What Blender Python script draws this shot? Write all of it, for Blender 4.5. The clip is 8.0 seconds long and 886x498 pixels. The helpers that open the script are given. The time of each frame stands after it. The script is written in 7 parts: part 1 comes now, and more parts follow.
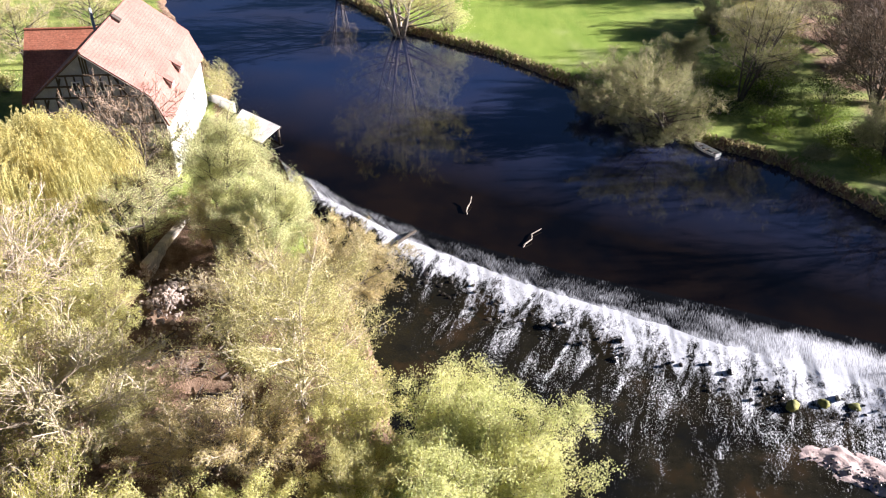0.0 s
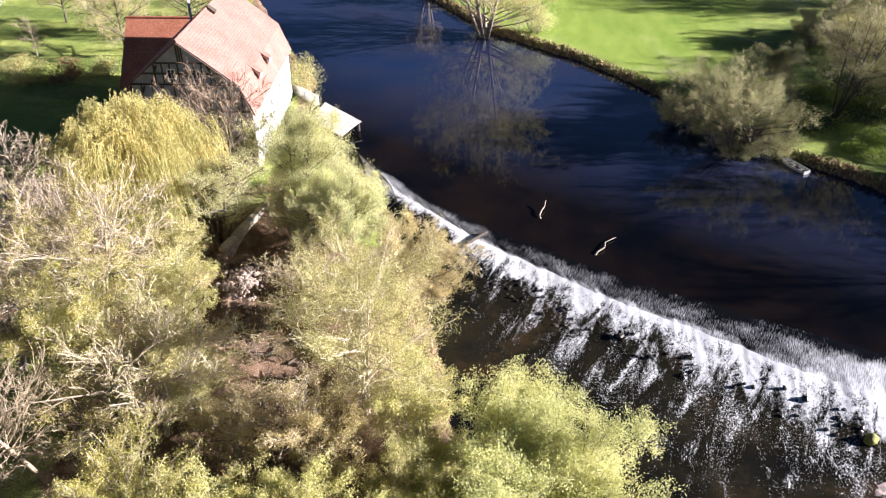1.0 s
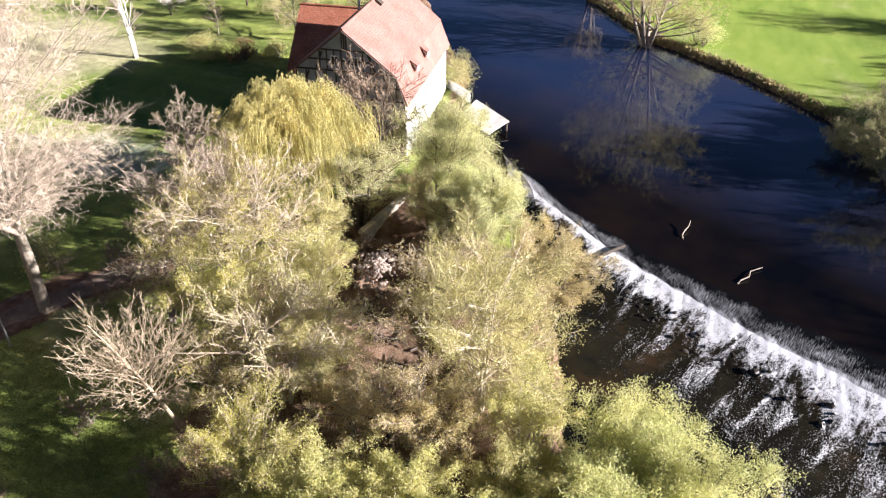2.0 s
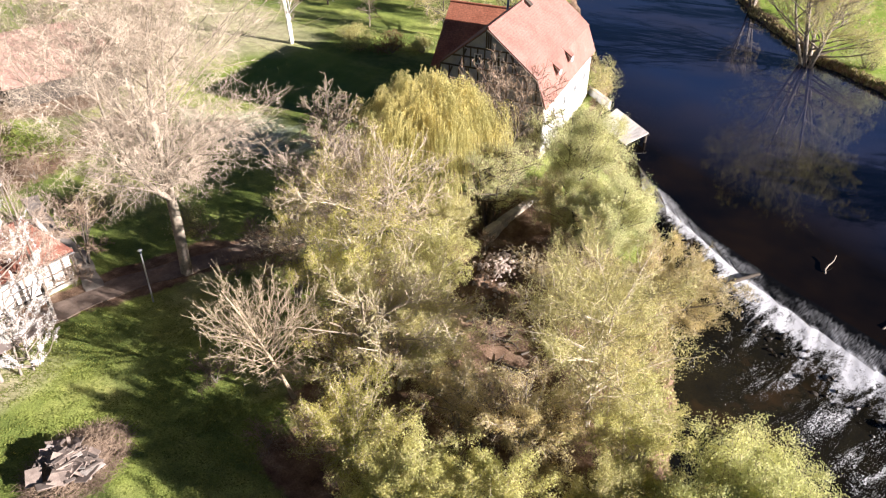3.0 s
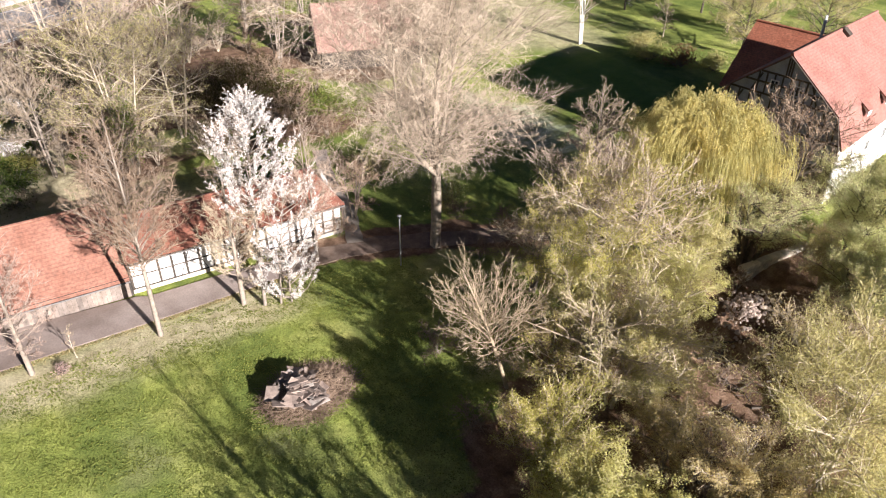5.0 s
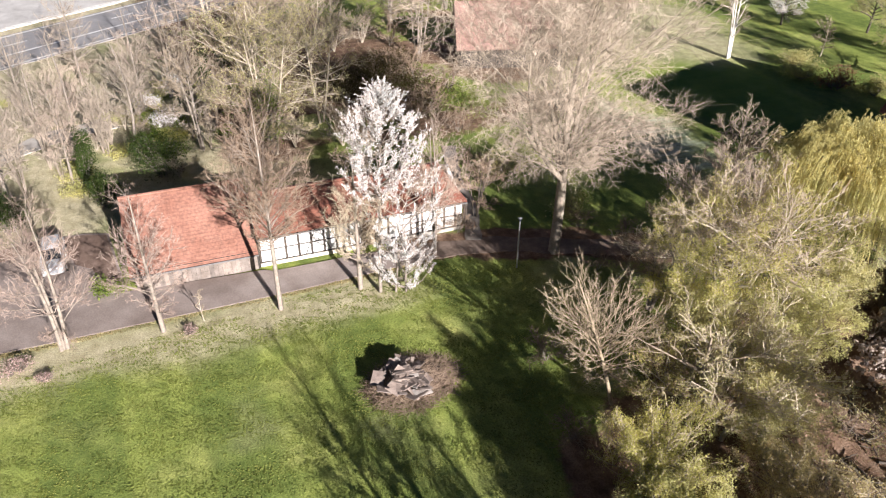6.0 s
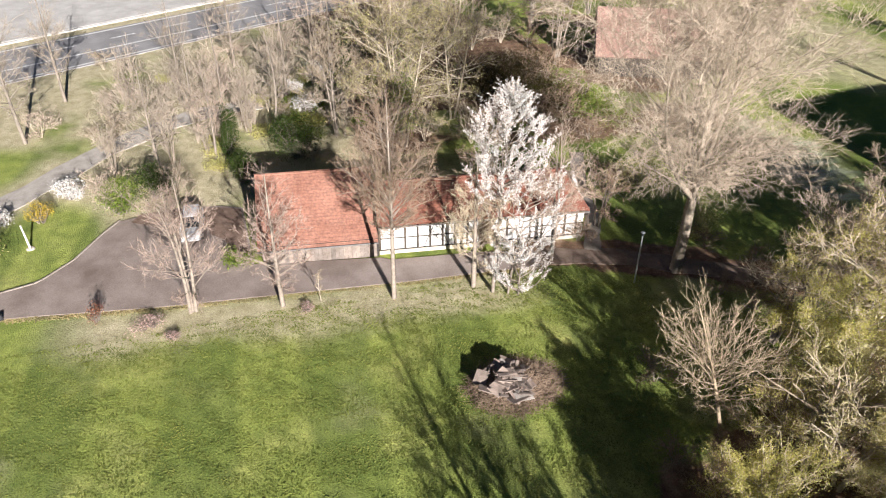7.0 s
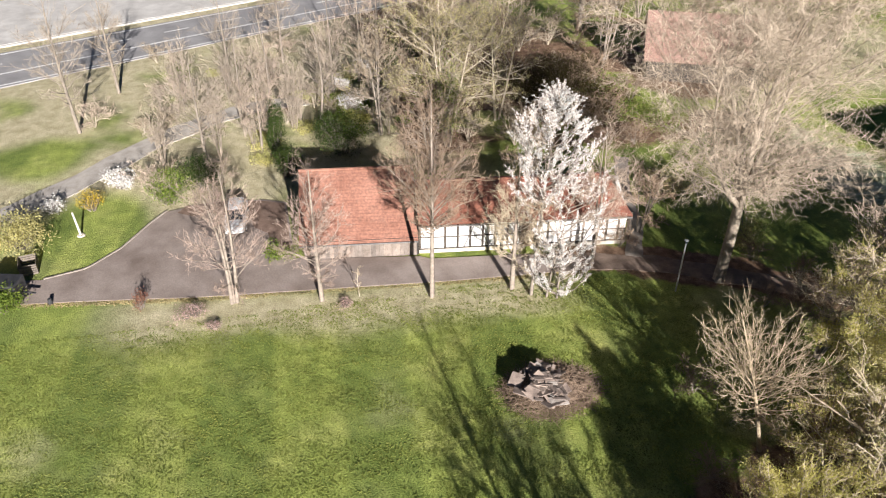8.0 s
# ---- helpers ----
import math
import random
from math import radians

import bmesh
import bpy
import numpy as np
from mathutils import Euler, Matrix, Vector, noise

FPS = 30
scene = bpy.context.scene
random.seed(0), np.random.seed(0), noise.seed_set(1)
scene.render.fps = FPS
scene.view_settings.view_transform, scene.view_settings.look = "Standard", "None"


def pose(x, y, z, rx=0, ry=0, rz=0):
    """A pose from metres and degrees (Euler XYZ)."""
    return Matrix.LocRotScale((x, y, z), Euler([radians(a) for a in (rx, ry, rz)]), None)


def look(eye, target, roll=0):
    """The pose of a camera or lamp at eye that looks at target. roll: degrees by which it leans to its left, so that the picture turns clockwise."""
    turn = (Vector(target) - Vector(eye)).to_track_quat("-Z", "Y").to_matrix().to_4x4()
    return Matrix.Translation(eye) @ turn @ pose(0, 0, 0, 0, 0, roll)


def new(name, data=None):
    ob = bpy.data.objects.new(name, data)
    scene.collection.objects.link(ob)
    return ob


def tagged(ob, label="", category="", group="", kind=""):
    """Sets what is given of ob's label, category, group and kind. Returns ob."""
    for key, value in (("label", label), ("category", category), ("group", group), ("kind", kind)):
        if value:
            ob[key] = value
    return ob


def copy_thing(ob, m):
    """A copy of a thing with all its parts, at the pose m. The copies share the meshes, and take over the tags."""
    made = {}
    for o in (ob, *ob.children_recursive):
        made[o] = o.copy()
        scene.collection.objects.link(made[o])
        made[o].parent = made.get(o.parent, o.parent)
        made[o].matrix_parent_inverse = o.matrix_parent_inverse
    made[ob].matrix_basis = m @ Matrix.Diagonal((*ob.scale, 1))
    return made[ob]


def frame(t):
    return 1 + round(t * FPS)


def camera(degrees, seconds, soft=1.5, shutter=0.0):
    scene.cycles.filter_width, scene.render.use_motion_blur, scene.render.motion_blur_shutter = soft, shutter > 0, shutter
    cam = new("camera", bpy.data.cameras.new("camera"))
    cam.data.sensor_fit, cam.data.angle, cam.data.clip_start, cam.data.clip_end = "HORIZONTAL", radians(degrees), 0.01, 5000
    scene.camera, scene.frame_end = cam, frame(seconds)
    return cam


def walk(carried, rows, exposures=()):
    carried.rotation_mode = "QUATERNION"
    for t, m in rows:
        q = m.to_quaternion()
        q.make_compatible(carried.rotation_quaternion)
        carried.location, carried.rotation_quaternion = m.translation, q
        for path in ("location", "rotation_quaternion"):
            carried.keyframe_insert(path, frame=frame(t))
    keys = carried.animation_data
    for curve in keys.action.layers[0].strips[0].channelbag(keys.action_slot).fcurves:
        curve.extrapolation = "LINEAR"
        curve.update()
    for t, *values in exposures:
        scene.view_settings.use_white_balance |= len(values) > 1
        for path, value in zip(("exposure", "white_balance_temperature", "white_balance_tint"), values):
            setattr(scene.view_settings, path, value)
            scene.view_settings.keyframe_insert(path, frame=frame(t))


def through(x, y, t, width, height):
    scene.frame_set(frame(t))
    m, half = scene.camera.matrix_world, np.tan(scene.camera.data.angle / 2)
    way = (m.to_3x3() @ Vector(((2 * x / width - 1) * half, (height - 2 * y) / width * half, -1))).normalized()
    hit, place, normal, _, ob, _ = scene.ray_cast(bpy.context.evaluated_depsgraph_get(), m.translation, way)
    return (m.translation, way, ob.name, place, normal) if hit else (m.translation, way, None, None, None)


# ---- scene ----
# ---------------------------------------------------------------- camera
EYE_HEIGHT = 33.0
TILT, ROLL = -33.9, 0.32
cam = camera(61.4, 8.0, soft=1.15)
TURNS = [(0.0, 0.0), (0.25, 0.45), (0.5, 1.69), (0.75, 3.75), (1.0, 6.53), (1.25, 9.6), (1.5, 12.8), (1.7, 15.26), (2.2, 21.1), (2.8, 27.83),
         (3.0, 30.06), (3.5, 35.71), (4.0, 41.31), (4.5, 46.86), (4.7, 49.04), (5.3, 55.5), (5.8, 60.95), (6.0, 63.11), (6.5, 68.49),
         (7.0, 73.86), (7.2, 75.85), (7.35, 77.1), (7.5, 77.6), (7.75, 77.56), (8.0, 77.52)]
walk(cam, [(t, pose(0, 0, EYE_HEIGHT, 90 + TILT, 0, yaw) @ pose(0, 0, 0, 0, 0, ROLL)) for t, yaw in TURNS],
     exposures=[(0.0, 2.13, 5900, 20), (1.5, 2.09, 5900, 20), (3.0, 1.84, 6150, 20), (4.0, 1.73, 6200, 20), (4.7, 1.62, 6200, 20), (6.0, 1.46, 6000, 18), (6.5, 1.42, 6020, 17), (7.5, 1.31, 6100, 15), (8.0, 1.31, 6100, 15)])

# ---------------------------------------------------------------- light
SUN_ELEVATION, SUN_AZIMUTH = 19.0, 5.5      # degrees; azimuth counted from +x towards +y
world = bpy.data.worlds.new("sky")
scene.world = world
world.use_nodes = True
wn = world.node_tree.nodes
sky = wn.new("ShaderNodeTexSky")
sky.sky_type, sky.sun_disc = "NISHITA", False
sky.sun_elevation = radians(SUN_ELEVATION)
sky.sun_rotation = radians(90 - SUN_AZIMUTH)
sky.air_density, sky.dust_density, sky.ozone_density = 1.0, 0.2, 6.0
wn["Background"].inputs["Strength"].default_value = 0.011
world.node_tree.links.new(sky.outputs[0], wn["Background"].inputs["Color"])
sun = new("sun", bpy.data.lights.new("sun", "SUN"))
sun.data.energy, sun.data.angle, sun.data.color = 5.0, radians(0.53), (1.0, 0.94, 0.84)
ce, se = math.cos(radians(SUN_ELEVATION)), math.sin(radians(SUN_ELEVATION))
sun_way = Vector((ce * math.cos(radians(SUN_AZIMUTH)), ce * math.sin(radians(SUN_AZIMUTH)), se))
sun.matrix_world = look(sun_way * 200, (0, 0, 0))


# ---------------------------------------------------------------- materials
def shader(name):
    m = bpy.data.materials.new(name)
    m.use_nodes = True
    nt = m.node_tree
    b = nt.nodes["Principled BSDF"]
    return m, nt, b


def noise_node(nt, scale, detail=4.0, rough=0.6, coords="Object", stretch=None, distort=0.0):
    tc = nt.nodes.new("ShaderNodeTexCoord")
    n = nt.nodes.new("ShaderNodeTexNoise")
    n.inputs["Scale"].default_value = scale
    n.inputs["Detail"].default_value = detail
    n.inputs["Roughness"].default_value = rough
    n.inputs["Distortion"].default_value = distort
    src = tc.outputs[coords]
    if stretch:
        mp = nt.nodes.new("ShaderNodeMapping")
        mp.inputs["Scale"].default_value = stretch[:3]
        if len(stretch) > 3:
            mp.vector_type = "TEXTURE"
            mp.inputs["Rotation"].default_value = (0, 0, stretch[3])
        nt.links.new(src, mp.inputs["Vector"])
        src = mp.outputs[0]
    nt.links.new(src, n.inputs["Vector"])
    return n.outputs["Fac"]


def ramp(nt, fac, stops):
    r = nt.nodes.new("ShaderNodeValToRGB")
    while len(r.color_ramp.elements) < len(stops):
        r.color_ramp.elements.new(0.5)
    for e, (p, c) in zip(r.color_ramp.elements, stops):
        e.position, e.color = p, (*c, 1) if len(c) == 3 else c
    nt.links.new(fac, r.inputs["Fac"])
    return r.outputs["Color"]


def mix(nt, fac, a, b, mode="MIX"):
    n = nt.nodes.new("ShaderNodeMix")
    n.data_type, n.blend_type = "RGBA", mode
    for socket, v in ((n.inputs["Factor"], fac), (n.inputs["A"], a), (n.inputs["B"], b)):
        if isinstance(v, (int, float)):
            socket.default_value = v
        elif isinstance(v, tuple):
            socket.default_value = (*v, 1) if len(v) == 3 else v
        else:
            nt.links.new(v, socket)
    return n.outputs["Result"]


def bump(nt, b, height, strength=0.4, distance=0.05):
    n = nt.nodes.new("ShaderNodeBump")
    n.inputs["Strength"].default_value, n.inputs["Distance"].default_value = strength, distance
    nt.links.new(height, n.inputs["Height"])
    nt.links.new(n.outputs[0], b.inputs["Normal"])


def plain(name, dark, light, scale=2.0, rough=0.85, metal=0.0, bumps=0.3, distance=0.03, fine=12.0, vary=0.0):
    """A surface of two tones, mottled at two scales, with fine relief."""
    m, nt, b = shader(name)
    coarse, grain = noise_node(nt, scale, 5), noise_node(nt, scale * fine, 3)
    c = ramp(nt, coarse, [(0.3, dark), (0.7, light)])
    g = ramp(nt, grain, [(0.3, (0.7, 0.7, 0.7)), (0.7, (1.15, 1.15, 1.15))])
    c = mix(nt, 0.6, c, mix(nt, 1.0, c, g, "MULTIPLY"))
    if vary:
        info = nt.nodes.new("ShaderNodeObjectInfo")
        lo, hi = 1 - vary, 1 + vary
        c = mix(nt, 1.0, c, ramp(nt, info.outputs["Random"], [(0, (lo, lo, lo)), (1, (hi, hi * 0.97, hi * 0.93))]), "MULTIPLY")
    nt.links.new(c, b.inputs["Base Color"])
    b.inputs["Roughness"].default_value, b.inputs["Metallic"].default_value = rough, metal
    if bumps:
        bump(nt, b, grain, bumps, distance)
    return m


def leafy(name, dark, light, through=0.4, island=True):
    """Thin leaves: some light passes, and each leaf has its own tone."""
    m, nt, b = shader(name)
    geo = nt.nodes.new("ShaderNodeNewGeometry")
    c = ramp(nt, geo.outputs["Random Per Island"], [(0.0, dark), (1.0, light)])
    big = noise_node(nt, 0.35, 2)
    c = mix(nt, 1.0, c, ramp(nt, big, [(0.3, (0.75, 0.78, 0.75)), (0.7, (1.2, 1.15, 1.1))]), "MULTIPLY")
    d, t = nt.nodes.new("ShaderNodeBsdfDiffuse"), nt.nodes.new("ShaderNodeBsdfTranslucent")
    ms = nt.nodes.new("ShaderNodeMixShader")
    ms.inputs[0].default_value = through
    nt.links.new(c, d.inputs["Color"])
    nt.links.new(c, t.inputs["Color"])
    nt.links.new(d.outputs[0], ms.inputs[1])
    nt.links.new(t.outputs[0], ms.inputs[2])
    nt.links.new(ms.outputs[0], nt.nodes["Material Output"].inputs["Surface"])
    return m


BARK_PALE = plain("pale_bark", (0.36, 0.30, 0.22), (0.62, 0.54, 0.42), 3, 0.9)
BARK_GREY = plain("grey_bark", (0.14, 0.115, 0.09), (0.34, 0.29, 0.235), 3, 0.9)
BARK_DARK = plain("dark_bark", (0.05, 0.04, 0.03), (0.13, 0.105, 0.08), 3, 0.9)
TWIG_TAN = plain("tan_twigs", (0.33, 0.27, 0.18), (0.56, 0.47, 0.33), 1, 0.9, bumps=0)
TWIG_PINK = plain("rosy_twigs", (0.31, 0.235, 0.175), (0.52, 0.42, 0.33), 1, 0.9, bumps=0)
TWIG_BROWN = plain("brown_twigs", (0.18, 0.125, 0.085), (0.34, 0.25, 0.17), 1, 0.9, bumps=0)
LEAF_LIME = leafy("lime_leaves", (0.50, 0.52, 0.19), (0.74, 0.74, 0.40), 0.5)
LEAF_OLIVE = leafy("olive_buds", (0.42, 0.38, 0.15), (0.62, 0.59, 0.29), 0.5)
LEAF_SPRING = leafy("yellow_green_buds", (0.45, 0.44, 0.15), (0.69, 0.66, 0.31), 0.5)
LEAF_TAN = leafy("tan_catkins", (0.46, 0.38, 0.18), (0.68, 0.59, 0.32), 0.5)
LEAF_YELLOW = leafy("golden_leaves", (0.42, 0.37, 0.13), (0.70, 0.64, 0.31), 0.5)
LEAF_PALE = leafy("pale_lime_leaves", (0.50, 0.52, 0.23), (0.75, 0.75, 0.46), 0.5)
LEAF_GREEN = leafy("green_leaves", (0.09, 0.15, 0.025), (0.26, 0.32, 0.07))
LEAF_DARK = leafy("dark_leaves", (0.03, 0.055, 0.015), (0.09, 0.12, 0.035))
LEAF_RED = leafy("reddish_leaves", (0.22, 0.09, 0.06), (0.38, 0.20, 0.14))
LEAF_PINK = leafy("pink_blossom", (0.55, 0.38, 0.35), (0.76, 0.59, 0.55), 0.5)
LEAF_FORSYTHIA = leafy("yellow_blossom", (0.50, 0.36, 0.03), (0.70, 0.52, 0.08))
BLOSSOM = leafy("white_blossom", (0.62, 0.59, 0.58), (0.84, 0.82, 0.82), 0.3)
LEAF_GREYGREEN = leafy("grey_green_leaves", (0.28, 0.29, 0.13), (0.52, 0.50, 0.28), 0.45)
LEAF_MOSS = leafy("moss_green_buds", (0.32, 0.31, 0.085), (0.58, 0.54, 0.20), 0.5)
# olive leaves with the shade behind the barn put into their colour
LEAF_SHADE = leafy("shade_dark_olive_leaves", (0.05, 0.042, 0.02), (0.13, 0.105, 0.045))
TWIG_MID = plain("fawn_grey_twigs", (0.20, 0.155, 0.105), (0.38, 0.31, 0.22), 1, 0.9, bumps=0)


# ---------------------------------------------------------------- mesh helpers
def mesh_of(name, verts, faces, materials, smooth=False):
    me = bpy.data.meshes.new(name)
    me.from_pydata([tuple(v) for v in verts], [], [tuple(f) for f in faces])
    for m in materials if isinstance(materials, (list, tuple)) else [materials]:
        me.materials.append(m)
    if smooth:
        me.polygons.foreach_set("use_smooth", [True] * len(me.polygons))
    me.update()
    return me


def part(name, bm, material, parent, label=""):
    me = bpy.data.meshes.new(name)
    bm.to_mesh(me)
    bm.free()
    me.materials.append(material)
    ob = new(name, me)
    ob.parent = parent
    return tagged(ob, label)


def piece(name, me, parent, m=None, label=""):
    ob = new(name, me)
    ob.parent = parent
    if m is not None:
        ob.matrix_basis = m
    return tagged(ob, label)


def thing(name, m, label, category, group="", kind=""):
    ob = new(name)
    ob.empty_display_size = 0.3
    ob.matrix_basis = m
    return tagged(ob, label, category, group, kind)


def box(size, centre=(0, 0, 0), bevel=0.0, turn=None, bm=None):
    bm = bm or bmesh.new()
    m = Matrix.Translation(centre) @ (turn or Matrix()) @ Matrix.Diagonal((*size, 1))
    made = bmesh.ops.create_cube(bm, size=1, matrix=m)
    if bevel:
        edges = list({e for v in made["verts"] for e in v.link_edges})
        bmesh.ops.bevel(bm, geom=edges, offset=bevel, segments=1, affect="EDGES")
    return bm


def beam(a, b, width, depth, up=(0, 0, 1), bm=None):
    """A squared timber from a to b."""
    a, b = Vector(a), Vector(b)
    z = (b - a).normalized()
    x = Vector(up).cross(z)
    x = x.normalized() if x.length > 1e-4 else Vector((1, 0, 0))
    y = z.cross(x)
    turn = Matrix((x, y, z)).transposed().to_4x4()
    return box((width, depth, (b - a).length), (a + b) / 2, min(width, depth) * 0.12, turn, bm)


def rod(a, b, ra, rb=None, sides=8, bm=None):
    bm = bm or bmesh.new()
    a, b = Vector(a), Vector(b)
    turn = (b - a).to_track_quat("Z", "Y").to_matrix().to_4x4()
    bmesh.ops.create_cone(bm, cap_ends=True, segments=sides, radius1=ra, radius2=ra if rb is None else rb, depth=(b - a).length,
                          matrix=Matrix.Translation((a + b) / 2) @ turn)
    return bm


def loft(rings, closed=True, caps=True, bm=None):
    """Skin through rings of equal length."""
    bm = bm or bmesh.new()
    rows = [[bm.verts.new(p) for p in ring] for ring in rings]
    n = len(rows[0])
    for r, s in zip(rows, rows[1:]):
        for i in range(n if closed else n - 1):
            bm.faces.new((r[i], r[(i + 1) % n], s[(i + 1) % n], s[i]))
    if caps and closed:
        bm.faces.new(rows[0][::-1])
        bm.faces.new(rows[-1])
    bmesh.ops.recalc_face_normals(bm, faces=bm.faces[:])
    return bm


# ---------------------------------------------------------------- ground and river
UPPER, LOWER = -0.8, -2.2         # water above and below the weir
LEFT_BANK = [(-60, 200), (-43, 118), (-33, 98), (-25, 84), (-22.5, 74), (-18, 67), (-14, 60), (-10, 53), (-7.5, 46), (-5, 39),
             (-3, 32), (1, 24), (4, 15), (8, 0), (12, -40), (20, -160)]
RIGHT_BANK = [(80, -160), (68, -20), (62, 15), (53, 34), (45, 46), (37.6, 55.5), (31.5, 66), (25.5, 70), (18.8, 80), (14.6, 86), (4.8, 97),
              (-5.3, 105), (-17, 122), (-34, 160), (-40, 200)]
BANKS = np.array(LEFT_BANK + RIGHT_BANK, float)


def river_distance(x, y):
    """Metres from the bank, positive on land."""
    x, y = np.asarray(x, float), np.asarray(y, float)
    best, inside = np.full(x.shape, 1e9), np.zeros(x.shape, bool)
    for (ax, ay), (bx, by) in zip(BANKS, np.roll(BANKS, -1, 0)):
        dx, dy = bx - ax, by - ay
        t = np.clip(((x - ax) * dx + (y - ay) * dy) / (dx * dx + dy * dy), 0, 1)
        best = np.minimum(best, np.hypot(x - ax - t * dx, y - ay - t * dy))
        if dy:
            inside ^= ((ay > y) != (by > y)) & (x < ax + (y - ay) / dy * dx)
    return np.where(inside, -best, best)


def waves(x, y, size, seed):
    rng = np.random.RandomState(seed)
    z = np.zeros(np.shape(x))
    for k in range(7):
        a, f, p = rng.uniform(0, 6.28), rng.uniform(0.5, 1.6) / size, rng.uniform(0, 6.28)
        z = z + np.sin((x * math.cos(a) + y * math.sin(a)) * f * 6.28 + p)
    return z / 7


def lattice(x, y, seed):
    """Smooth random values on a grid of one metre, 0 to 1."""
    xi, yi = np.floor(x).astype(np.int64), np.floor(y).astype(np.int64)
    fx, fy = x - xi, y - yi
    fx, fy = fx * fx * (3 - 2 * fx), fy * fy * (3 - 2 * fy)

    def pick(i, j):
        n = (i * 374761393 + j * 668265263 + seed * 974634777) & 0x7FFFFFFF
        n = ((n ^ (n >> 13)) * 1274126177) & 0x7FFFFFFF
        return ((n ^ (n >> 16)) & 0xFFFF) / 65535.0

    return (pick(xi, yi) * (1 - fx) + pick(xi + 1, yi) * fx) * (1 - fy) + (pick(xi, yi + 1) * (1 - fx) + pick(xi + 1, yi + 1) * fx) * fy


def cloudy(x, y, size, seed, octaves=4):
    """Uneven values of about -1 to 1, with finer ones on top."""
    x, y = np.asarray(x, float), np.asarray(y, float)
    z, weight = 0, 0
    for k in range(octaves):
        f, w = 2.0 ** k / size, 0.55 ** k
        c, s = math.cos(k * 1.1 + seed), math.sin(k * 1.1 + seed)
        z, weight = z + w * lattice((x * c - y * s) * f, (x * s + y * c) * f, seed + k), weight + w
    return (z / weight - 0.5) * 3.2


def smoothstep(a, b, v):
    t = np.clip((v - a) / (b - a), 0, 1)
    return t * t * (3 - 2 * t)


def hollow(x, y):
    """The leaf-strewn hollow of the old mill race between the trees."""
    ax, ay, bx, by = -20.5, 46.0, -10.0, 24.0
    t = np.clip(((x - ax) * (bx - ax) + (y - ay) * (by - ay)) / ((bx - ax) ** 2 + (by - ay) ** 2), 0, 1)
    d = np.hypot(x - ax - t * (bx - ax), y - ay - t * (by - ay))
    return 1 - smoothstep(1.0, 4.5, d)


def ground_height(x, y):
    x, y = np.asarray(x, float), np.asarray(y, float)
    d = river_distance(x, y)
    z = -3.4 + 3.4 * smoothstep(-1.3, 1.3, d + 0.5 * cloudy(x, y, 4, 1))
    rough = smoothstep(-1, 5, d)
    z = z + rough * (0.05 * cloudy(x, y, 7, 2) + 0.03 * cloudy(x, y, 1.8, 3))
    return z - 1.1 * hollow(x, y) * smoothstep(0, 3, d)


def on_ground(x, y):
    return float(ground_height(x, y))


def along(points, n):
    p = np.array(points, float)
    s = np.concatenate([[0], np.cumsum(np.hypot(*np.diff(p, axis=0).T))])
    t = np.linspace(0, s[-1], n)
    return np.stack([np.interp(t, s, p[:, 0]), np.interp(t, s, p[:, 1])], 1)


def litter(x, y):
    """How much bare leaf litter lies on the ground: under the trees and along the banks."""
    wood = 1 - smoothstep(0.75, 1.1, np.hypot((x + 17.5 + 0.25 * (y - 35)) / 11.5, (y - 33) / 23.5) + 0.15 * waves(x, y, 5, 5))
    d = river_distance(x, y)
    bank = (1 - smoothstep(0.6, 1.8, d + cloudy(x, y, 3, 6) * 0.6)) * (x > 0) + (1 - smoothstep(1.2, 3.5, d + cloudy(x, y, 4, 6))) * (x <= 0)
    trail = along([(-45.0, 20.6), (-43.0, 26.0), (-40.5, 31.0), (-37.5, 36.0), (-33, 41)], 40)
    near = np.min([np.hypot(x - tx, y - ty) for tx, ty in trail], axis=0)
    trod = 1 - smoothstep(1.2, 3.0, near + 0.7 * cloudy(x, y, 2.5, 15))
    verge = (1 - smoothstep(0.6, 1.8, np.abs(x + 42.6 - 0.08 * y + 0.6 * waves(x, y, 3, 8)))) * (1 - smoothstep(14, 20, np.abs(y - 2)))
    east = smoothstep(22, 28, x) * (1 - smoothstep(78, 92, y)) * 0.2 * smoothstep(-0.6, 0.2, waves(x, y, 8, 9))
    wood_east = (0.3 + 0.55 * smoothstep(44, 50, x) * smoothstep(64, 74, y)) * smoothstep(34, 42, x - 0.3 * (y - 70)) * smoothstep(40, 50, y) * smoothstep(-0.9, 0.1, waves(x, y, 8, 10))
    back = 0.9 * (1 - smoothstep(-66, -58, x)) * smoothstep(6, 14, y) * (1 - smoothstep(48, 60, y)) * smoothstep(-0.6, 0.5, cloudy(x, y, 8, 12))
    return np.clip(np.maximum.reduce([wood_east, back, wood, bank * 0.8, verge * 0.3, east, trod]), 0, 1)


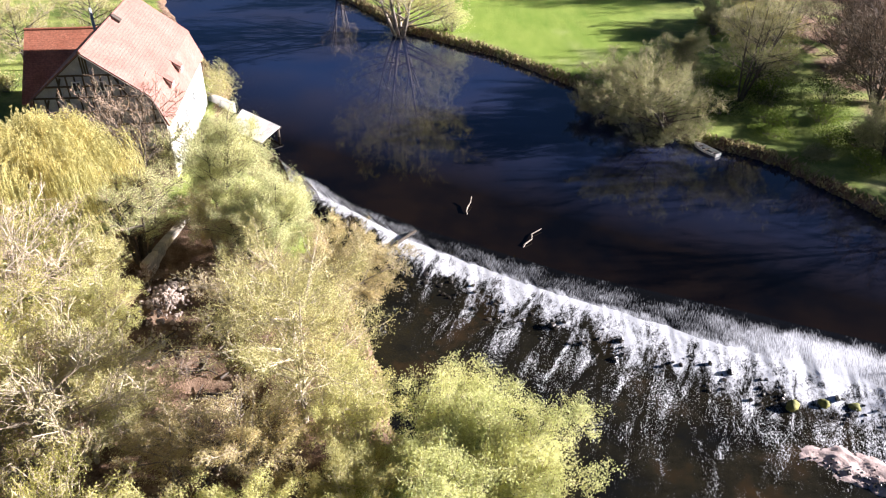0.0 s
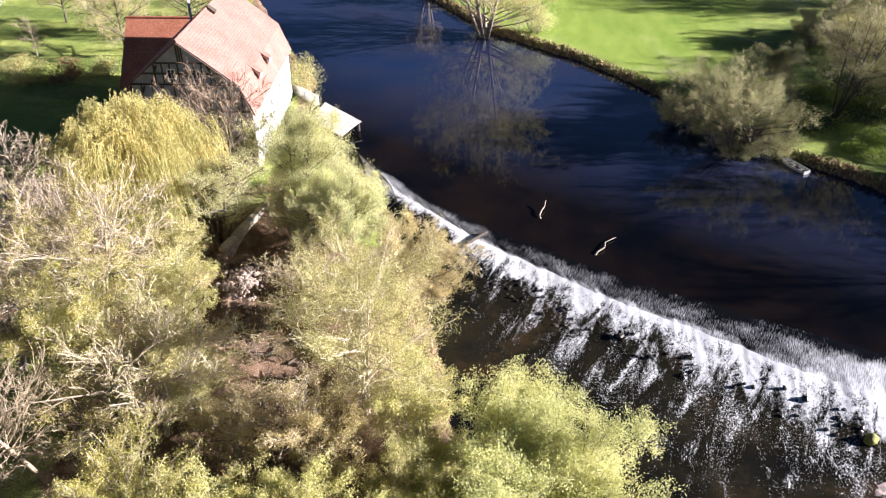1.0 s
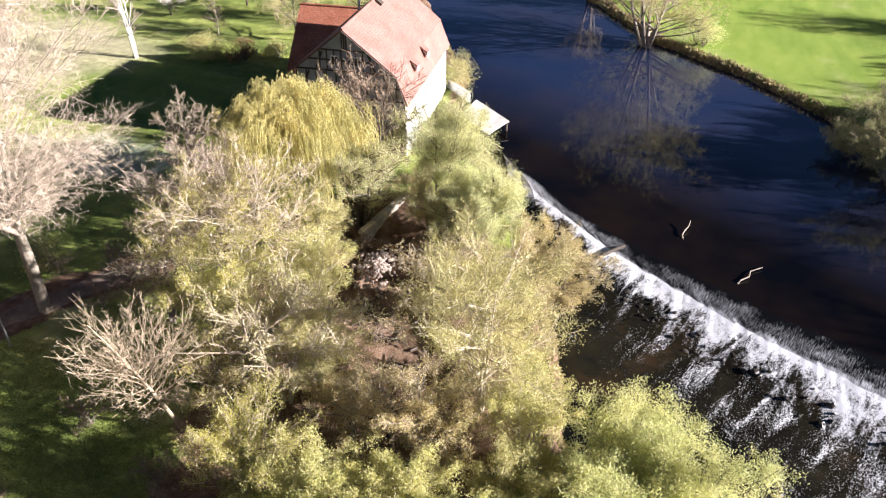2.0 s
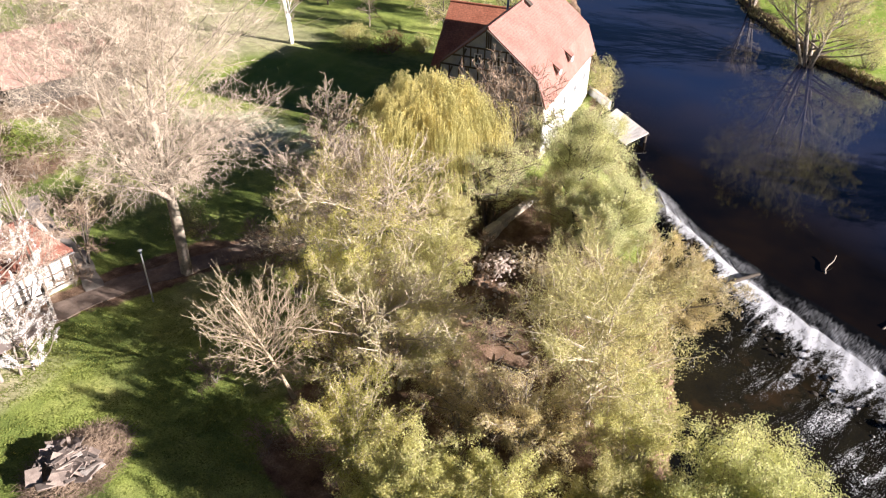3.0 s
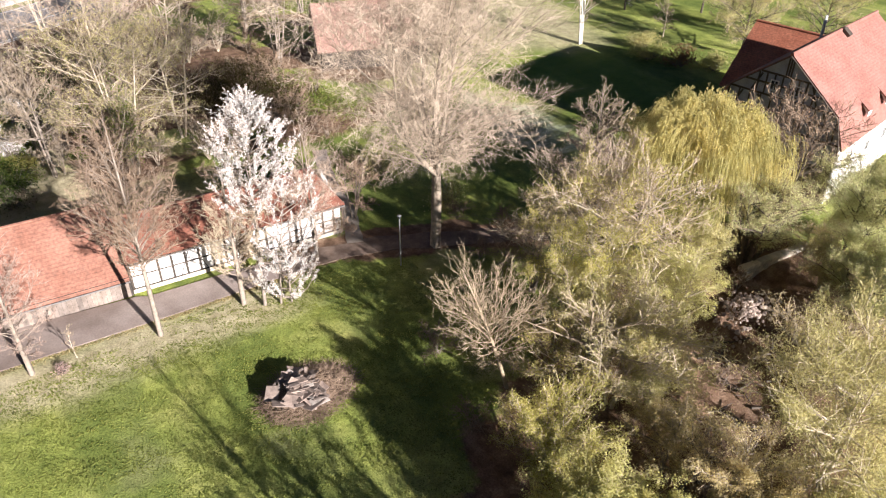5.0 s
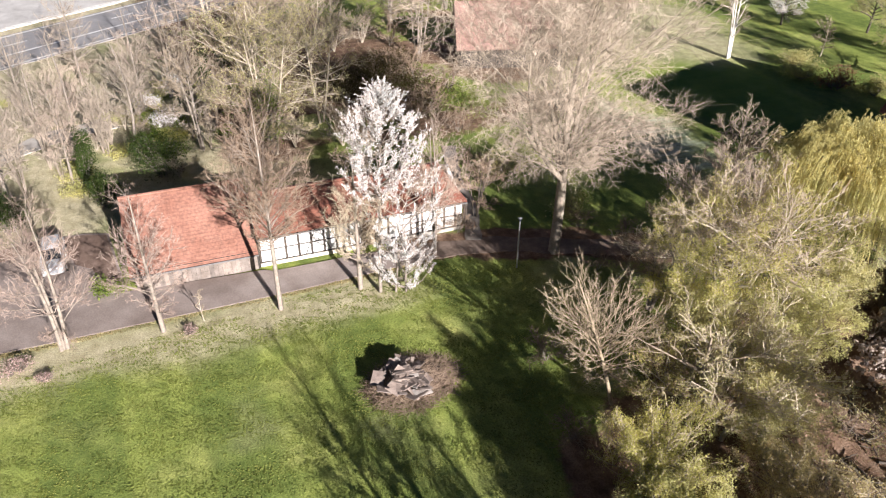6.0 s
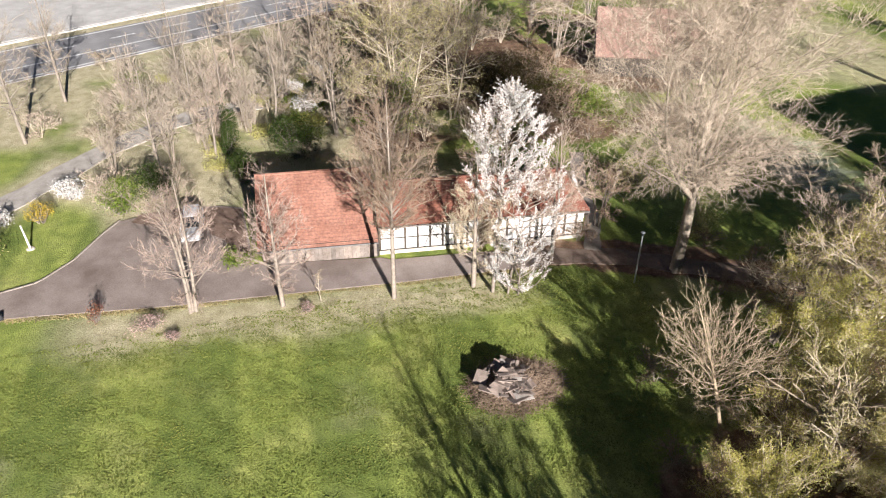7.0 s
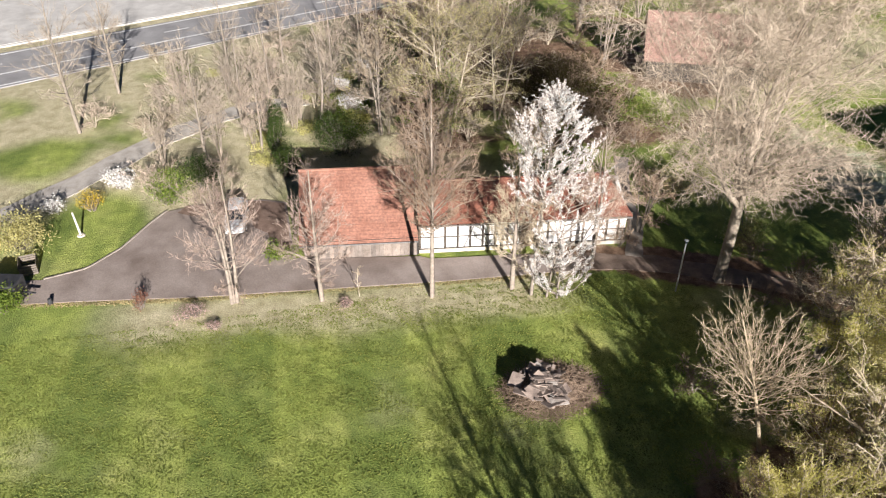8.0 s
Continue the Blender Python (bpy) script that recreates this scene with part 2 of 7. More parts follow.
def straw(x, y):
    """Dry bleached grass: the verge towards the main road, and patches of the meadow."""
    v = (1 - smoothstep(-60, -52, x + 0.1 * y)) * (1 - smoothstep(8, 26, y)) * smoothstep(-0.5, 0.5, cloudy(x, y, 6, 71) + 0.5)
    green = (1 - smoothstep(3.0, 5.0, np.hypot((x + 56.5) / 1.6, (y + 17) / 1.2))) + (1 - smoothstep(3, 6, np.hypot(x + 71, y + 24)))
    patch = 0.5 * smoothstep(0.4, 1.3, cloudy(x, y, 6, 72)) * (x > -44)
    strip = (1 - smoothstep(1.2, 3.4, np.abs(x + 42.4 - 0.08 * y + 0.8 * cloudy(x, y, 3, 73)))) * (1 - smoothstep(13, 19, np.abs(y - 2)))
    field = 0.75 * (1 - smoothstep(0.7, 1.2, np.hypot((x + 84) / 18, (y - 74) / 12) + 0.2 * cloudy(x, y, 5, 75)))
    return np.clip(np.maximum.reduce([v * (1 - np.clip(green, 0, 1)), patch, strip * 0.95, field]), 0, 1)


def rime(x, y):
    """Hoar frost left in the shade of the willow."""
    return 0.75 * (1 - smoothstep(0.7, 1.2, np.hypot((x + 52.5) / 9, (y - 51.5) / 4) + 0.25 * cloudy(x, y, 2, 74)))


def axis(lo, hi, step, reach):
    inner = np.arange(lo, hi + step / 2, step)
    out = np.geomspace(4, reach, 14)
    return np.concatenate([lo - out[::-1], inner, hi + out])


gx, gy = axis(-126, 76, 0.8, 2600), axis(-46, 132, 0.8, 2600)
GX, GY = np.meshgrid(gx, gy)
GZ = ground_height(GX, GY)
nx, ny = len(gx), len(gy)
idx = np.arange(nx * ny).reshape(ny, nx)
quads = np.stack([idx[:-1, :-1], idx[:-1, 1:], idx[1:, 1:], idx[1:, :-1]], -1).reshape(-1, 4)

m_ground, nt, b = shader("meadow_ground")
coarse, mid, grain = noise_node(nt, 0.12, 4), noise_node(nt, 0.9, 5), noise_node(nt, 9, 4)
grass = ramp(nt, coarse, [(0.3, (0.165, 0.215, 0.052)), (0.5, (0.225, 0.275, 0.074)), (0.72, (0.32, 0.335, 0.125))])
grass = mix(nt, 0.75, grass, mix(nt, 1.0, grass, ramp(nt, mid, [(0.3, (0.60, 0.65, 0.58)), (0.68, (1.30, 1.24, 1.14))]), "MULTIPLY"))
mow = nt.nodes.new("ShaderNodeTexWave")
mow.inputs["Scale"].default_value, mow.inputs["Distortion"].default_value, mow.inputs["Detail"].default_value = 0.036, 1.2, 2
tc = nt.nodes.new("ShaderNodeTexCoord")
mp = nt.nodes.new("ShaderNodeMapping")
mp.inputs["Rotation"].default_value = (0, 0, radians(96))
nt.links.new(tc.outputs["Object"], mp.inputs["Vector"])
nt.links.new(mp.outputs[0], mow.inputs["Vector"])
grass = mix(nt, 1.0, grass, ramp(nt, mow.outputs["Fac"], [(0.38, (0.76, 0.80, 0.76)), (0.62, (1.17, 1.14, 1.10))]), "MULTIPLY")
soil = ramp(nt, mid, [(0.3, (0.09, 0.055, 0.036)), (0.55, (0.21, 0.135, 0.09)), (0.75, (0.36, 0.26, 0.19))])
at = nt.nodes.new("ShaderNodeAttribute")
at.attribute_name = "litter"
edge = nt.nodes.new("ShaderNodeMath")
edge.operation = "ADD"
nt.links.new(at.outputs["Fac"], edge.inputs[0])
half = nt.nodes.new("ShaderNodeMath")
half.operation = "MULTIPLY_ADD"
half.inputs[1].default_value, half.inputs[2].default_value = 0.7, -0.35
nt.links.new(noise_node(nt, 1.7, 5), half.inputs[0])
nt.links.new(half.outputs[0], edge.inputs[1])
cover = ramp(nt, edge.outputs[0], [(0.35, (0, 0, 0)), (0.62, (1, 1, 1))])
lush = nt.nodes.new("ShaderNodeAttribute")
lush.attribute_name = "lush"
grass = mix(nt, lush.outputs["Fac"], grass, ramp(nt, noise_node(nt, 0.35, 5, stretch=(1, 0.3, 1)), [(0.3, (0.15, 0.235, 0.03)), (0.7, (0.25, 0.32, 0.06))]))
dry = nt.nodes.new("ShaderNodeAttribute")
dry.attribute_name = "straw"
grass = mix(nt, dry.outputs["Fac"], grass, ramp(nt, mid, [(0.3, (0.34, 0.30, 0.18)), (0.7, (0.56, 0.50, 0.34))]))
rimed = nt.nodes.new("ShaderNodeAttribute")
rimed.attribute_name = "rime"
grass = mix(nt, rimed.outputs["Fac"], grass, ramp(nt, noise_node(nt, 0.8, 5, stretch=(1, 0.3, 1)), [(0.40, (0.24, 0.28, 0.13)), (0.6, (0.60, 0.64, 0.50))]))
c = mix(nt, cover, grass, soil)
c = mix(nt, 0.8, c, mix(nt, 1.0, c, ramp(nt, grain, [(0.3, (0.62, 0.63, 0.62)), (0.68, (1.30, 1.30, 1.26))]), "MULTIPLY"))
nt.links.new(c, b.inputs["Base Color"])
b.inputs["Roughness"].default_value = 0.95
b.inputs["Specular IOR Level"].default_value = 0.15
bump(nt, b, grain, 1.0, 0.11)

me = mesh_of("ground", np.stack([GX, GY, GZ], -1).reshape(-1, 3).tolist(), quads.tolist(), m_ground, True)
me.attributes.new("litter", "FLOAT", "POINT").data.foreach_set("value", litter(GX, GY).reshape(-1).astype(np.float32))
me.attributes.new("straw", "FLOAT", "POINT").data.foreach_set("value", straw(GX, GY).reshape(-1).astype(np.float32))
me.attributes.new("rime", "FLOAT", "POINT").data.foreach_set("value", np.clip(rime(GX, GY), 0, 1).reshape(-1).astype(np.float32))
lush_meadow = smoothstep(0, 4, river_distance(GX, GY)) * smoothstep(60, 80, GY + 0.8 * GX) * (GX > -20) * (1 - smoothstep(14, 26, GX - 0.4 * (GY - 85)))
lush_meadow = np.maximum(lush_meadow, 0.75 * (1 - smoothstep(0.6, 1.2, np.hypot((GX + 58) / 12, (GY - 66) / 9) + 0.2 * cloudy(GX, GY, 4, 77))))
me.attributes.new("lush", "FLOAT", "POINT").data.foreach_set("value", lush_meadow.reshape(-1).astype(np.float32))
ground = tagged(new("ground", me), "spring meadow with leaf litter under the trees", "ground", kind="structure")


# the river: a smooth pool above, a sloping sill with a skin of water, boulders and foam, quick water below
CREST = along([(-19, 69.5), (-14.5, 64.4), (-7.2, 56.9), (-1.6, 53.2), (9.5, 47.2), (21.3, 42.6), (31, 38.6), (44, 33), (60, 27)], 180)
BREAK = along([(-16, 66.0), (-11.7, 59.9), (-6.1, 54.8), (-2.6, 51.8), (9.2, 44.6), (20.2, 38.9), (29.0, 34.8), (42, 29), (58, 23)], 180)
TOE = along([(-14, 61.0), (-9.5, 55.0), (-4.6, 48.8), (2.8, 43.3), (8.9, 39.8), (19.0, 34.8), (28.0, 31.8), (41, 26), (56, 20)], 180)


def water(name):
    m, nt, b = shader(name)
    b.inputs["Roughness"].default_value = 0.04
    b.inputs["IOR"].default_value = 1.33
    return m, nt, b


m_pool, nt, b = water("still_water")
# base colour holds the sky's blue sheen, and dark tree reflections near the crest
sky_silt = ramp(nt, noise_node(nt, 0.05, 3), [(0.35, (0.009, 0.017, 0.047)), (0.7, (0.022, 0.023, 0.041))])
dark_sheen = ramp(nt, noise_node(nt, 0.12, 3), [(0.35, (0.0015, 0.0015, 0.002)), (0.7, (0.008, 0.005, 0.003))])
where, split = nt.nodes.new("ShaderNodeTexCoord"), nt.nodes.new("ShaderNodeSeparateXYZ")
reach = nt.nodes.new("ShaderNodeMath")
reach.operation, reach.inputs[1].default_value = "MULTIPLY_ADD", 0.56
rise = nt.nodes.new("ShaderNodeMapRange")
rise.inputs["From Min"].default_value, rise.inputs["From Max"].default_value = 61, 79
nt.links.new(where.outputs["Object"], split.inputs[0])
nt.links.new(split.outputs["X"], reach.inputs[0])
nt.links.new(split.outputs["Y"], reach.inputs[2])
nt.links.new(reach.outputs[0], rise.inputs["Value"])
nt.links.new(mix(nt, rise.outputs[0], dark_sheen, sky_silt), b.inputs["Base Color"])
# gloss is lowered near the crest to keep the sky reflection off it
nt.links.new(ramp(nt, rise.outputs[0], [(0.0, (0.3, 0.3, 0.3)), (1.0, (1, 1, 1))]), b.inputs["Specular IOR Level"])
bump(nt, b, noise_node(nt, 0.8, 3, stretch=(1.0, 0.35, 1.0)), 0.035, 0.05)

m_sill, nt, b = water("sliding_water")
FLOW = math.atan2(-0.95, -0.33)
streak = noise_node(nt, 1.0, 5, 0.72, stretch=(0.5, 0.06, 1, FLOW), distort=0.35)
patch = noise_node(nt, 0.25, 3)
sharp = nt.nodes.new("ShaderNodeMath")
sharp.operation = "MULTIPLY"
nt.links.new(streak, sharp.inputs[0])
nt.links.new(ramp(nt, patch, [(0.35, (0.84, 0.84, 0.84)), (0.65, (1.16, 1.16, 1.16))]), sharp.inputs[1])
at = nt.nodes.new("ShaderNodeAttribute")
at.attribute_name = "fall"
more = nt.nodes.new("ShaderNodeMath")
more.operation = "MULTIPLY_ADD"
more.inputs[1].default_value = 0.22
nt.links.new(at.outputs["Fac"], more.inputs[0])
nt.links.new(sharp.outputs[0], more.inputs[2])
white = ramp(nt, more.outputs[0], [(0.66, (0, 0, 0)), (0.76, (0.16, 0.16, 0.16)), (0.90, (0.50, 0.50, 0.50)), (1.05, (0.9, 0.9, 0.9))])
nt.links.new(mix(nt, white, (0.004, 0.004, 0.004), (0.60, 0.61, 0.64)), b.inputs["Base Color"])
nt.links.new(ramp(nt, white, [(0, (0.06, 0.06, 0.06)), (0.6, (0.7, 0.7, 0.7))]), b.inputs["Roughness"])
bump(nt, b, streak, 0.25, 0.08)

m_foam, nt, b = water("white_water")
churn = mix(nt, 0.5, noise_node(nt, 1.0, 9, 0.80, stretch=(0.55, 0.24, 0.4, FLOW), distort=0.6), noise_node(nt, 6.0, 6, 0.88, distort=0.8))
flecks = noise_node(nt, 1.0, 6, 0.84, stretch=(0.17, 0.10, 0.2, FLOW), distort=0.6)
lanes = noise_node(nt, 0.6, 4, 0.62, stretch=(2.6, 0.8, 1, FLOW), distort=0.9)
at, away = nt.nodes.new("ShaderNodeAttribute"), nt.nodes.new("ShaderNodeAttribute")
at.attribute_name, away.attribute_name = "foam", "away"
grain = mix(nt, away.outputs["Fac"], churn, flecks)
laned = nt.nodes.new("ShaderNodeMath")
laned.operation = "MULTIPLY_ADD"
laned.inputs[1].default_value = 0.46
nt.links.new(lanes, laned.inputs[0])
nt.links.new(grain, laned.inputs[2])
total = nt.nodes.new("ShaderNodeMath")
total.operation = "ADD"
nt.links.new(laned.outputs[0], total.inputs[0])
nt.links.new(at.outputs["Fac"], total.inputs[1])
bed = ramp(nt, noise_node(nt, 0.18, 4), [(0.35, (0.005, 0.005, 0.004)), (0.55, (0.013, 0.011, 0.006)), (0.75, (0.036, 0.020, 0.008))])
white = ramp(nt, total.outputs[0], [(0.90, (0, 0, 0)), (0.95, (0.42, 0.42, 0.42)), (1.20, (1, 1, 1))])
nt.links.new(mix(nt, white, bed, (0.68, 0.69, 0.72)), b.inputs["Base Color"])
nt.links.new(ramp(nt, white, [(0, (0.07, 0.07, 0.07)), (0.6, (0.8, 0.8, 0.8))]), b.inputs["Roughness"])
bump(nt, b, grain, 0.25, 0.05)


def sheet(name, rows, material, label, **attributes):
    """A strip through rows of points, with values along its points."""
    rows = np.array(rows)
    n, k = rows.shape[:2]
    idx = np.arange(n * k).reshape(n, k)
    q = np.stack([idx[:-1, :-1], idx[:-1, 1:], idx[1:, 1:], idx[1:, :-1]], -1).reshape(-1, 4)
    me = mesh_of(name, rows.reshape(-1, 3).tolist(), q.tolist(), material, True)
    for key, values in attributes.items():
        me.attributes.new(key, "FLOAT", "POINT").data.foreach_set("value", np.asarray(values, np.float32).reshape(-1))
    return tagged(new(name, me), label, "water", kind="structure")


rng = np.random.RandomState(4)
# pool: from the crest to far upstream, its edges under the banks
outline = [tuple(p) for p in CREST] + [(110, 30), (110, 230), (-110, 230), (-110, 74)]
pool = bmesh.new()
face = pool.faces.new([pool.verts.new((x, y, UPPER)) for x, y in outline])
if face.normal.z < 0:
    face.normal_flip()
bmesh.ops.triangulate(pool, faces=[face])
me = bpy.data.meshes.new("water_upper")
pool.to_mesh(me)
pool.free()
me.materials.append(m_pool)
tagged(new("water_upper", me), "dark calm river pool above the weir reflecting sky", "water", kind="structure")

# sill
fine_crest, fine_break, fine_toe = along(CREST, 620), along(BREAK, 620), along(TOE, 620)
ragged = 0.55 * cloudy(fine_break[:, 0], fine_break[:, 1], 2.4, 35) + 0.25 * cloudy(fine_break[:, 0], fine_break[:, 1], 0.7, 36)
fine_break = fine_break + (fine_crest - fine_break) * (0.20 * ragged)[:, None]
flat_end = smoothstep(3, -8, fine_break[:, 0])
steps = 20
rows, fall = [], []
for k in range(steps + 1):
    t = k / steps
    p = fine_crest * (1 - t) + fine_break * t
    z = UPPER - 0.45 * (1 - 0.5 * flat_end) * t ** 1.6 + 0.03 * waves(p[:, 0], p[:, 1], 1.5, 11) * t
    rows.append(np.concatenate([p, z[:, None]], 1))
    fall.append(smoothstep(-0.15, 0.5, t + 0.24 * cloudy(p[:, 0], p[:, 1], 1.2, 31)) * 1.05 + 0.25 * cloudy(p[:, 0], p[:, 1], 3.0, 32) + 0.9 * smoothstep(0.84, 1.02, t + 0.12 * cloudy(p[:, 0], p[:, 1], 0.7, 33) + 0.08 * cloudy(p[:, 0], p[:, 1], 2.4, 34)) + 0.7 * smoothstep(-3, -10, p[:, 0]) * smoothstep(0.1, 0.6, t) + 1.1 * smoothstep(17, 25, p[:, 0]) * smoothstep(0.0, 0.5, t))
sheet("water_sill", rows, m_sill, "thin streaked sheet of water sliding over the weir", fall=np.array(fall))

# foaming ramp of boulders, then quick water that runs off with lanes of foam
down = np.array([-0.53, -0.85])
wider = 0.08 + 0.17 * smoothstep(6, 14, fine_toe[:, 0])
lane_of = cloudy(fine_toe[:, 0], fine_toe[:, 1], 2.0, 25)
rows, foam, away = [], [], []
for k in range(33):
    t = k / 32
    p = fine_break * (1 - t) + fine_toe * t
    lump = cloudy(p[:, 0], p[:, 1], 0.34, 21) * 0.018 * smoothstep(0, 0.08, t) * (1 - 0.8 * smoothstep(0.7, 1.0, t))
    tongue = cloudy(p[:, 0], p[:, 1], 1.1, 23) * 0.55 + lane_of * 0.85
    z = UPPER - 0.45 * (1 - 0.5 * flat_end) + (LOWER - UPPER + 0.45) * t * (1 - 0.65 * flat_end) + lump + 0.02
    rows.append(np.concatenate([p, z[:, None]], 1))
    foam.append(0.25 + 0.08 * (1 - smoothstep(0.0, 0.2, t)) - 0.07 * smoothstep(0.05, 0.5, t + 0.34 * tongue - wider) - 0.12 * smoothstep(0.5, 1.2, t + 0.5 * tongue - wider) - 0.06 * smoothstep(8, -3, p[:, 0]) * smoothstep(0.3, 1.0, t))
    away.append(0.8 * smoothstep(0.35, 0.95, t + 0.3 * tongue))
last, drop = foam[-1], rows[-1][:, 2] - LOWER
for d in (0.2, 0.4, 0.7, 1.0, 1.3, 1.7, 2.1, 2.5, 3.0, 3.6, 4.3, 5, 6, 7, 9, 12, 16, 22, 32, 60, 180):
    p = fine_toe + down * min(d, 16)
    wide = 1 + max(0, d - 16) / 40
    p = np.stack([20 + (p[:, 0] - 20) * wide, p[:, 1] - max(0, d - 16)], 1)
    ripple = 0.03 * cloudy(p[:, 0], p[:, 1], 0.8, 26) * math.exp(-d / 4)
    rows.append(np.concatenate([p, (LOWER + 0.02 + ripple + drop * math.exp(-d / 1.5))[:, None]], 1))
    f = smoothstep(0, 4.5, d)
    tail = 0.082 - 0.060 * smoothstep(3, 15, d) - 0.055 * smoothstep(9, -3, p[:, 0]) - 0.035 * lane_of * smoothstep(9, 2, d)
    foam.append(last * (1 - f) + tail * f)
    away.append(np.full(len(p), 0.8 + 0.2 * smoothstep(0.2, 2.0, d)))
sheet("water_lower", rows, m_foam, "white foaming weir running out into dark brown flecked water", foam=np.array(foam), away=np.array(away))


# ---------------------------------------------------------------- trees
def tubes(segments, sides):
    """Tapered tubes: rows of start, end, two radii."""
    s = np.array(segments, float)
    p0, p1, r0, r1 = s[:, 0:3], s[:, 3:6], s[:, 6], s[:, 7]
    w = p1 - p0
    w /= np.linalg.norm(w, axis=1, keepdims=True) + 1e-9
    ref = np.where(np.abs(w[:, 2:3]) > 0.9, [[1.0, 0, 0]], [[0, 0, 1.0]])
    u = np.cross(w, ref)
    u /= np.linalg.norm(u, axis=1, keepdims=True) + 1e-9
    v = np.cross(w, u)
    a = np.arange(sides) * 2 * math.pi / sides
    ring = u[:, None] * np.cos(a)[None, :, None] + v[:, None] * np.sin(a)[None, :, None]
    low = p0[:, None] + ring * r0[:, None, None]
    high = p1[:, None] + ring * r1[:, None, None]
    verts = np.concatenate([low, high], 1).reshape(-1, 3)
    base = np.arange(len(s))[:, None, None] * 2 * sides
    i = np.arange(sides)
    f = np.stack([i, (i + 1) % sides, (i + 1) % sides + sides, i + sides], 1)[None]
    return verts, (base + f).reshape(-1, 4)


def blades(segments, rng):
    """Hair-thin twigs: one tapered sliver each, turned its own way."""
    s = np.array(segments, float)
    p0, p1, r0, r1 = s[:, 0:3], s[:, 3:6], s[:, 6:7], s[:, 7:8]
    u = np.cross(p1 - p0, rng.normal(size=(len(s), 3)))
    u /= np.linalg.norm(u, axis=1, keepdims=True) + 1e-9
    k = 1.3
    verts = np.stack([p0 - u * r0 * k, p0 + u * r0 * k, p1 + u * r1 * k, p1 - u * r1 * k], 1).reshape(-1, 3)
    return verts, np.arange(len(s) * 4).reshape(-1, 4)


def leaves(points, size, rng, flatness=0.0):
    """Small leaves, each turned its own way."""
    p = np.array(points, float)
    n = len(p)
    u = rng.normal(size=(n, 3))
    u[:, 2] *= 1 - flatness
    u /= np.linalg.norm(u, axis=1, keepdims=True)
    v = np.cross(u, rng.normal(size=(n, 3)))
    v /= np.linalg.norm(v, axis=1, keepdims=True)
    s = size * rng.uniform(0.6, 1.4, (n, 1))
    verts = np.stack([p - u * s, p + v * s * 0.85, p + u * s], 1).reshape(-1, 3)
    return verts, np.arange(n * 3).reshape(n, 3)


def soft_mesh(name, verts, faces, material):
    me = bpy.data.meshes.new(name)
    n, k = len(faces), faces.shape[1]
    me.vertices.add(len(verts))
    me.vertices.foreach_set("co", np.asarray(verts, np.float32).reshape(-1))
    me.loops.add(n * k)
    me.loops.foreach_set("vertex_index", faces.reshape(-1).astype(np.int32))
    me.polygons.add(n)
    me.polygons.foreach_set("loop_start", (np.arange(n) * k).astype(np.int32))
    me.polygons.foreach_set("use_smooth", np.ones(n, bool))
    me.materials.append(material)
    me.update(calc_edges=True)
    return me


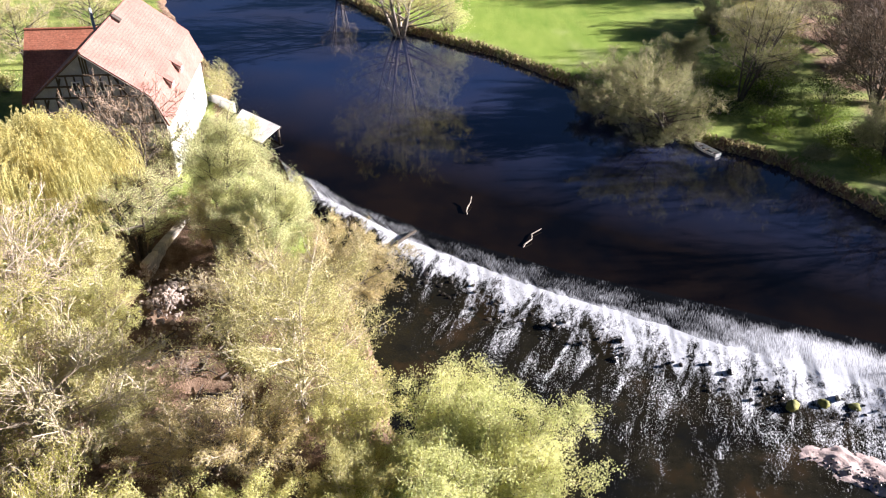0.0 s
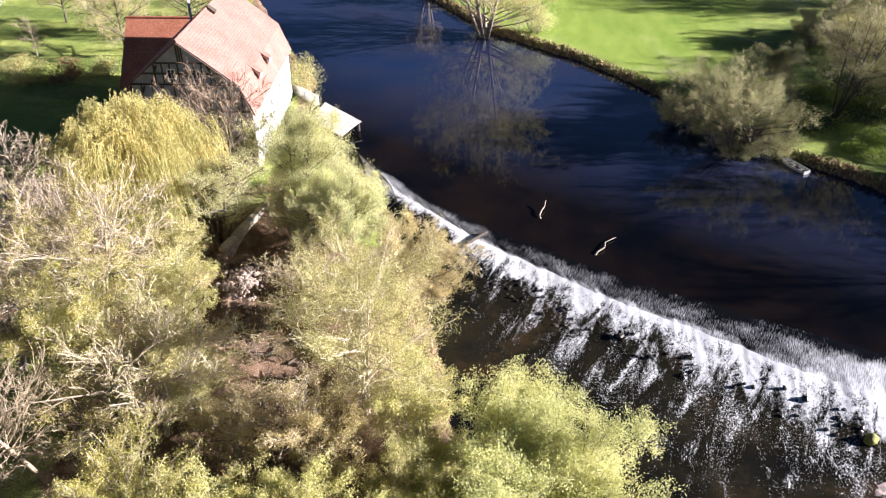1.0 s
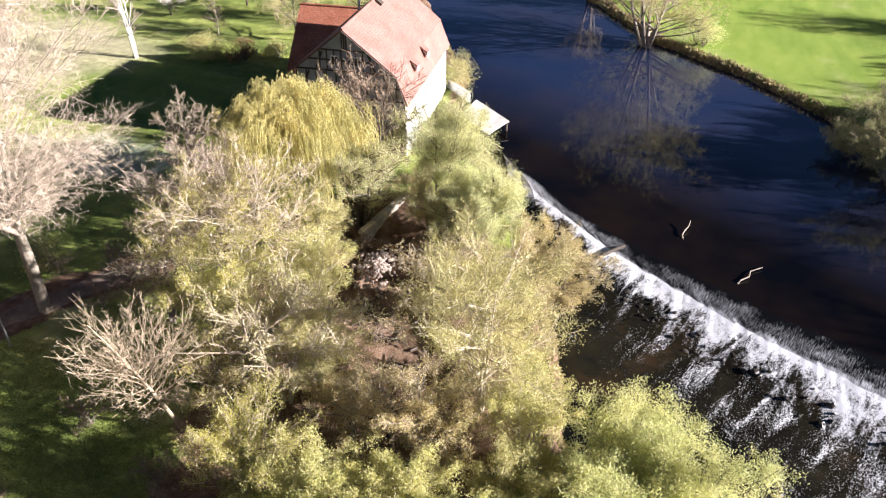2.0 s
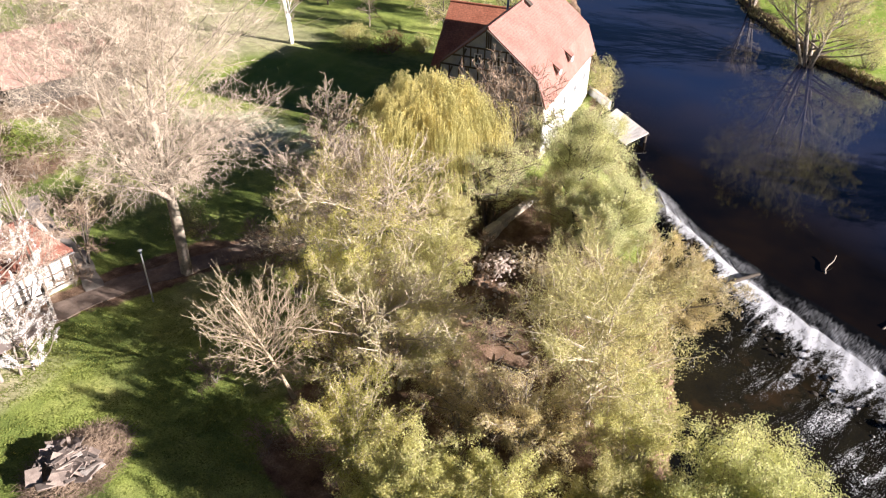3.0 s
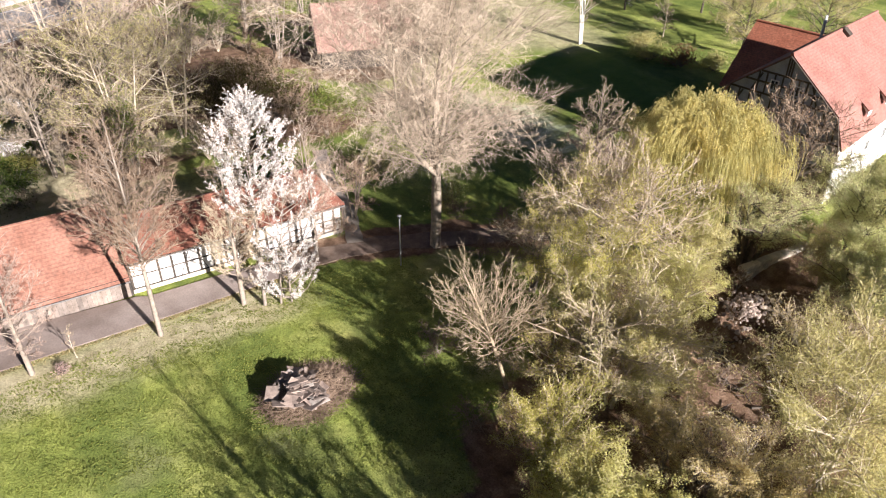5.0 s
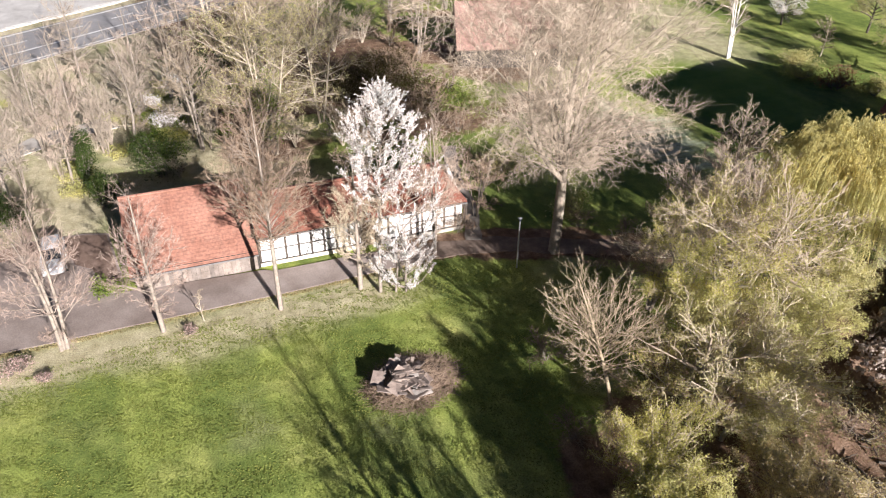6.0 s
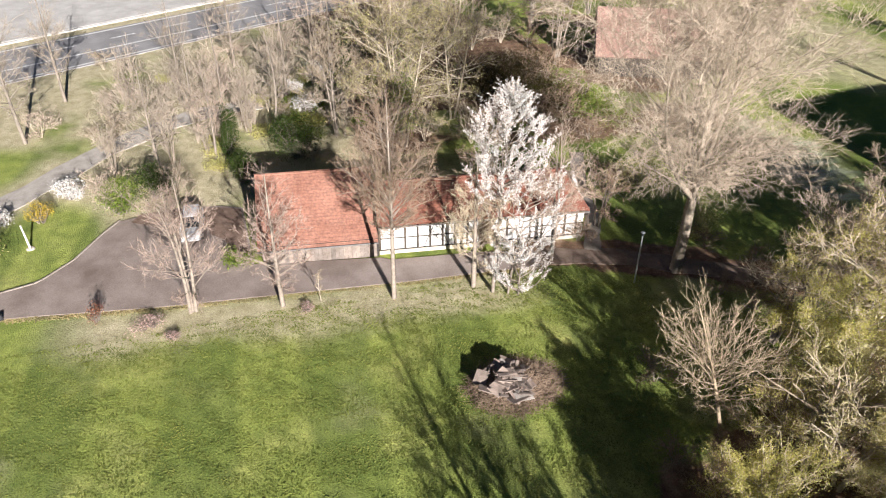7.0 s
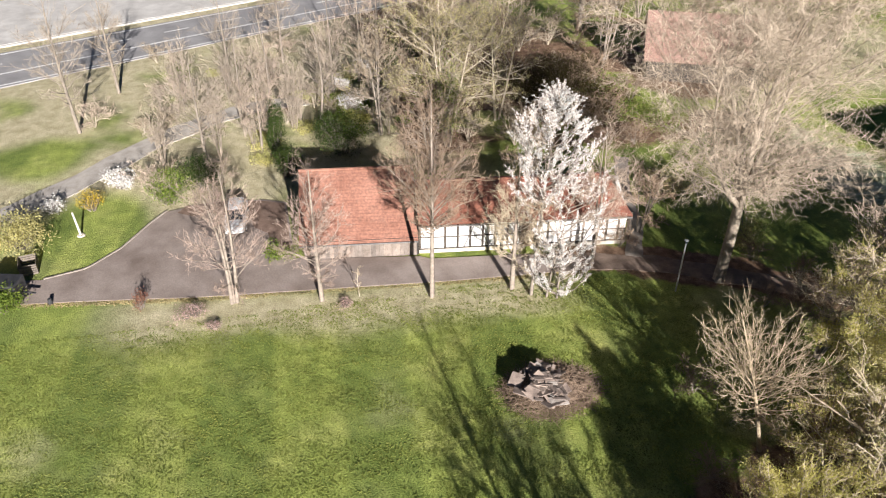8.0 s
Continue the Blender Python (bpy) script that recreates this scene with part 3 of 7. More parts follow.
class Grower:
    """Grows the wood of one tree: a trunk, limbs to the envelope of the crown, boughs and twigs."""

    def __init__(self, seed, height, radius, clear, stems=1, lean=(0, 0), limbs=14, boughs=7, twigs=7, thick=0.18, form="round",
                 droop=0.0, fine=0.011, spread=0.48, sub=2, slim=1.0, lift=1.0, fork=0.0, flare=(0.5, 1.0)):
        self.rng = np.random.RandomState(seed)
        self.wood, self.twig, self.tips = [], [], []
        self.h, self.r, self.clear, self.form, self.droop, self.fine, self.spread, self.sub, self.slim, self.lift = height, radius, clear, form, droop, fine, spread, sub, slim, lift
        rng = self.rng
        crotch = np.array([lean[0] * 0.3, lean[1] * 0.3, fork])
        if fork:
            self.curve(np.zeros(3), crotch, thick, thick * 0.8, 5, 0.03, self.wood)
        for s in range(stems):
            a = rng.uniform(0, 6.28)
            out = 0.0 if stems == 1 else rng.uniform(0.25, 0.55) * radius
            top = np.array([lean[0] + math.cos(a) * out, lean[1] + math.sin(a) * out, height * (1.0 if s == 0 else rng.uniform(0.75, 0.95))])
            if fork:
                a = s * 6.28 / stems + rng.uniform(-0.4, 0.4)
                top[:2] = np.array(lean) + np.array([math.cos(a), math.sin(a)]) * radius * rng.uniform(*flare)
            foot = crotch if fork else np.array([math.cos(a), math.sin(a), 0]) * (0.0 if stems == 1 else thick * 1.2)
            self.stem(foot, top, thick if stems == 1 else thick * (0.5 if fork > 2 else 0.75), limbs if stems == 1 else max(5, limbs // stems + 2), boughs, twigs)

    def curve(self, p0, p1, r0, r1, n, bend, bag, sag=0.0):
        rng = self.rng
        mid = (p0 + p1) / 2 + rng.normal(size=3) * bend * np.linalg.norm(p1 - p0)
        mid[2] += sag
        pts = []
        for i in range(n + 1):
            t = i / n
            pts.append(p0 * (1 - t) ** 2 + 2 * mid * t * (1 - t) + p1 * t * t)
        for i in range(n):
            ra, rb = r0 + (r1 - r0) * i / n, r0 + (r1 - r0) * (i + 1) / n
            bag.append((*pts[i], *pts[i + 1], ra, rb))
        return pts

    def reach(self, z):
        """Radius of the crown at a height."""
        t = min(max((z - self.clear) / max(self.h - self.clear, 0.1), 0.0), 1.0)
        if self.form == "column":
            return self.r * (0.55 + 0.45 * math.sin(math.pi * min(1, t * 1.1))) * (1 - 0.75 * t ** 3)
        if self.form == "vase":
            return self.r * (0.35 + 0.65 * t) * (1 - 0.5 * t ** 6)
        if self.form == "cone":
            return self.r * (1.05 - t)
        return self.r * math.sqrt(max(0.04, 1 - (2 * t - 0.85) ** 2 / 1.35))

    def stem(self, foot, top, thick, limbs, boughs, twigs):
        rng = self.rng
        pts = self.curve(foot, top, thick, thick * 0.18, 7, 0.09 if foot[2] else 0.035, self.wood)
        axis_pts = np.array(pts)
        for i in range(limbs):
            f = (i + rng.uniform(0.1, 0.9)) / limbs
            zc = self.clear + (self.h - self.clear) * f * 0.92
            k = (np.clip((zc - (zc - self.clear) * min(0.6, 0.4 * (self.lift - 1))) * 0.86 / top[2], 0.05, 1) if not foot[2] else np.clip((zc - foot[2]) * 0.9 / (top[2] - foot[2]), 0.12, 1)) * (len(pts) - 1)
            j = min(int(k), len(pts) - 2)
            p0 = axis_pts[j] + (axis_pts[j + 1] - axis_pts[j]) * (k - j)
            a = i * 2.4 + rng.uniform(-0.5, 0.5)
            reach = self.reach(zc) * rng.uniform(0.62, 1.14)
            rise = (0.25 + 0.5 * f) * reach * self.lift if self.form != "column" else 0.9 * reach
            p1 = np.array([p0[0] + math.cos(a) * reach, p0[1] + math.sin(a) * reach, min(p0[2] + rise + rng.normal() * 0.2, self.h * 1.02)])
            r0 = thick * (0.55 - 0.38 * f) * self.slim
            limb = np.array(self.curve(p0, p1, r0, r0 * 0.25, 5, 0.07, self.wood, 0.06 * reach))
            self.branch(limb, r0 * 0.4, boughs, twigs)
        self.branch(axis_pts[3:], thick * 0.15, boughs + 3, twigs)

    def branch(self, limb, r0, boughs, twigs):
        rng = self.rng
        span = np.linalg.norm(limb[-1] - limb[0])
        way = (limb[-1] - limb[0]) / (span + 1e-6)
        for b in range(boughs):
            f = 0.25 + 0.75 * (b + rng.uniform(0, 1)) / boughs
            k = f * (len(limb) - 1)
            j = min(int(k), len(limb) - 2)
            p0 = limb[j] + (limb[j + 1] - limb[j]) * (k - j)
            d = way * 0.7 + rng.normal(size=3) * self.spread + np.array([0, 0, 0.25 - self.droop])
            d /= np.linalg.norm(d)
            length = span * rng.uniform(0.28, 0.5) * (1.15 - 0.5 * f)
            bough = np.array(self.curve(p0, p0 + d * length, max(r0 * 0.55, self.fine * 1.6), self.fine, 3, 0.08, self.wood if length > 1.2 else self.twig))
            for t in range(twigs):
                g = 0.2 + 0.8 * (t + rng.uniform(0, 1)) / twigs
                q = bough[0] + (bough[-1] - bough[0]) * g
                e = d * 0.6 + rng.normal(size=3) * self.spread * 1.1 + np.array([0, 0, 0.15 - self.droop])
                e /= np.linalg.norm(e)
                l = length * rng.uniform(0.3, 0.6)
                end = q + e * l
                self.twig.append((*q, *end, self.fine, self.fine * 0.4))
                self.tips.append((q, end))
                for s in range(self.sub):
                    q2 = q + (end - q) * rng.uniform(0.3, 0.9)
                    e2 = e * 0.7 + rng.normal(size=3) * 0.5
                    end2 = q2 + e2 / np.linalg.norm(e2) * l * rng.uniform(0.35, 0.6)
                    self.twig.append((*q2, *end2, self.fine * 0.7, self.fine * 0.3))
                    self.tips.append((q2, end2))


def tree(name, x, y, label, bark, twig, leaf=None, leaf_size=0.062, per_twig=5, scatter=0.12, group="", dz=0.0, category="tree", **form):
    """One tree: trunk with limbs, twigs, and a crown of small leaves."""
    g = Grower(**form)
    top = thing(name, pose(x, y, on_ground(x, y) - 0.08 + dz), label, category, group)
    v, f = tubes(g.wood, 5)
    piece("trunk", soft_mesh("trunk", v, f, bark), top)
    v, f = blades(g.twig, g.rng)
    piece("crown", soft_mesh("crown", v, f, twig), top)
    if leaf:
        t = np.array(g.tips)
        n = len(t)
        w = g.rng.uniform(0.4, 1.1, (n, per_twig, 1))
        p = t[:, None, 0] * (1 - w) + t[:, None, 1] * w + g.rng.normal(size=(n, per_twig, 3)) * scatter
        v, f = leaves(p.reshape(-1, 3), leaf_size, g.rng)
        piece("foliage", soft_mesh("foliage", v, f, leaf), top)
    return top


def weeping_tree(name, x, y, label, seed, height, radius, strands, bark, leaf):
    """A tree whose long thin shoots hang down all round."""
    g = Grower(seed=seed, height=height * 0.86, radius=radius * 0.5, clear=height * 0.35, limbs=13, boughs=6, twigs=2, thick=0.34, sub=0, fine=0.02)
    rng = g.rng
    top = thing(name, pose(x, y, on_ground(x, y) - 0.08), label, "tree")
    v, f = tubes(g.wood, 6)
    piece("trunk", soft_mesh("trunk", v, f, bark), top)
    shoots, buds = [], []
    for i in range(strands):
        q, a = math.sqrt(rng.uniform(0.0, 1.0)), rng.uniform(0, 6.28)
        lump = 1 + 0.16 * math.sin(3 * a + 1) + 0.14 * math.sin(7 * a)
        p = np.array([math.cos(a) * q * radius * 0.92 * lump, math.sin(a) * q * radius * 0.92 * lump, 0])
        tier = rng.choice((1.0, 0.95, 0.86, 0.72))
        p[2] = height * tier * (1 - 0.16 * q ** 3) * (0.94 + 0.08 * math.sin(p[0] * 1.9) * math.sin(p[1] * 2.3)) + rng.normal() * 0.15
        length = rng.uniform(1.1, 2.6) + q ** 3 * rng.uniform(0.3, 4.4)
        d = np.array([math.cos(a) * 0.55, math.sin(a) * 0.55, 0.2]) + rng.normal(size=3) * 0.16
        n = 5
        for k in range(n):
            e = p + d * length / n
            d = d * 0.55 + np.array([0, 0, -0.75]) + rng.normal(size=3) * 0.05
            shoots.append((*p, *e, 0.012, 0.008))
            for u in rng.uniform(0, 1, 6):
                buds.append(p + (e - p) * u + rng.normal(size=3) * 0.05)
            p = e
            if p[2] < 0.6:
                break
    v, f = blades(shoots, rng)
    piece("crown", soft_mesh("crown", v, f, leaf), top)
    v, f = leaves(buds, 0.055, rng, -1.5)
    piece("foliage", soft_mesh("foliage", v, f, leaf), top)
    return top


def shrub(name, x, y, label, seed, height, radius, leaf, twig=None, count=2600, size=0.09, group="", dz=0.0, long=1.0, turn=0.0, category="shrub"):
    """A bush: stems from one foot, and leaves thickest near the outside."""
    rng = np.random.RandomState(seed)
    top = thing(name, pose(x, y, on_ground(x, y) - 0.05 + dz, 0, 0, turn), label, category, group)
    lobes = [(rng.uniform(-0.55, 0.55) * radius * long, rng.uniform(-0.55, 0.55) * radius, rng.uniform(0.35, 0.75) * height, rng.uniform(0.35, 0.62))
             for _ in range(9)]
    stems, pts = [], []
    for i in range(90):
        lx, ly, lz, lr = lobes[i % 9]
        d = rng.normal(size=3)
        d /= np.linalg.norm(d)
        e = np.array([lx, ly, lz]) + d * (radius * lr, radius * lr, height * lr * 0.6)
        e[2] = max(0.1, e[2])
        s = np.array([lx * 0.3, ly * 0.3, 0.0])
        m = (s + e) / 2 + (0, 0, 0.12 * height)
        stems += [(*s, *m, 0.022, 0.015), (*m, *e, 0.015, 0.006)]
    per = count // 9
    for lx, ly, lz, lr in lobes:
        d = rng.normal(size=(per, 3))
        d /= np.linalg.norm(d, axis=1, keepdims=True)
        q = rng.uniform(0.55, 1.06, (per, 1)) ** 0.6
        p = np.array([lx, ly, lz]) + d * q * (radius * lr, radius * lr, height * lr * 0.62) * (1 + 0.25 * rng.normal(size=(per, 1)))
        pts.append(p[p[:, 2] > 0.04])
    v, f = tubes(stems, 3)
    piece("stalk", soft_mesh("stalk", v, f, twig or BARK_GREY), top)
    v, f = leaves(np.concatenate(pts), size, rng)
    piece("foliage", soft_mesh("foliage", v, f, leaf), top)
    return top


# the wood between lawn and river
TWIG_SPRING = plain("yellowish_twigs", (0.34, 0.30, 0.14), (0.56, 0.50, 0.27), 1, 0.9, bumps=0)
TWIG_AVENUE = plain("fawn_twigs", (0.22, 0.18, 0.135), (0.40, 0.335, 0.26), 1, 0.9, bumps=0)
weeping_tree("weeping_willow", -29.3, 48.2, "golden weeping willow beside the half-timbered mill", 3, 11.3, 5.5, 4000, BARK_GREY, LEAF_YELLOW)
PALE = dict(bark=BARK_DARK, twig=TWIG_SPRING, leaf=LEAF_PALE, leaf_size=0.05, scatter=0.18)
LIME = dict(bark=BARK_DARK, twig=TWIG_SPRING, leaf=LEAF_LIME, leaf_size=0.054, scatter=0.17)
OLIVE = dict(bark=BARK_PALE, twig=TWIG_SPRING, leaf=LEAF_OLIVE, leaf_size=0.047)
SPRING = dict(bark=BARK_PALE, twig=TWIG_SPRING, leaf=LEAF_SPRING, leaf_size=0.047)
TAN = dict(bark=BARK_GREY, twig=TWIG_TAN, leaf=LEAF_TAN, leaf_size=0.045)
BARE = dict(bark=BARK_PALE, twig=TWIG_TAN)
tree("riverside_willow", 1.3, 25.0, "bright lime-green willow leaning over the river bank", **LIME, seed=11, height=8.2, radius=4.9, clear=0.6, stems=5, limbs=44, boughs=9, twigs=8, per_twig=18, lift=1.3, spread=0.56)
tree("riverside_willow", -18.5, 52.8, "light green willow by the mill wall", **PALE, seed=12, height=9.0, radius=3.5, clear=1.6, stems=4, limbs=34, boughs=8, twigs=8, per_twig=10, slim=0.9, lift=1.7, spread=0.62, lean=(0.5, 0.4))
tree("riverside_willow", -12.9, 47.6, "light green willow above the white water", **PALE, seed=13, height=6.8, radius=2.8, clear=1.2, stems=3, limbs=26, boughs=8, twigs=7, per_twig=10, slim=0.9, lift=1.6, spread=0.62, lean=(0.6, 0.6))
tree("willow_tree", -6.9, 44.6, "tan budding willow overhanging the weir", **TAN, seed=14, height=5.0, radius=3.6, clear=0.8, stems=5, limbs=28, boughs=8, twigs=7, per_twig=8, spread=0.6)
tree("willow_tree", -8.1, 31.0, "large tan-green budding willow on the bank", **OLIVE, seed=15, height=10.0, radius=5.0, clear=1.5, stems=4, limbs=32, boughs=8, twigs=7, per_twig=8, scatter=0.2, slim=1.3)
tree("willow_tree", -4.6, 27.6, "yellowish budding willow beside the water", **SPRING, seed=16, height=6.6, radius=2.6, clear=1.0, stems=3, limbs=18, boughs=7, twigs=6, per_twig=8)
tree("willow_tree", -9.7, 24.6, "tan budding tree over the leafy hollow", **TAN, seed=17, height=8.0, radius=2.8, clear=2.8, stems=2, limbs=18, boughs=7, twigs=6, per_twig=7)
tree("alder_tree", -23.4, 47.6, "green budding alder with a fan of dark stems", bark=BARK_DARK, twig=TWIG_BROWN, leaf=LEAF_PALE, leaf_size=0.047, seed=18, height=7.4, radius=4.4, clear=2.8, stems=8, limbs=34, boughs=6, twigs=6, per_twig=6, thick=0.26, form="vase", slim=1.3)
tree("thicket_tree", -13.2, 39.6, "brown twiggy tree with few buds", bark=BARK_GREY, twig=TWIG_TAN, leaf=LEAF_TAN, leaf_size=0.045, seed=19, height=3.8, radius=3.4, clear=0.8, stems=6, limbs=34, boughs=7, twigs=6, per_twig=2, sub=2)
tree("copse_tree", -27.5, 36.5, "tall olive budding tree with pale limbs", bark=BARK_PALE, twig=TWIG_PINK, leaf=LEAF_MOSS, leaf_size=0.047, seed=20, height=10.5, radius=5.0, clear=3.0, stems=3, limbs=28, boughs=8, twigs=8, per_twig=5, fine=0.015, slim=1.5)
tree("copse_tree", -24.5, 30.0, "yellow-green tree with ivy on its stem", bark=BARK_GREY, twig=TWIG_TAN, leaf=LEAF_MOSS, leaf_size=0.047, seed=21, height=9.2, radius=3.3, clear=2.0, stems=2, limbs=20, boughs=8, twigs=7, per_twig=9, slim=1.4)
tree("copse_tree", -19.3, 27.6, "broad pale-limbed budding tree with dead branches", bark=BARK_PALE, twig=TWIG_TAN, leaf=LEAF_OLIVE, leaf_size=0.045, seed=22, height=7.4, radius=4.2, clear=2.4, stems=3, limbs=26, boughs=8, twigs=7, per_twig=4, fine=0.015, slim=1.6)
tree("copse_tree", -17.0, 21.2, "yellow-green budding tree at the lawn edge", bark=BARK_GREY, twig=TWIG_TAN, leaf=LEAF_MOSS, leaf_size=0.047, seed=23, height=5.4, radius=2.8, clear=1.0, stems=4, limbs=24, boughs=7, twigs=7, per_twig=7, lift=1.4)
tree("copse_tree", -13.2, 19.6, "yellow-green budding tree above the hollow", **SPRING, seed=24, height=5.6, radius=2.6, clear=1.0, stems=4, limbs=22, boughs=7, twigs=7, per_twig=7, lift=1.4)
tree("copse_tree", -21.6, 25.8, "thin brown tree with few buds behind the bare one", bark=BARK_GREY, twig=TWIG_BROWN, leaf=LEAF_MOSS, leaf_size=0.047, seed=28, height=6.0, radius=2.4, clear=1.5, stems=3, limbs=18, boughs=7, twigs=6, per_twig=3)
tree("copse_tree", -20.6, 33.2, "yellow-green budding tree beside the hollow", **SPRING, seed=34, height=7.4, radius=3.1, clear=1.6, stems=3, limbs=22, boughs=7, twigs=7, per_twig=8, slim=1.4)
tree("copse_tree", -21.8, 29.2, "pale-limbed olive budding tree in the copse", **OLIVE, seed=36, height=7.4, radius=2.9, clear=1.8, stems=3, limbs=20, boughs=7, twigs=7, per_twig=5, slim=1.4)
tree("willow_tree", -14.4, 26.2, "low tan budding tree in the hollow", **TAN, seed=37, height=5.4, radius=2.2, clear=1.2, stems=3, limbs=18, boughs=6, twigs=6, per_twig=5)
tree("copse_tree", -16.6, 28.6, "pale tan budding tree with many fine twigs", **OLIVE, seed=39, height=6.8, radius=2.8, clear=1.0, stems=4, limbs=26, boughs=7, twigs=7, per_twig=5, slim=1.3)
tree("willow_tree", -4.2, 23.4, "low olive budding willow on the bank", **OLIVE, seed=38, height=4.6, radius=2.3, clear=0.8, stems=4, limbs=20, boughs=6, twigs=6, per_twig=8)
tree("willow_tree", -15.2, 47.8, "low pale green willow over the old race", bark=BARK_DARK, twig=TWIG_TAN, leaf=LEAF_PALE, leaf_size=0.05, seed=63, height=4.6, radius=2.8, clear=0.6, stems=4, limbs=26, boughs=7, twigs=7, per_twig=6, spread=0.6)
tree("willow_tree", -17.8, 49.0, "low tan twiggy willow beside the race wall", **TAN, seed=64, height=4.0, radius=2.4, clear=0.6, stems=4, limbs=24, boughs=7, twigs=6, per_twig=4, spread=0.6)
tree("willow_tree", -10.4, 40.4, "low olive willow near the white water", **OLIVE, seed=65, height=3.6, radius=2.4, clear=0.5, stems=4, limbs=24, boughs=7, twigs=6, per_twig=5, spread=0.6)
tree("copse_tree", -24.6, 41.6, "low olive budding tree behind the rubble", **OLIVE, seed=35, height=5.4, radius=2.9, clear=1.0, stems=4, limbs=22, boughs=7, twigs=7, per_twig=5, slim=1.3)
tree("bare_tree", -35.8, 43.4, "bare grey tree with upright twigs", bark=BARK_GREY, twig=TWIG_MID, seed=25, height=10.5, radius=3.4, clear=3.5, stems=2, limbs=24, boughs=8, twigs=8, form="vase", fine=0.018)
tree("bare_tree", -31.5, 38.8, "broad bare tree with spreading rosy grey twigs", bark=BARK_GREY, twig=TWIG_PINK, seed=29, height=9.2, radius=4.6, clear=2.5, stems=4, limbs=34, boughs=9, twigs=9, fine=0.011, slim=1.1, sub=3)
tree("bare_tree", -30.4, 31.6, "bare tan tree between lawn and copse", bark=BARK_GREY, twig=TWIG_TAN, seed=31, height=6.8, radius=3.0, clear=1.5, stems=3, limbs=24, boughs=8, twigs=7, fine=0.011)
tree("dead_tree", -20.2, 26.0, "broken dead tree with bleached crooked limbs", bark=TWIG_MID, twig=TWIG_MID, seed=61, height=7.6, radius=4.2, clear=3.0, limbs=10, boughs=5, twigs=4, thick=0.3, fine=0.015, sub=1, slim=0.9, spread=0.6)
DEAD_WOOD = plain("golden_grey_wood", (0.27, 0.205, 0.13), (0.48, 0.385, 0.26), 2, 0.9, bumps=0)
tree("bare_tree", -24.2, 23.8, "bare pale young tree at the edge of the lawn", bark=DEAD_WOOD, twig=DEAD_WOOD, seed=26, height=9.8, radius=3.0, clear=3.2, limbs=42, boughs=8, twigs=6, thick=0.15, fine=0.008, slim=0.55, lift=1.9, spread=0.42, sub=1, lean=(-1.0, -3.0))
tree("bare_tree", -26.2, 57.0, "bare brown tree against the timbered gable", bark=BARK_DARK, twig=TWIG_BROWN, seed=27, height=9.8, radius=4.6, clear=1.6, stems=4, limbs=34, boughs=8, twigs=8, fine=0.013, slim=0.8)
# trees added below the view's lower edge for their shadows on the lawn
for k, (x, y, h) in enumerate(((-4.0, 12.5, 11.5), (-1.0, 15.2, 10.0), (-7.5, 10.2, 11.0))):
    tree("bank_shade_tree", x, y, "bare pale-limbed tree out of view, added to shade the lawn", group="bare trees of the bank", **BARE, seed=240 + k, height=h, radius=2.5, clear=3.5, limbs=22, boughs=8, twigs=8, thick=0.2, lift=1.6)
for k, (x, y, h) in enumerate(((-12.6, 18.0, 5.6), (-5.0, 19.0, 7.0), (-9.5, 20.6, 6.0))):
    tree("bank_shade_tree", x, y, "yellow-green budding tree at the view's edge, added to shade the lawn", group="budding trees of the bank", **SPRING, seed=250 + k, height=h, radius=2.8, clear=1.5, stems=2, limbs=20, boughs=7, twigs=7, per_twig=12)
# lawn and road side
tree("large_bare_tree", -39.6, 29.9, "large bare tree with pale rosy twigs", bark=plain("fawn_bark", (0.17, 0.14, 0.105), (0.38, 0.315, 0.24), 3, 0.9), twig=plain("cream_twigs", (0.34, 0.27, 0.20), (0.56, 0.465, 0.355), 1, 0.9, bumps=0), seed=30, height=22.5, radius=7.2, clear=4.6, stems=6, fork=6.5, flare=(0.15, 0.7), limbs=84, boughs=10, twigs=11, thick=0.48, fine=0.008, sub=5, slim=0.5, lift=2.0, spread=0.62, droop=0.06, lean=(0.2, 0.2))
TWIG_ROSE = plain("reddish_twigs", (0.24, 0.172, 0.135), (0.43, 0.33, 0.265), 1, 0.9, bumps=0)
AVENUE = dict(group="trees along the drive", bark=plain("avenue_bark", (0.17, 0.14, 0.11), (0.37, 0.31, 0.25), 3, 0.9), spread=0.46, fine=0.008, sub=3, slim=0.5)
tree("avenue_tree", -44.1, -5.4, "bare avenue tree with three stems beside the drive", twig=TWIG_ROSE, seed=40, height=10.4, radius=3.0, clear=1.6, stems=3, limbs=26, boughs=8, twigs=7, thick=0.22, lift=1.5, **AVENUE)
tree("avenue_tree", -43.2, 0.7, "slim bare avenue tree before the shed", twig=TWIG_ROSE, seed=41, height=10.6, radius=2.3, clear=2.0, limbs=30, boughs=8, twigs=7, thick=0.2, lift=1.5, **AVENUE)
tree("avenue_tree", -42.0, 8.5, "tall straight avenue tree with a rosy brown crown", twig=TWIG_BROWN, seed=42, height=14.8, radius=2.7, clear=6.0, limbs=40, boughs=10, twigs=9, thick=0.2, lift=2.2, **AVENUE)
tree("avenue_tree", -41.8, 14.45, "bare tan avenue tree before the barn", twig=TWIG_TAN, seed=43, height=10.6, radius=2.6, clear=2.6, limbs=30, boughs=9, twigs=8, thick=0.22, lift=1.8, **AVENUE)
tree("avenue_tree", -43.5, 21.5, "bare avenue tree with rosy twigs at the barn end", twig=TWIG_PINK, seed=44, height=11.8, radius=2.3, clear=3.0, stems=2, limbs=30, boughs=9, twigs=8, thick=0.18, lift=2.0, **AVENUE)


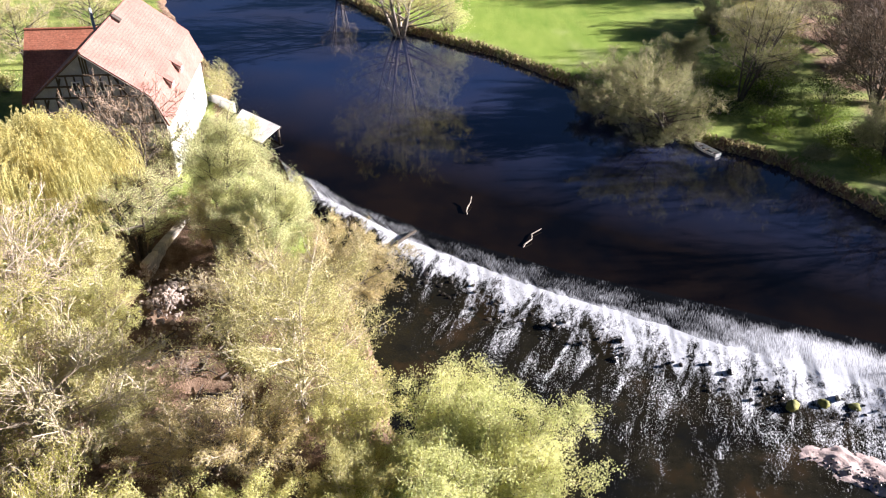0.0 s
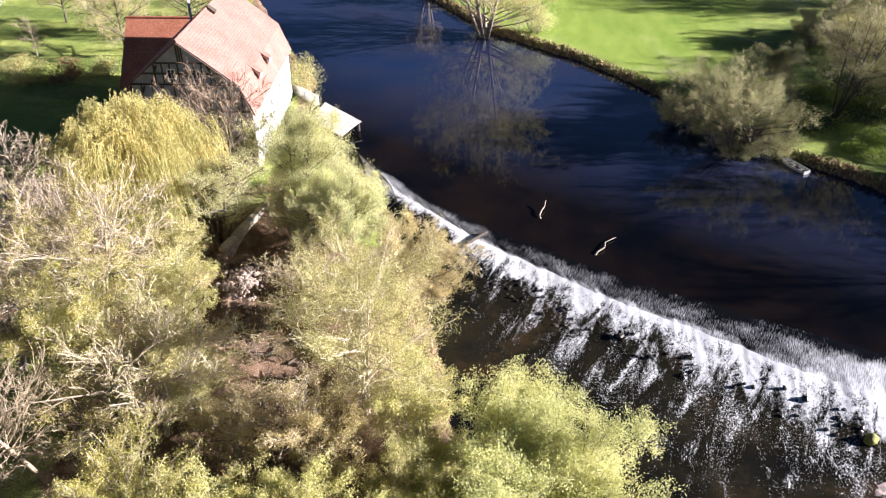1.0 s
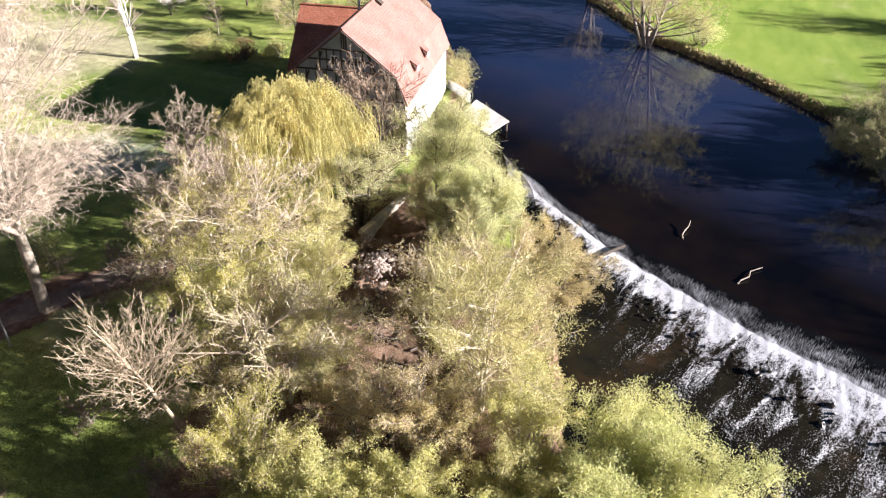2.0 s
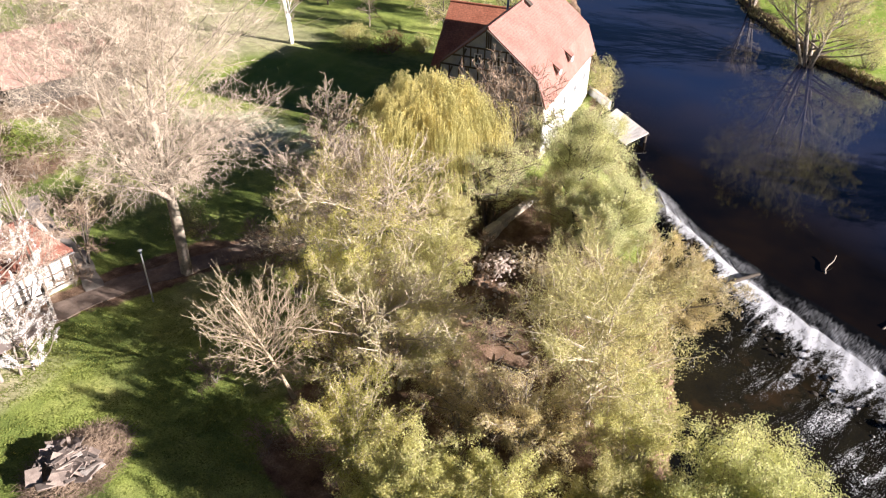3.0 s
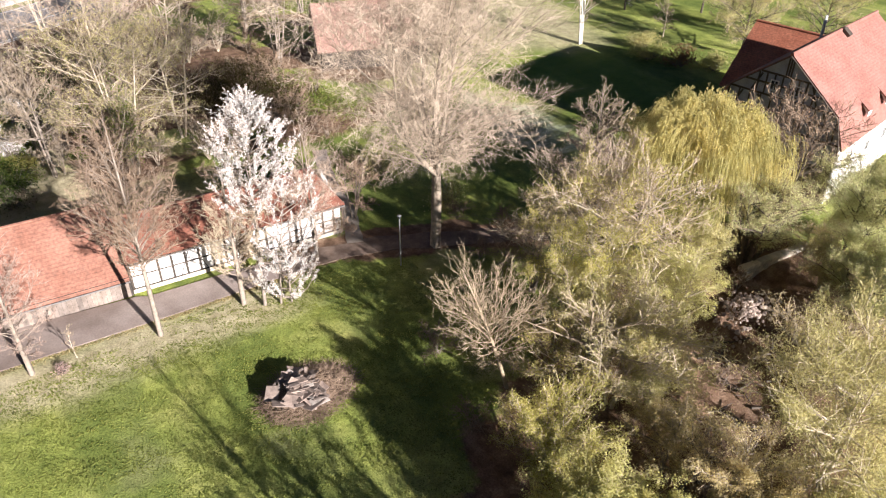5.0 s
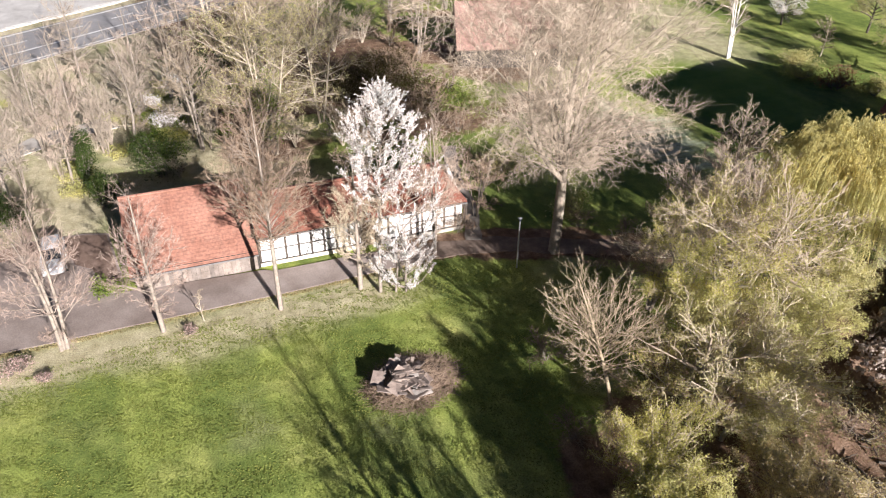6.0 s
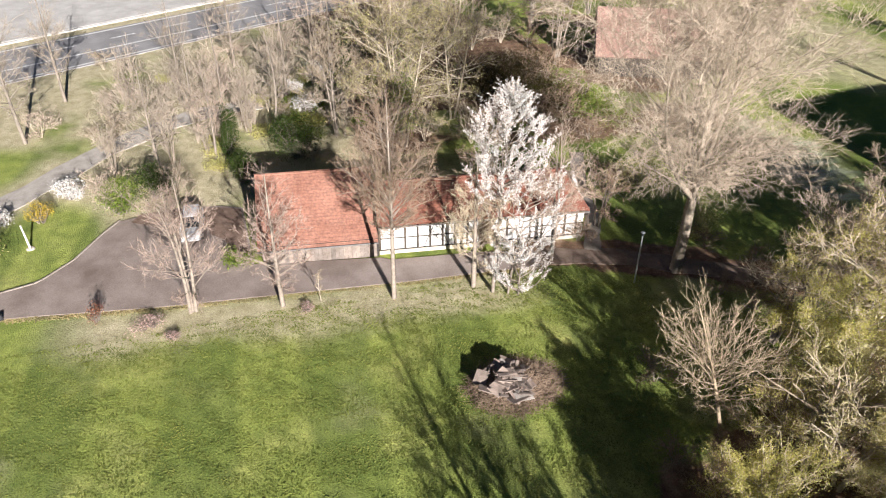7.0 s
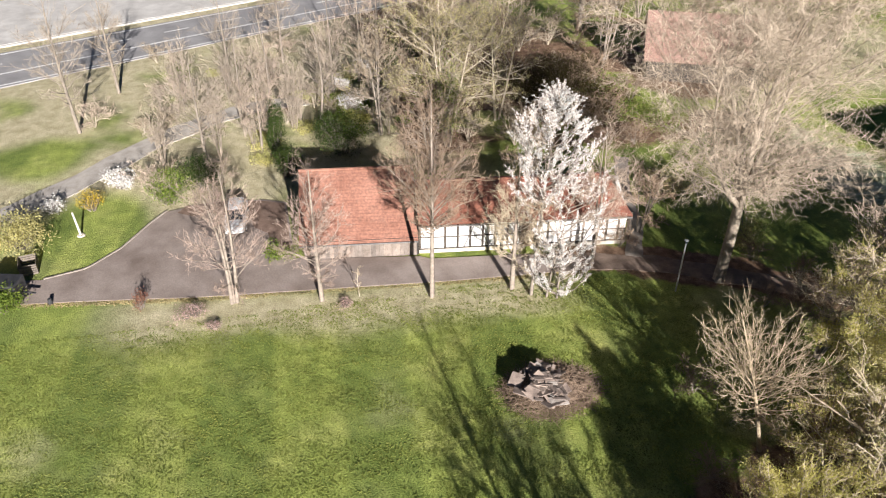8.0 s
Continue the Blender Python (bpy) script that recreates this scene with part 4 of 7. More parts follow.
def blossom_tree(name, x, y, label, seed, height, clear, profile, limbs, lean=(0.0, 0.0), thick=0.15, gap=0.0):
    """A cherry whose steep limbs and side shoots are covered in blossom; profile gives the reach at the foot, middle and tip of the crown."""
    rng = np.random.RandomState(seed)
    top = thing(name, pose(x, y, on_ground(x, y) - 0.08), label, "tree")
    lean = np.array([*lean, 0.0])
    axis_at = lambda z: np.array([0.0, 0.0, z]) + lean * (z / height) ** 1.3
    wood = []
    for i in range(10):
        za, zb = height * 0.97 * i / 10, height * 0.97 * (i + 1) / 10
        wood.append((*axis_at(za), *axis_at(zb), thick * (1 - 0.09 * i), thick * (1 - 0.09 * (i + 1))))
    shoots = []
    for i in range(limbs):
        f = (i + rng.uniform(0, 1)) / limbs
        z = clear + (height - clear) * f
        reach = np.interp(f, (0.0, 0.35, 0.55, 1.0), profile) * rng.uniform(0.75, 1.12)
        a = i * 2.4 + rng.uniform(-0.4, 0.4)
        rise = reach * rng.uniform(0.6, 1.2)
        p1 = axis_at(z) + (math.cos(a) * reach, math.sin(a) * reach, rise * 0.45)
        p0 = axis_at(max(0.4, z - rise * 0.6))
        pm = (p0 + p1) / 2 + (math.cos(a) * 0.15 * reach, math.sin(a) * 0.15 * reach, -0.08 * reach)
        wood += [(*p0, *pm, 0.05, 0.03), (*pm, *p1, 0.03, 0.012)]
        shoots += [(pm, p1, 0.85)]
        for u in rng.uniform(0.25, 1.0, 9):
            q = pm + (p1 - pm) * u if u > 0.4 else p0 + (pm - p0) * (u + 0.5)
            d = (p1 - p0) / (np.linalg.norm(p1 - p0) + 1e-6) * 0.6 + rng.normal(size=3) * 0.45 + (0, 0, 0.55)
            shoots.append((q, q + d / np.linalg.norm(d) * rng.uniform(0.4, 1.15), 1.0))
    for i in range(26):
        q = axis_at(height * rng.uniform(0.86, 0.98))
        d = rng.normal(size=3) * 0.5 + (0, 0, 1.0)
        shoots.append((q, q + d / np.linalg.norm(d) * rng.uniform(0.5, 1.1), 1.0))
    buds, twigs = [], []
    for p, q, w in shoots:
        twigs.append((*p, *q, 0.014, 0.007))
        if gap and rng.rand() < gap:
            continue
        n = int(np.linalg.norm(q - p) * 44 * w)
        u = rng.uniform(0.05, 1.03, (n, 1))
        buds.append(p + (q - p) * u + rng.normal(size=(n, 3)) * (0.075 - 0.04 * u))
    v, f = tubes(wood, 6)
    piece("trunk", soft_mesh("trunk", v, f, BARK_GREY), top)
    v, f = blades(twigs, rng)
    piece("crown", soft_mesh("crown", v, f, TWIG_PINK), top)
    v, f = leaves(np.concatenate(buds), 0.054, rng)
    piece("foliage", soft_mesh("foliage", v, f, BLOSSOM), top)
    return top


blossom_tree("cherry_tree", -40.8, 15.6, "cherry tree in full white blossom beside the drive", 50, 15.2, 8.2, (2.3, 2.9, 2.5, 0.25), 64, lean=(-0.6, 0.9))
blossom_tree("cherry_tree", -40.3, 16.6, "thinner blossoming cherry between taller stems", 52, 9.4, 3.6, (2.2, 3.2, 3.0, 1.4), 26, lean=(-0.4, 1.6), thick=0.1, gap=0.45)
blossom_tree("cherry_tree", -40.0, 17.3, "low blossoming cherry at the foot of the tall one", 51, 4.6, 0.9, (1.7, 2.3, 1.9, 0.8), 26, thick=0.08, gap=0.2)


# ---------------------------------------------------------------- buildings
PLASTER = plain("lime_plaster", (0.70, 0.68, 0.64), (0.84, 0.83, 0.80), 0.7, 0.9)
# gable plaster: the skylit blue-grey of its shaded side is in the colour
PLASTER_GREY = plain("shaded_slate_plaster", (0.25, 0.27, 0.31), (0.45, 0.48, 0.54), 0.9, 0.9)
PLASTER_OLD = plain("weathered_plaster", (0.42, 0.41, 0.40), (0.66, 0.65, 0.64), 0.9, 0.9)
TIMBER = plain("dark_timber", (0.035, 0.028, 0.022), (0.085, 0.068, 0.052), 3, 0.85, vary=0.25)
TIMBER_GREY = plain("grey_timber", (0.10, 0.085, 0.07), (0.20, 0.17, 0.14), 3, 0.85, vary=0.25)
BOARD_DARK = plain("weathered_boards", (0.13, 0.105, 0.085), (0.27, 0.23, 0.20), 2, 0.85, vary=0.3)
BOARD_WHITE = plain("bleached_boards", (0.58, 0.54, 0.50), (0.78, 0.75, 0.71), 2, 0.85, vary=0.15)
BOARD = plain("silvered_boards", (0.24, 0.21, 0.185), (0.44, 0.40, 0.36), 2, 0.85, vary=0.2)
STONE = plain("pale_limestone", (0.42, 0.38, 0.31), (0.66, 0.61, 0.52), 1.5, 0.9, vary=0.25)
STONE_DARK = plain("wet_stone", (0.015, 0.013, 0.011), (0.06, 0.052, 0.042), 2, 0.35, vary=0.3)
ASPHALT = plain("worn_asphalt", (0.18, 0.138, 0.113), (0.36, 0.30, 0.262), 0.28, 0.9, fine=30)
ASPHALT_GREY = plain("grey_asphalt", (0.22, 0.213, 0.212), (0.33, 0.322, 0.318), 0.3, 0.9, fine=30)
CONCRETE = plain("pale_concrete", (0.42, 0.40, 0.37), (0.62, 0.60, 0.56), 0.4, 0.9, fine=20)
MARKING = plain("white_marking", (0.62, 0.62, 0.60), (0.80, 0.80, 0.78), 2, 0.8)
DARK_VOID = plain("dark_boards", (0.02, 0.017, 0.014), (0.05, 0.042, 0.034), 2, 0.8)
ZINC = plain("dull_zinc", (0.10, 0.095, 0.09), (0.19, 0.18, 0.17), 4, 0.7)
STEEL = plain("galvanised_steel", (0.42, 0.43, 0.44), (0.58, 0.59, 0.60), 4, 0.4, 0.8)


def tiled(name, dark, light, moss):
    """Clay tiles: rows up the slope, patches of age and moss."""
    m, nt, b = shader(name)
    c = ramp(nt, noise_node(nt, 0.45, 5), [(0.3, dark), (0.7, light)])
    c = mix(nt, ramp(nt, noise_node(nt, 1.3, 6, 0.7), [(0.55, (0, 0, 0)), (0.8, (0.8, 0.8, 0.8))]), c, moss)
    one = noise_node(nt, 5.0, 1, stretch=(1, 1, 1))
    c = mix(nt, 1.0, c, ramp(nt, one, [(0.3, (0.72, 0.72, 0.72)), (0.7, (1.18, 1.15, 1.12))]), "MULTIPLY")
    tc = nt.nodes.new("ShaderNodeTexCoord")
    w = nt.nodes.new("ShaderNodeTexWave")
    w.bands_direction, w.wave_profile = "Z", "SAW"
    w.inputs["Scale"].default_value, w.inputs["Distortion"].default_value = 1.9, 0.3
    nt.links.new(tc.outputs["Object"], w.inputs["Vector"])
    c = mix(nt, 0.5, c, mix(nt, 1.0, c, ramp(nt, w.outputs["Fac"], [(0.0, (0.6, 0.6, 0.6)), (0.3, (1.08, 1.08, 1.08))]), "MULTIPLY"))
    nt.links.new(c, b.inputs["Base Color"])
    b.inputs["Roughness"].default_value = 0.85
    bump(nt, b, w.outputs["Fac"], 0.5, 0.05)
    return m


ROOF = tiled("clay_tiles", (0.145, 0.05, 0.033), (0.25, 0.10, 0.063), (0.13, 0.09, 0.065))
ROOF_FAR = tiled("rosy_faded_tiles", (0.23, 0.135, 0.105), (0.29, 0.18, 0.145), (0.23, 0.15, 0.115))
ROOF_PALE = tiled("faded_clay_tiles", (0.235, 0.102, 0.078), (0.30, 0.150, 0.122), (0.22, 0.118, 0.09))
ROOF_ORANGE = tiled("orange_clay_tiles", (0.20, 0.088, 0.058), (0.31, 0.155, 0.11), (0.18, 0.11, 0.08))
ROOF_WING = tiled("bright_orange_tiles", (0.36, 0.12, 0.065), (0.52, 0.205, 0.12), (0.30, 0.13, 0.08))


def slab(corners, thick, bm=None):
    """A plate over four or more corners, thickened downwards."""
    bm = bm or bmesh.new()
    c = [Vector(p) for p in corners]
    n = (c[1] - c[0]).cross(c[2] - c[0]).normalized()
    if n.z < 0:
        n = -n
    hi = [bm.verts.new(p) for p in c]
    lo = [bm.verts.new(p - n * thick) for p in c]
    k = len(c)
    bm.faces.new(hi)
    bm.faces.new(lo[::-1])
    for i in range(k):
        bm.faces.new((hi[i], lo[i], lo[(i + 1) % k], hi[(i + 1) % k]))
    bmesh.ops.recalc_face_normals(bm, faces=bm.faces[:])
    return bm


def prism(profile, y0, y1):
    """A solid with a profile in x and z from y0 to y1."""
    return loft([[(x, y0, z) for x, z in profile], [(x, y1, z) for x, z in profile]])


def window(parent, centre, width, height, normal="x", cols=2, rows=2):
    """A wooden window with frame and panes, set in a wall that faces +x or -y."""
    def at(u, v, d):
        return (centre[0] + d, centre[1] + u, centre[2] + v) if normal == "x" else (centre[0] + u, centre[1] - d, centre[2] + v)

    def dims(w, h, d):
        return (d, w, h) if normal == "x" else (w, d, h)

    frame_bm = bmesh.new()
    for s in (-1, 1):
        box(dims(0.09, height, 0.08), at(s * (width / 2 - 0.045), 0, 0.04), bm=frame_bm)
        box(dims(width, 0.09, 0.08), at(0, s * (height / 2 - 0.045), 0.04), bm=frame_bm)
    for i in range(1, cols):
        box(dims(0.06, height, 0.07), at(-width / 2 + width * i / cols, 0, 0.035), bm=frame_bm)
    w = part("window", frame_bm, MARKING, parent, "white wooden window frame")
    for i in range(cols):
        for j in range(rows):
            part("pane", box(dims(width / cols - 0.09, height / rows - 0.05, 0.02), at(-width / 2 + width * (i + 0.5) / cols, -height / 2 + height * (j + 0.5) / rows, 0.015)), GLASS, w)
    return w


GLASS, nt, b = shader("window_glass")
b.inputs["Base Color"].default_value = (0.02, 0.025, 0.03, 1)
b.inputs["Roughness"].default_value = 0.06


# --- the long timbered barn beside the drive
barn = thing("timbered_barn", pose(-47.81, 8.67, 0, 0, 0, -6.83), "long white half-timbered barn with a red clay tile roof", "barn")
BL, BH, BD, BR = 16.4, 2.85, 6.6, 4.55
DOOR0, DOOR1 = 7.95, 9.15
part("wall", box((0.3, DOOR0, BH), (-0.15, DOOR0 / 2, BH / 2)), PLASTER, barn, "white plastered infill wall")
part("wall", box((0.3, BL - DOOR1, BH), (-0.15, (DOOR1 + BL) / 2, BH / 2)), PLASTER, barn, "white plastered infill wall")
part("wall", box((0.3, DOOR1 - DOOR0, 0.25), (-0.15, (DOOR0 + DOOR1) / 2, BH - 0.125)), PLASTER, barn)
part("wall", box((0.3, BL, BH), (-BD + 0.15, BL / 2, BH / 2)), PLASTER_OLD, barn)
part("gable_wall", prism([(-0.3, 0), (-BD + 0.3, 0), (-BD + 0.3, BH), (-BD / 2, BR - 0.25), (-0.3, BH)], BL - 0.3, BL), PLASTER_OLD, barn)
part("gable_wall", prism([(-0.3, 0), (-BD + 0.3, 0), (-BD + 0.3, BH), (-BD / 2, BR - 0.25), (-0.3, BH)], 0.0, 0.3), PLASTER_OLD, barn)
part("plinth", box((0.12, DOOR0, 0.3), (0.06, DOOR0 / 2, 0.15), 0.02), STONE, barn, "low stone plinth")
part("plinth", box((0.12, BL - DOOR1, 0.3), (0.06, (DOOR1 + BL) / 2, 0.15), 0.02), STONE, barn, "low stone plinth")
part("door", box((0.08, DOOR1 - DOOR0, BH - 0.25), (-0.2, (DOOR0 + DOOR1) / 2, (BH - 0.25) / 2), 0.01), plain("brown_door", (0.12, 0.075, 0.045), (0.24, 0.16, 0.10), 2, 0.8), barn, "brown boarded door")
posts = [0.07 + i * 0.985 for i in range(9)] + [DOOR1 + 0.07 + i * 0.942 for i in range(9)]
post_me = bpy.data.meshes.new("post")
bm = box((0.06, 0.17, BH - 0.3), (0.03, 0, 0.3 + (BH - 0.3) / 2), 0.012)
bm.to_mesh(post_me)
bm.free()
post_me.materials.append(TIMBER)
for y in posts:
    piece("post", post_me, barn, pose(0, y, 0))
for y0, y1 in ((0, DOOR0), (DOOR1, BL)):
    for z in (0.38, 1.42, BH - 0.08):
        part("rail", beam((0.026, y0, z), (0.026, y1, z), 0.16, 0.052), TIMBER, barn)
for y, s in ((3.5, 1), (5.5, -1), (13.0, 1), (15.0, -1)):
    part("brace", beam((0.021, y, 0.36), (0.021, y + s * 0.95, BH - 0.1), 0.12, 0.042), TIMBER, barn)
part("roof", slab([(0.28, -0.05, BH - 0.12), (0.28, BL + 0.35, BH - 0.12), (-BD / 2, BL - 0.9, BR), (-BD / 2, -0.05, BR)], 0.14), ROOF, barn, "weathered red clay tile roof slope")
part("roof", slab([(-BD - 0.4, -0.05, BH - 0.12), (-BD - 0.4, BL + 0.35, BH - 0.12), (-BD / 2, BL - 0.9, BR), (-BD / 2, -0.05, BR)], 0.14), ROOF, barn)
part("roof", slab([(0.28, BL + 0.37, BH - 0.21), (-BD - 0.4, BL + 0.37, BH - 0.21), (-BD / 2, BL - 0.88, BR + 0.01)], 0.12), ROOF, barn)
part("ridge", rod((-BD / 2, -0.05, BR - 0.02), (-BD / 2, BL - 0.9, BR - 0.02), 0.13), ROOF, barn)
part("gutter", rod((0.34, -0.05, BH - 0.30), (0.34, BL + 0.35, BH - 0.30), 0.06), ZINC, barn, "dull grey gutter")

# --- the shed with the deeper roof
shed = thing("shed", pose(-47.81, 8.67, 0, 0, 0, -6.83), "boarded shed with a broad orange clay tile roof", "shed")
SL, SH, SD, SR = -8.9, 1.6, 10.0, 5.05
for i in range(27):
    part("board", box((0.04, 0.31, SH - 0.2), (0.25 + 0.008 * (i % 2), SL + 0.2 + i * 0.3205, SH / 2 - 0.1)), BOARD_DARK, shed)
part("wall", box((0.2, -SL - 0.1, SH), (0.12, SL / 2, SH / 2)), DARK_VOID, shed)
part("wall", box((0.2, -SL - 0.1, SH), (-SD + 0.1, SL / 2, SH / 2)), DARK_VOID, shed)
part("gable_wall", prism([(0, 0), (-SD, 0), (-SD, SH), (-SD / 2, SR - 0.3), (0, SH)], SL + 0.05, SL + 0.25), BOARD, shed, "grey boarded gable")
part("gable_wall", prism([(0, 0), (-SD, 0), (-SD, SH), (-SD / 2, SR - 0.3), (0, SH)], -0.28, -0.1), BOARD, shed)
part("roof", slab([(0.4, SL - 0.3, SH - 0.15), (0.4, -0.08, SH - 0.15), (-SD / 2, -0.08, SR), (-SD / 2, SL - 0.3, SR)], 0.14), ROOF_ORANGE, shed, "sunlit orange clay tile roof slope")
part("roof", slab([(-SD - 0.5, SL - 0.3, SH - 0.3), (-SD - 0.5, -0.08, SH - 0.3), (-SD / 2, -0.08, SR), (-SD / 2, SL - 0.3, SR)], 0.14), ROOF_ORANGE, shed)
part("ridge", rod((-SD / 2, SL - 0.3, SR - 0.02), (-SD / 2, -0.08, SR - 0.02), 0.14), ROOF_ORANGE, shed)
part("gutter", rod((0.46, SL - 0.3, SH - 0.25), (0.46, -0.08, SH - 0.25), 0.06), ZINC, shed, "dull grey gutter")

# --- the mill on the river
mill = thing("mill_house", pose(-24.4, 60.7, 0, 0, 0, 6.0), "tall half-timbered mill house with a broad red clay roof", "house")
ML, MW, ME, MK, MR = 17.0, 11.4, 5.5, 8.1, 12.1
KX = 0.75
profile = [(-0.02, -2.0), (-MW + 0.02, -2.0), (-MW + 0.02, ME), (-MW + KX, MK - 0.15), (-MW / 2, MR - 0.2), (-KX, MK - 0.15), (-0.02, ME)]
part("gable_wall", prism(profile, 0.0, 0.35), PLASTER_GREY, mill, "grey plaster gable with its shade put into the colour")
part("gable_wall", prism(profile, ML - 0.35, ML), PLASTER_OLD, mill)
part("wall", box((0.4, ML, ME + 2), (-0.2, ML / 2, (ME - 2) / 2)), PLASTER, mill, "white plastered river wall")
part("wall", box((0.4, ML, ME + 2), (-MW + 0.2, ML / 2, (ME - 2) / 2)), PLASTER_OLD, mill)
for s, x0 in ((1, 0.0), (-1, -MW)):
    part("roof", slab([(x0 + s * 0.35, -0.4, ME - 0.2), (x0 + s * 0.35, ML + 0.4, ME - 0.2), (x0 - s * KX, ML + 0.4, MK), (x0 - s * KX, -0.4, MK)], 0.16), ROOF_PALE, mill, "steep lower clay tile roof slope")
    part("roof", slab([(x0 - s * (KX - 0.1), -0.45, MK - 0.03), (x0 - s * (KX - 0.1), ML + 0.45, MK - 0.03), (-MW / 2, ML + 0.45, MR), (-MW / 2, -0.45, MR)], 0.16), ROOF_PALE, mill, "faded clay tile roof slope")
part("ridge", rod((-MW / 2, -0.45, MR - 0.02), (-MW / 2, ML + 0.45, MR - 0.02), 0.15), ROOF_PALE, mill)
for y in (4.6, 8.6):
    bm = bmesh.new()
    slab([(0.14, y - 0.45, MK - 0.55), (0.14, y + 0.45, MK - 0.55), (-1.1, y + 0.45, MK + 0.34), (-1.1, y - 0.45, MK + 0.34)], 0.1, bm)
    d = part("dormer", bm, ROOF_PALE, mill, "small shed dormer with a dark opening")
    for side in (-0.38, 0.31):
        part("dormer_cheek", prism([(0.06, MK - 1.0), (0.06, MK - 0.6), (-0.6, MK - 0.12), (-0.5, MK - 0.3)], y + side, y + side + 0.07), PLASTER_OLD, d)
    part("shutter", box((0.05, 0.6, 0.52), (0.03, y, MK - 0.86)), MARKING, d, "white wooden shutter")
part("skylight", box((0.9, 0.7, 0.35), (-MW / 2 + 0.45, 9.5, MR - 0.2), 0.03, Matrix.Rotation(radians(38), 4, "Y")), TIMBER, mill, "dark roof hatch near the ridge")
part("chimney_pipe", rod((-MW / 2 - 3.6, 15.0, 8.5), (-MW / 2 - 3.6, 15.0, 11.4), 0.14), MARKING, mill, "thin white chimney pipe")


def half_width(z):
    """Half width of the gable at a height."""
    if z < ME:
        return MW / 2
    return MW / 2 - KX * (z - ME) / (MK - ME) if z < MK else (MW / 2 - KX) * (MR - 0.25 - z) / (MR - 0.25 - MK)


cx = -MW / 2
gable_board = bpy.data.meshes.new("board")
bm = box((0.235, 0.04, 3.3), (0, -0.02, 1.65), 0.006)
bm.to_mesh(gable_board)
bm.free()
gable_board.materials.append(plain("brown_grey_boards", (0.10, 0.083, 0.07), (0.23, 0.195, 0.17), 1.5, 0.9, vary=0.3))
for i in range(24):
    piece("board", gable_board, mill, pose(cx - 0.15 + i * 0.245, -0.035, 0.0 if i % 2 else -0.02))
for z in (0.4, 1.7, 3.0, 5.5, 6.75, 8.05, 9.05, 10.0):
    w = half_width(z) - 0.1
    part("rail", beam((cx - w, -0.035, z), (cx + w, -0.035, z), 0.07, 0.17), TIMBER_GREY if z < 3 else TIMBER, mill)
for z0, z1, n in ((0.5, 2.9, 11), (3.1, 5.4, 12), (5.6, 7.95, 11), (8.15, 9.9, 8), (10.1, 11.6, 3)):
    w = half_width(z1) - 0.12
    for i in range(n):
        x = cx - w + 2 * w * i / (n - 1)
        part("post", beam((x, -0.03, z0), (x, -0.03, z1), 0.14, 0.06, (0, 1, 0)), TIMBER_GREY if z0 < 3 else TIMBER, mill)
for x0, z0, x1, z1 in ((-4.6, 5.6, -3.6, 7.9), (4.6, 5.6, 3.6, 7.9), (-1.2, 5.6, -2.2, 7.9), (1.2, 5.6, 2.2, 7.9), (-2.9, 8.15, -2.2, 9.8), (2.9, 8.15, 2.2, 9.8), (-5.2, 3.1, -4.4, 5.3), (5.2, 3.1, 4.4, 5.3)):
    part("brace", beam((cx + x0, -0.024, z0), (cx + x1, -0.024, z1), 0.17, 0.048, (0, 1, 0)), TIMBER, mill)
for s in (-1, 1):
    part("verge_board", beam((cx + s * (MW / 2 + 0.1), -0.42, ME - 0.25), (cx + s * (MW / 2 - KX + 0.05), -0.42, MK - 0.12), 0.05, 0.24, (0, 1, 0)), TIMBER, mill)
    part("verge_board", beam((cx + s * (MW / 2 - KX + 0.05), -0.45, MK - 0.17), (cx, -0.45, MR - 0.16), 0.05, 0.24, (0, 1, 0)), TIMBER, mill)
for x in (-3.9, -2.6, -1.3, 0.6, 1.9):
    window(mill, (cx + x, -0.0, 4.3), 0.85, 1.15, "y")
for x in (-1.0, 0.9):
    window(mill, (cx + x, -0.0, 9.0), 0.75, 0.95, "y")
for y in (3.0, 7.0, 11.0, 14.5):
    window(mill, (0.0, y, 3.4), 0.95, 1.2, "x")
# wing behind the mill
wing = thing("mill_wing", pose(-24.4, 60.7, 0, 0, 0, 6.0), "lower red-tiled wing behind the mill house", "house")
WZ, WE = 8.2, 4.6
part("wall", box((6.2, 6.4, WE + 1), (-MW - 3.15, 19.2, (WE - 1) / 2)), PLASTER_OLD, wing)
part("roof", slab([(-MW - 6.5, 13.4, 2.2), (-MW + 3.0, 13.4, 2.2), (-MW + 3.0, 19.2, WZ), (-MW - 6.5, 19.2, WZ)], 0.15), ROOF_WING, wing, "orange red tile slope")
part("roof", slab([(-MW - 6.5, 22.8, WE - 0.2), (-MW + 3.0, 22.8, WE - 0.2), (-MW + 3.0, 19.2, WZ), (-MW - 6.5, 19.2, WZ)], 0.15), ROOF_WING, wing)
part("gable_wall", loft([[(-MW - 6.2, 16.0, WE - 0.1), (-MW - 6.2, 22.4, WE - 0.1), (-MW - 6.2, 19.2, WZ - 0.2)], [(-MW - 5.9, 16.0, WE - 0.1), (-MW - 5.9, 22.4, WE - 0.1), (-MW - 5.9, 19.2, WZ - 0.2)]]), PLASTER_OLD, wing)
part("ridge", rod((-MW - 6.5, 19.2, WZ - 0.02), (-MW + 3.0, 19.2, WZ - 0.02), 0.14), ROOF_WING, wing)

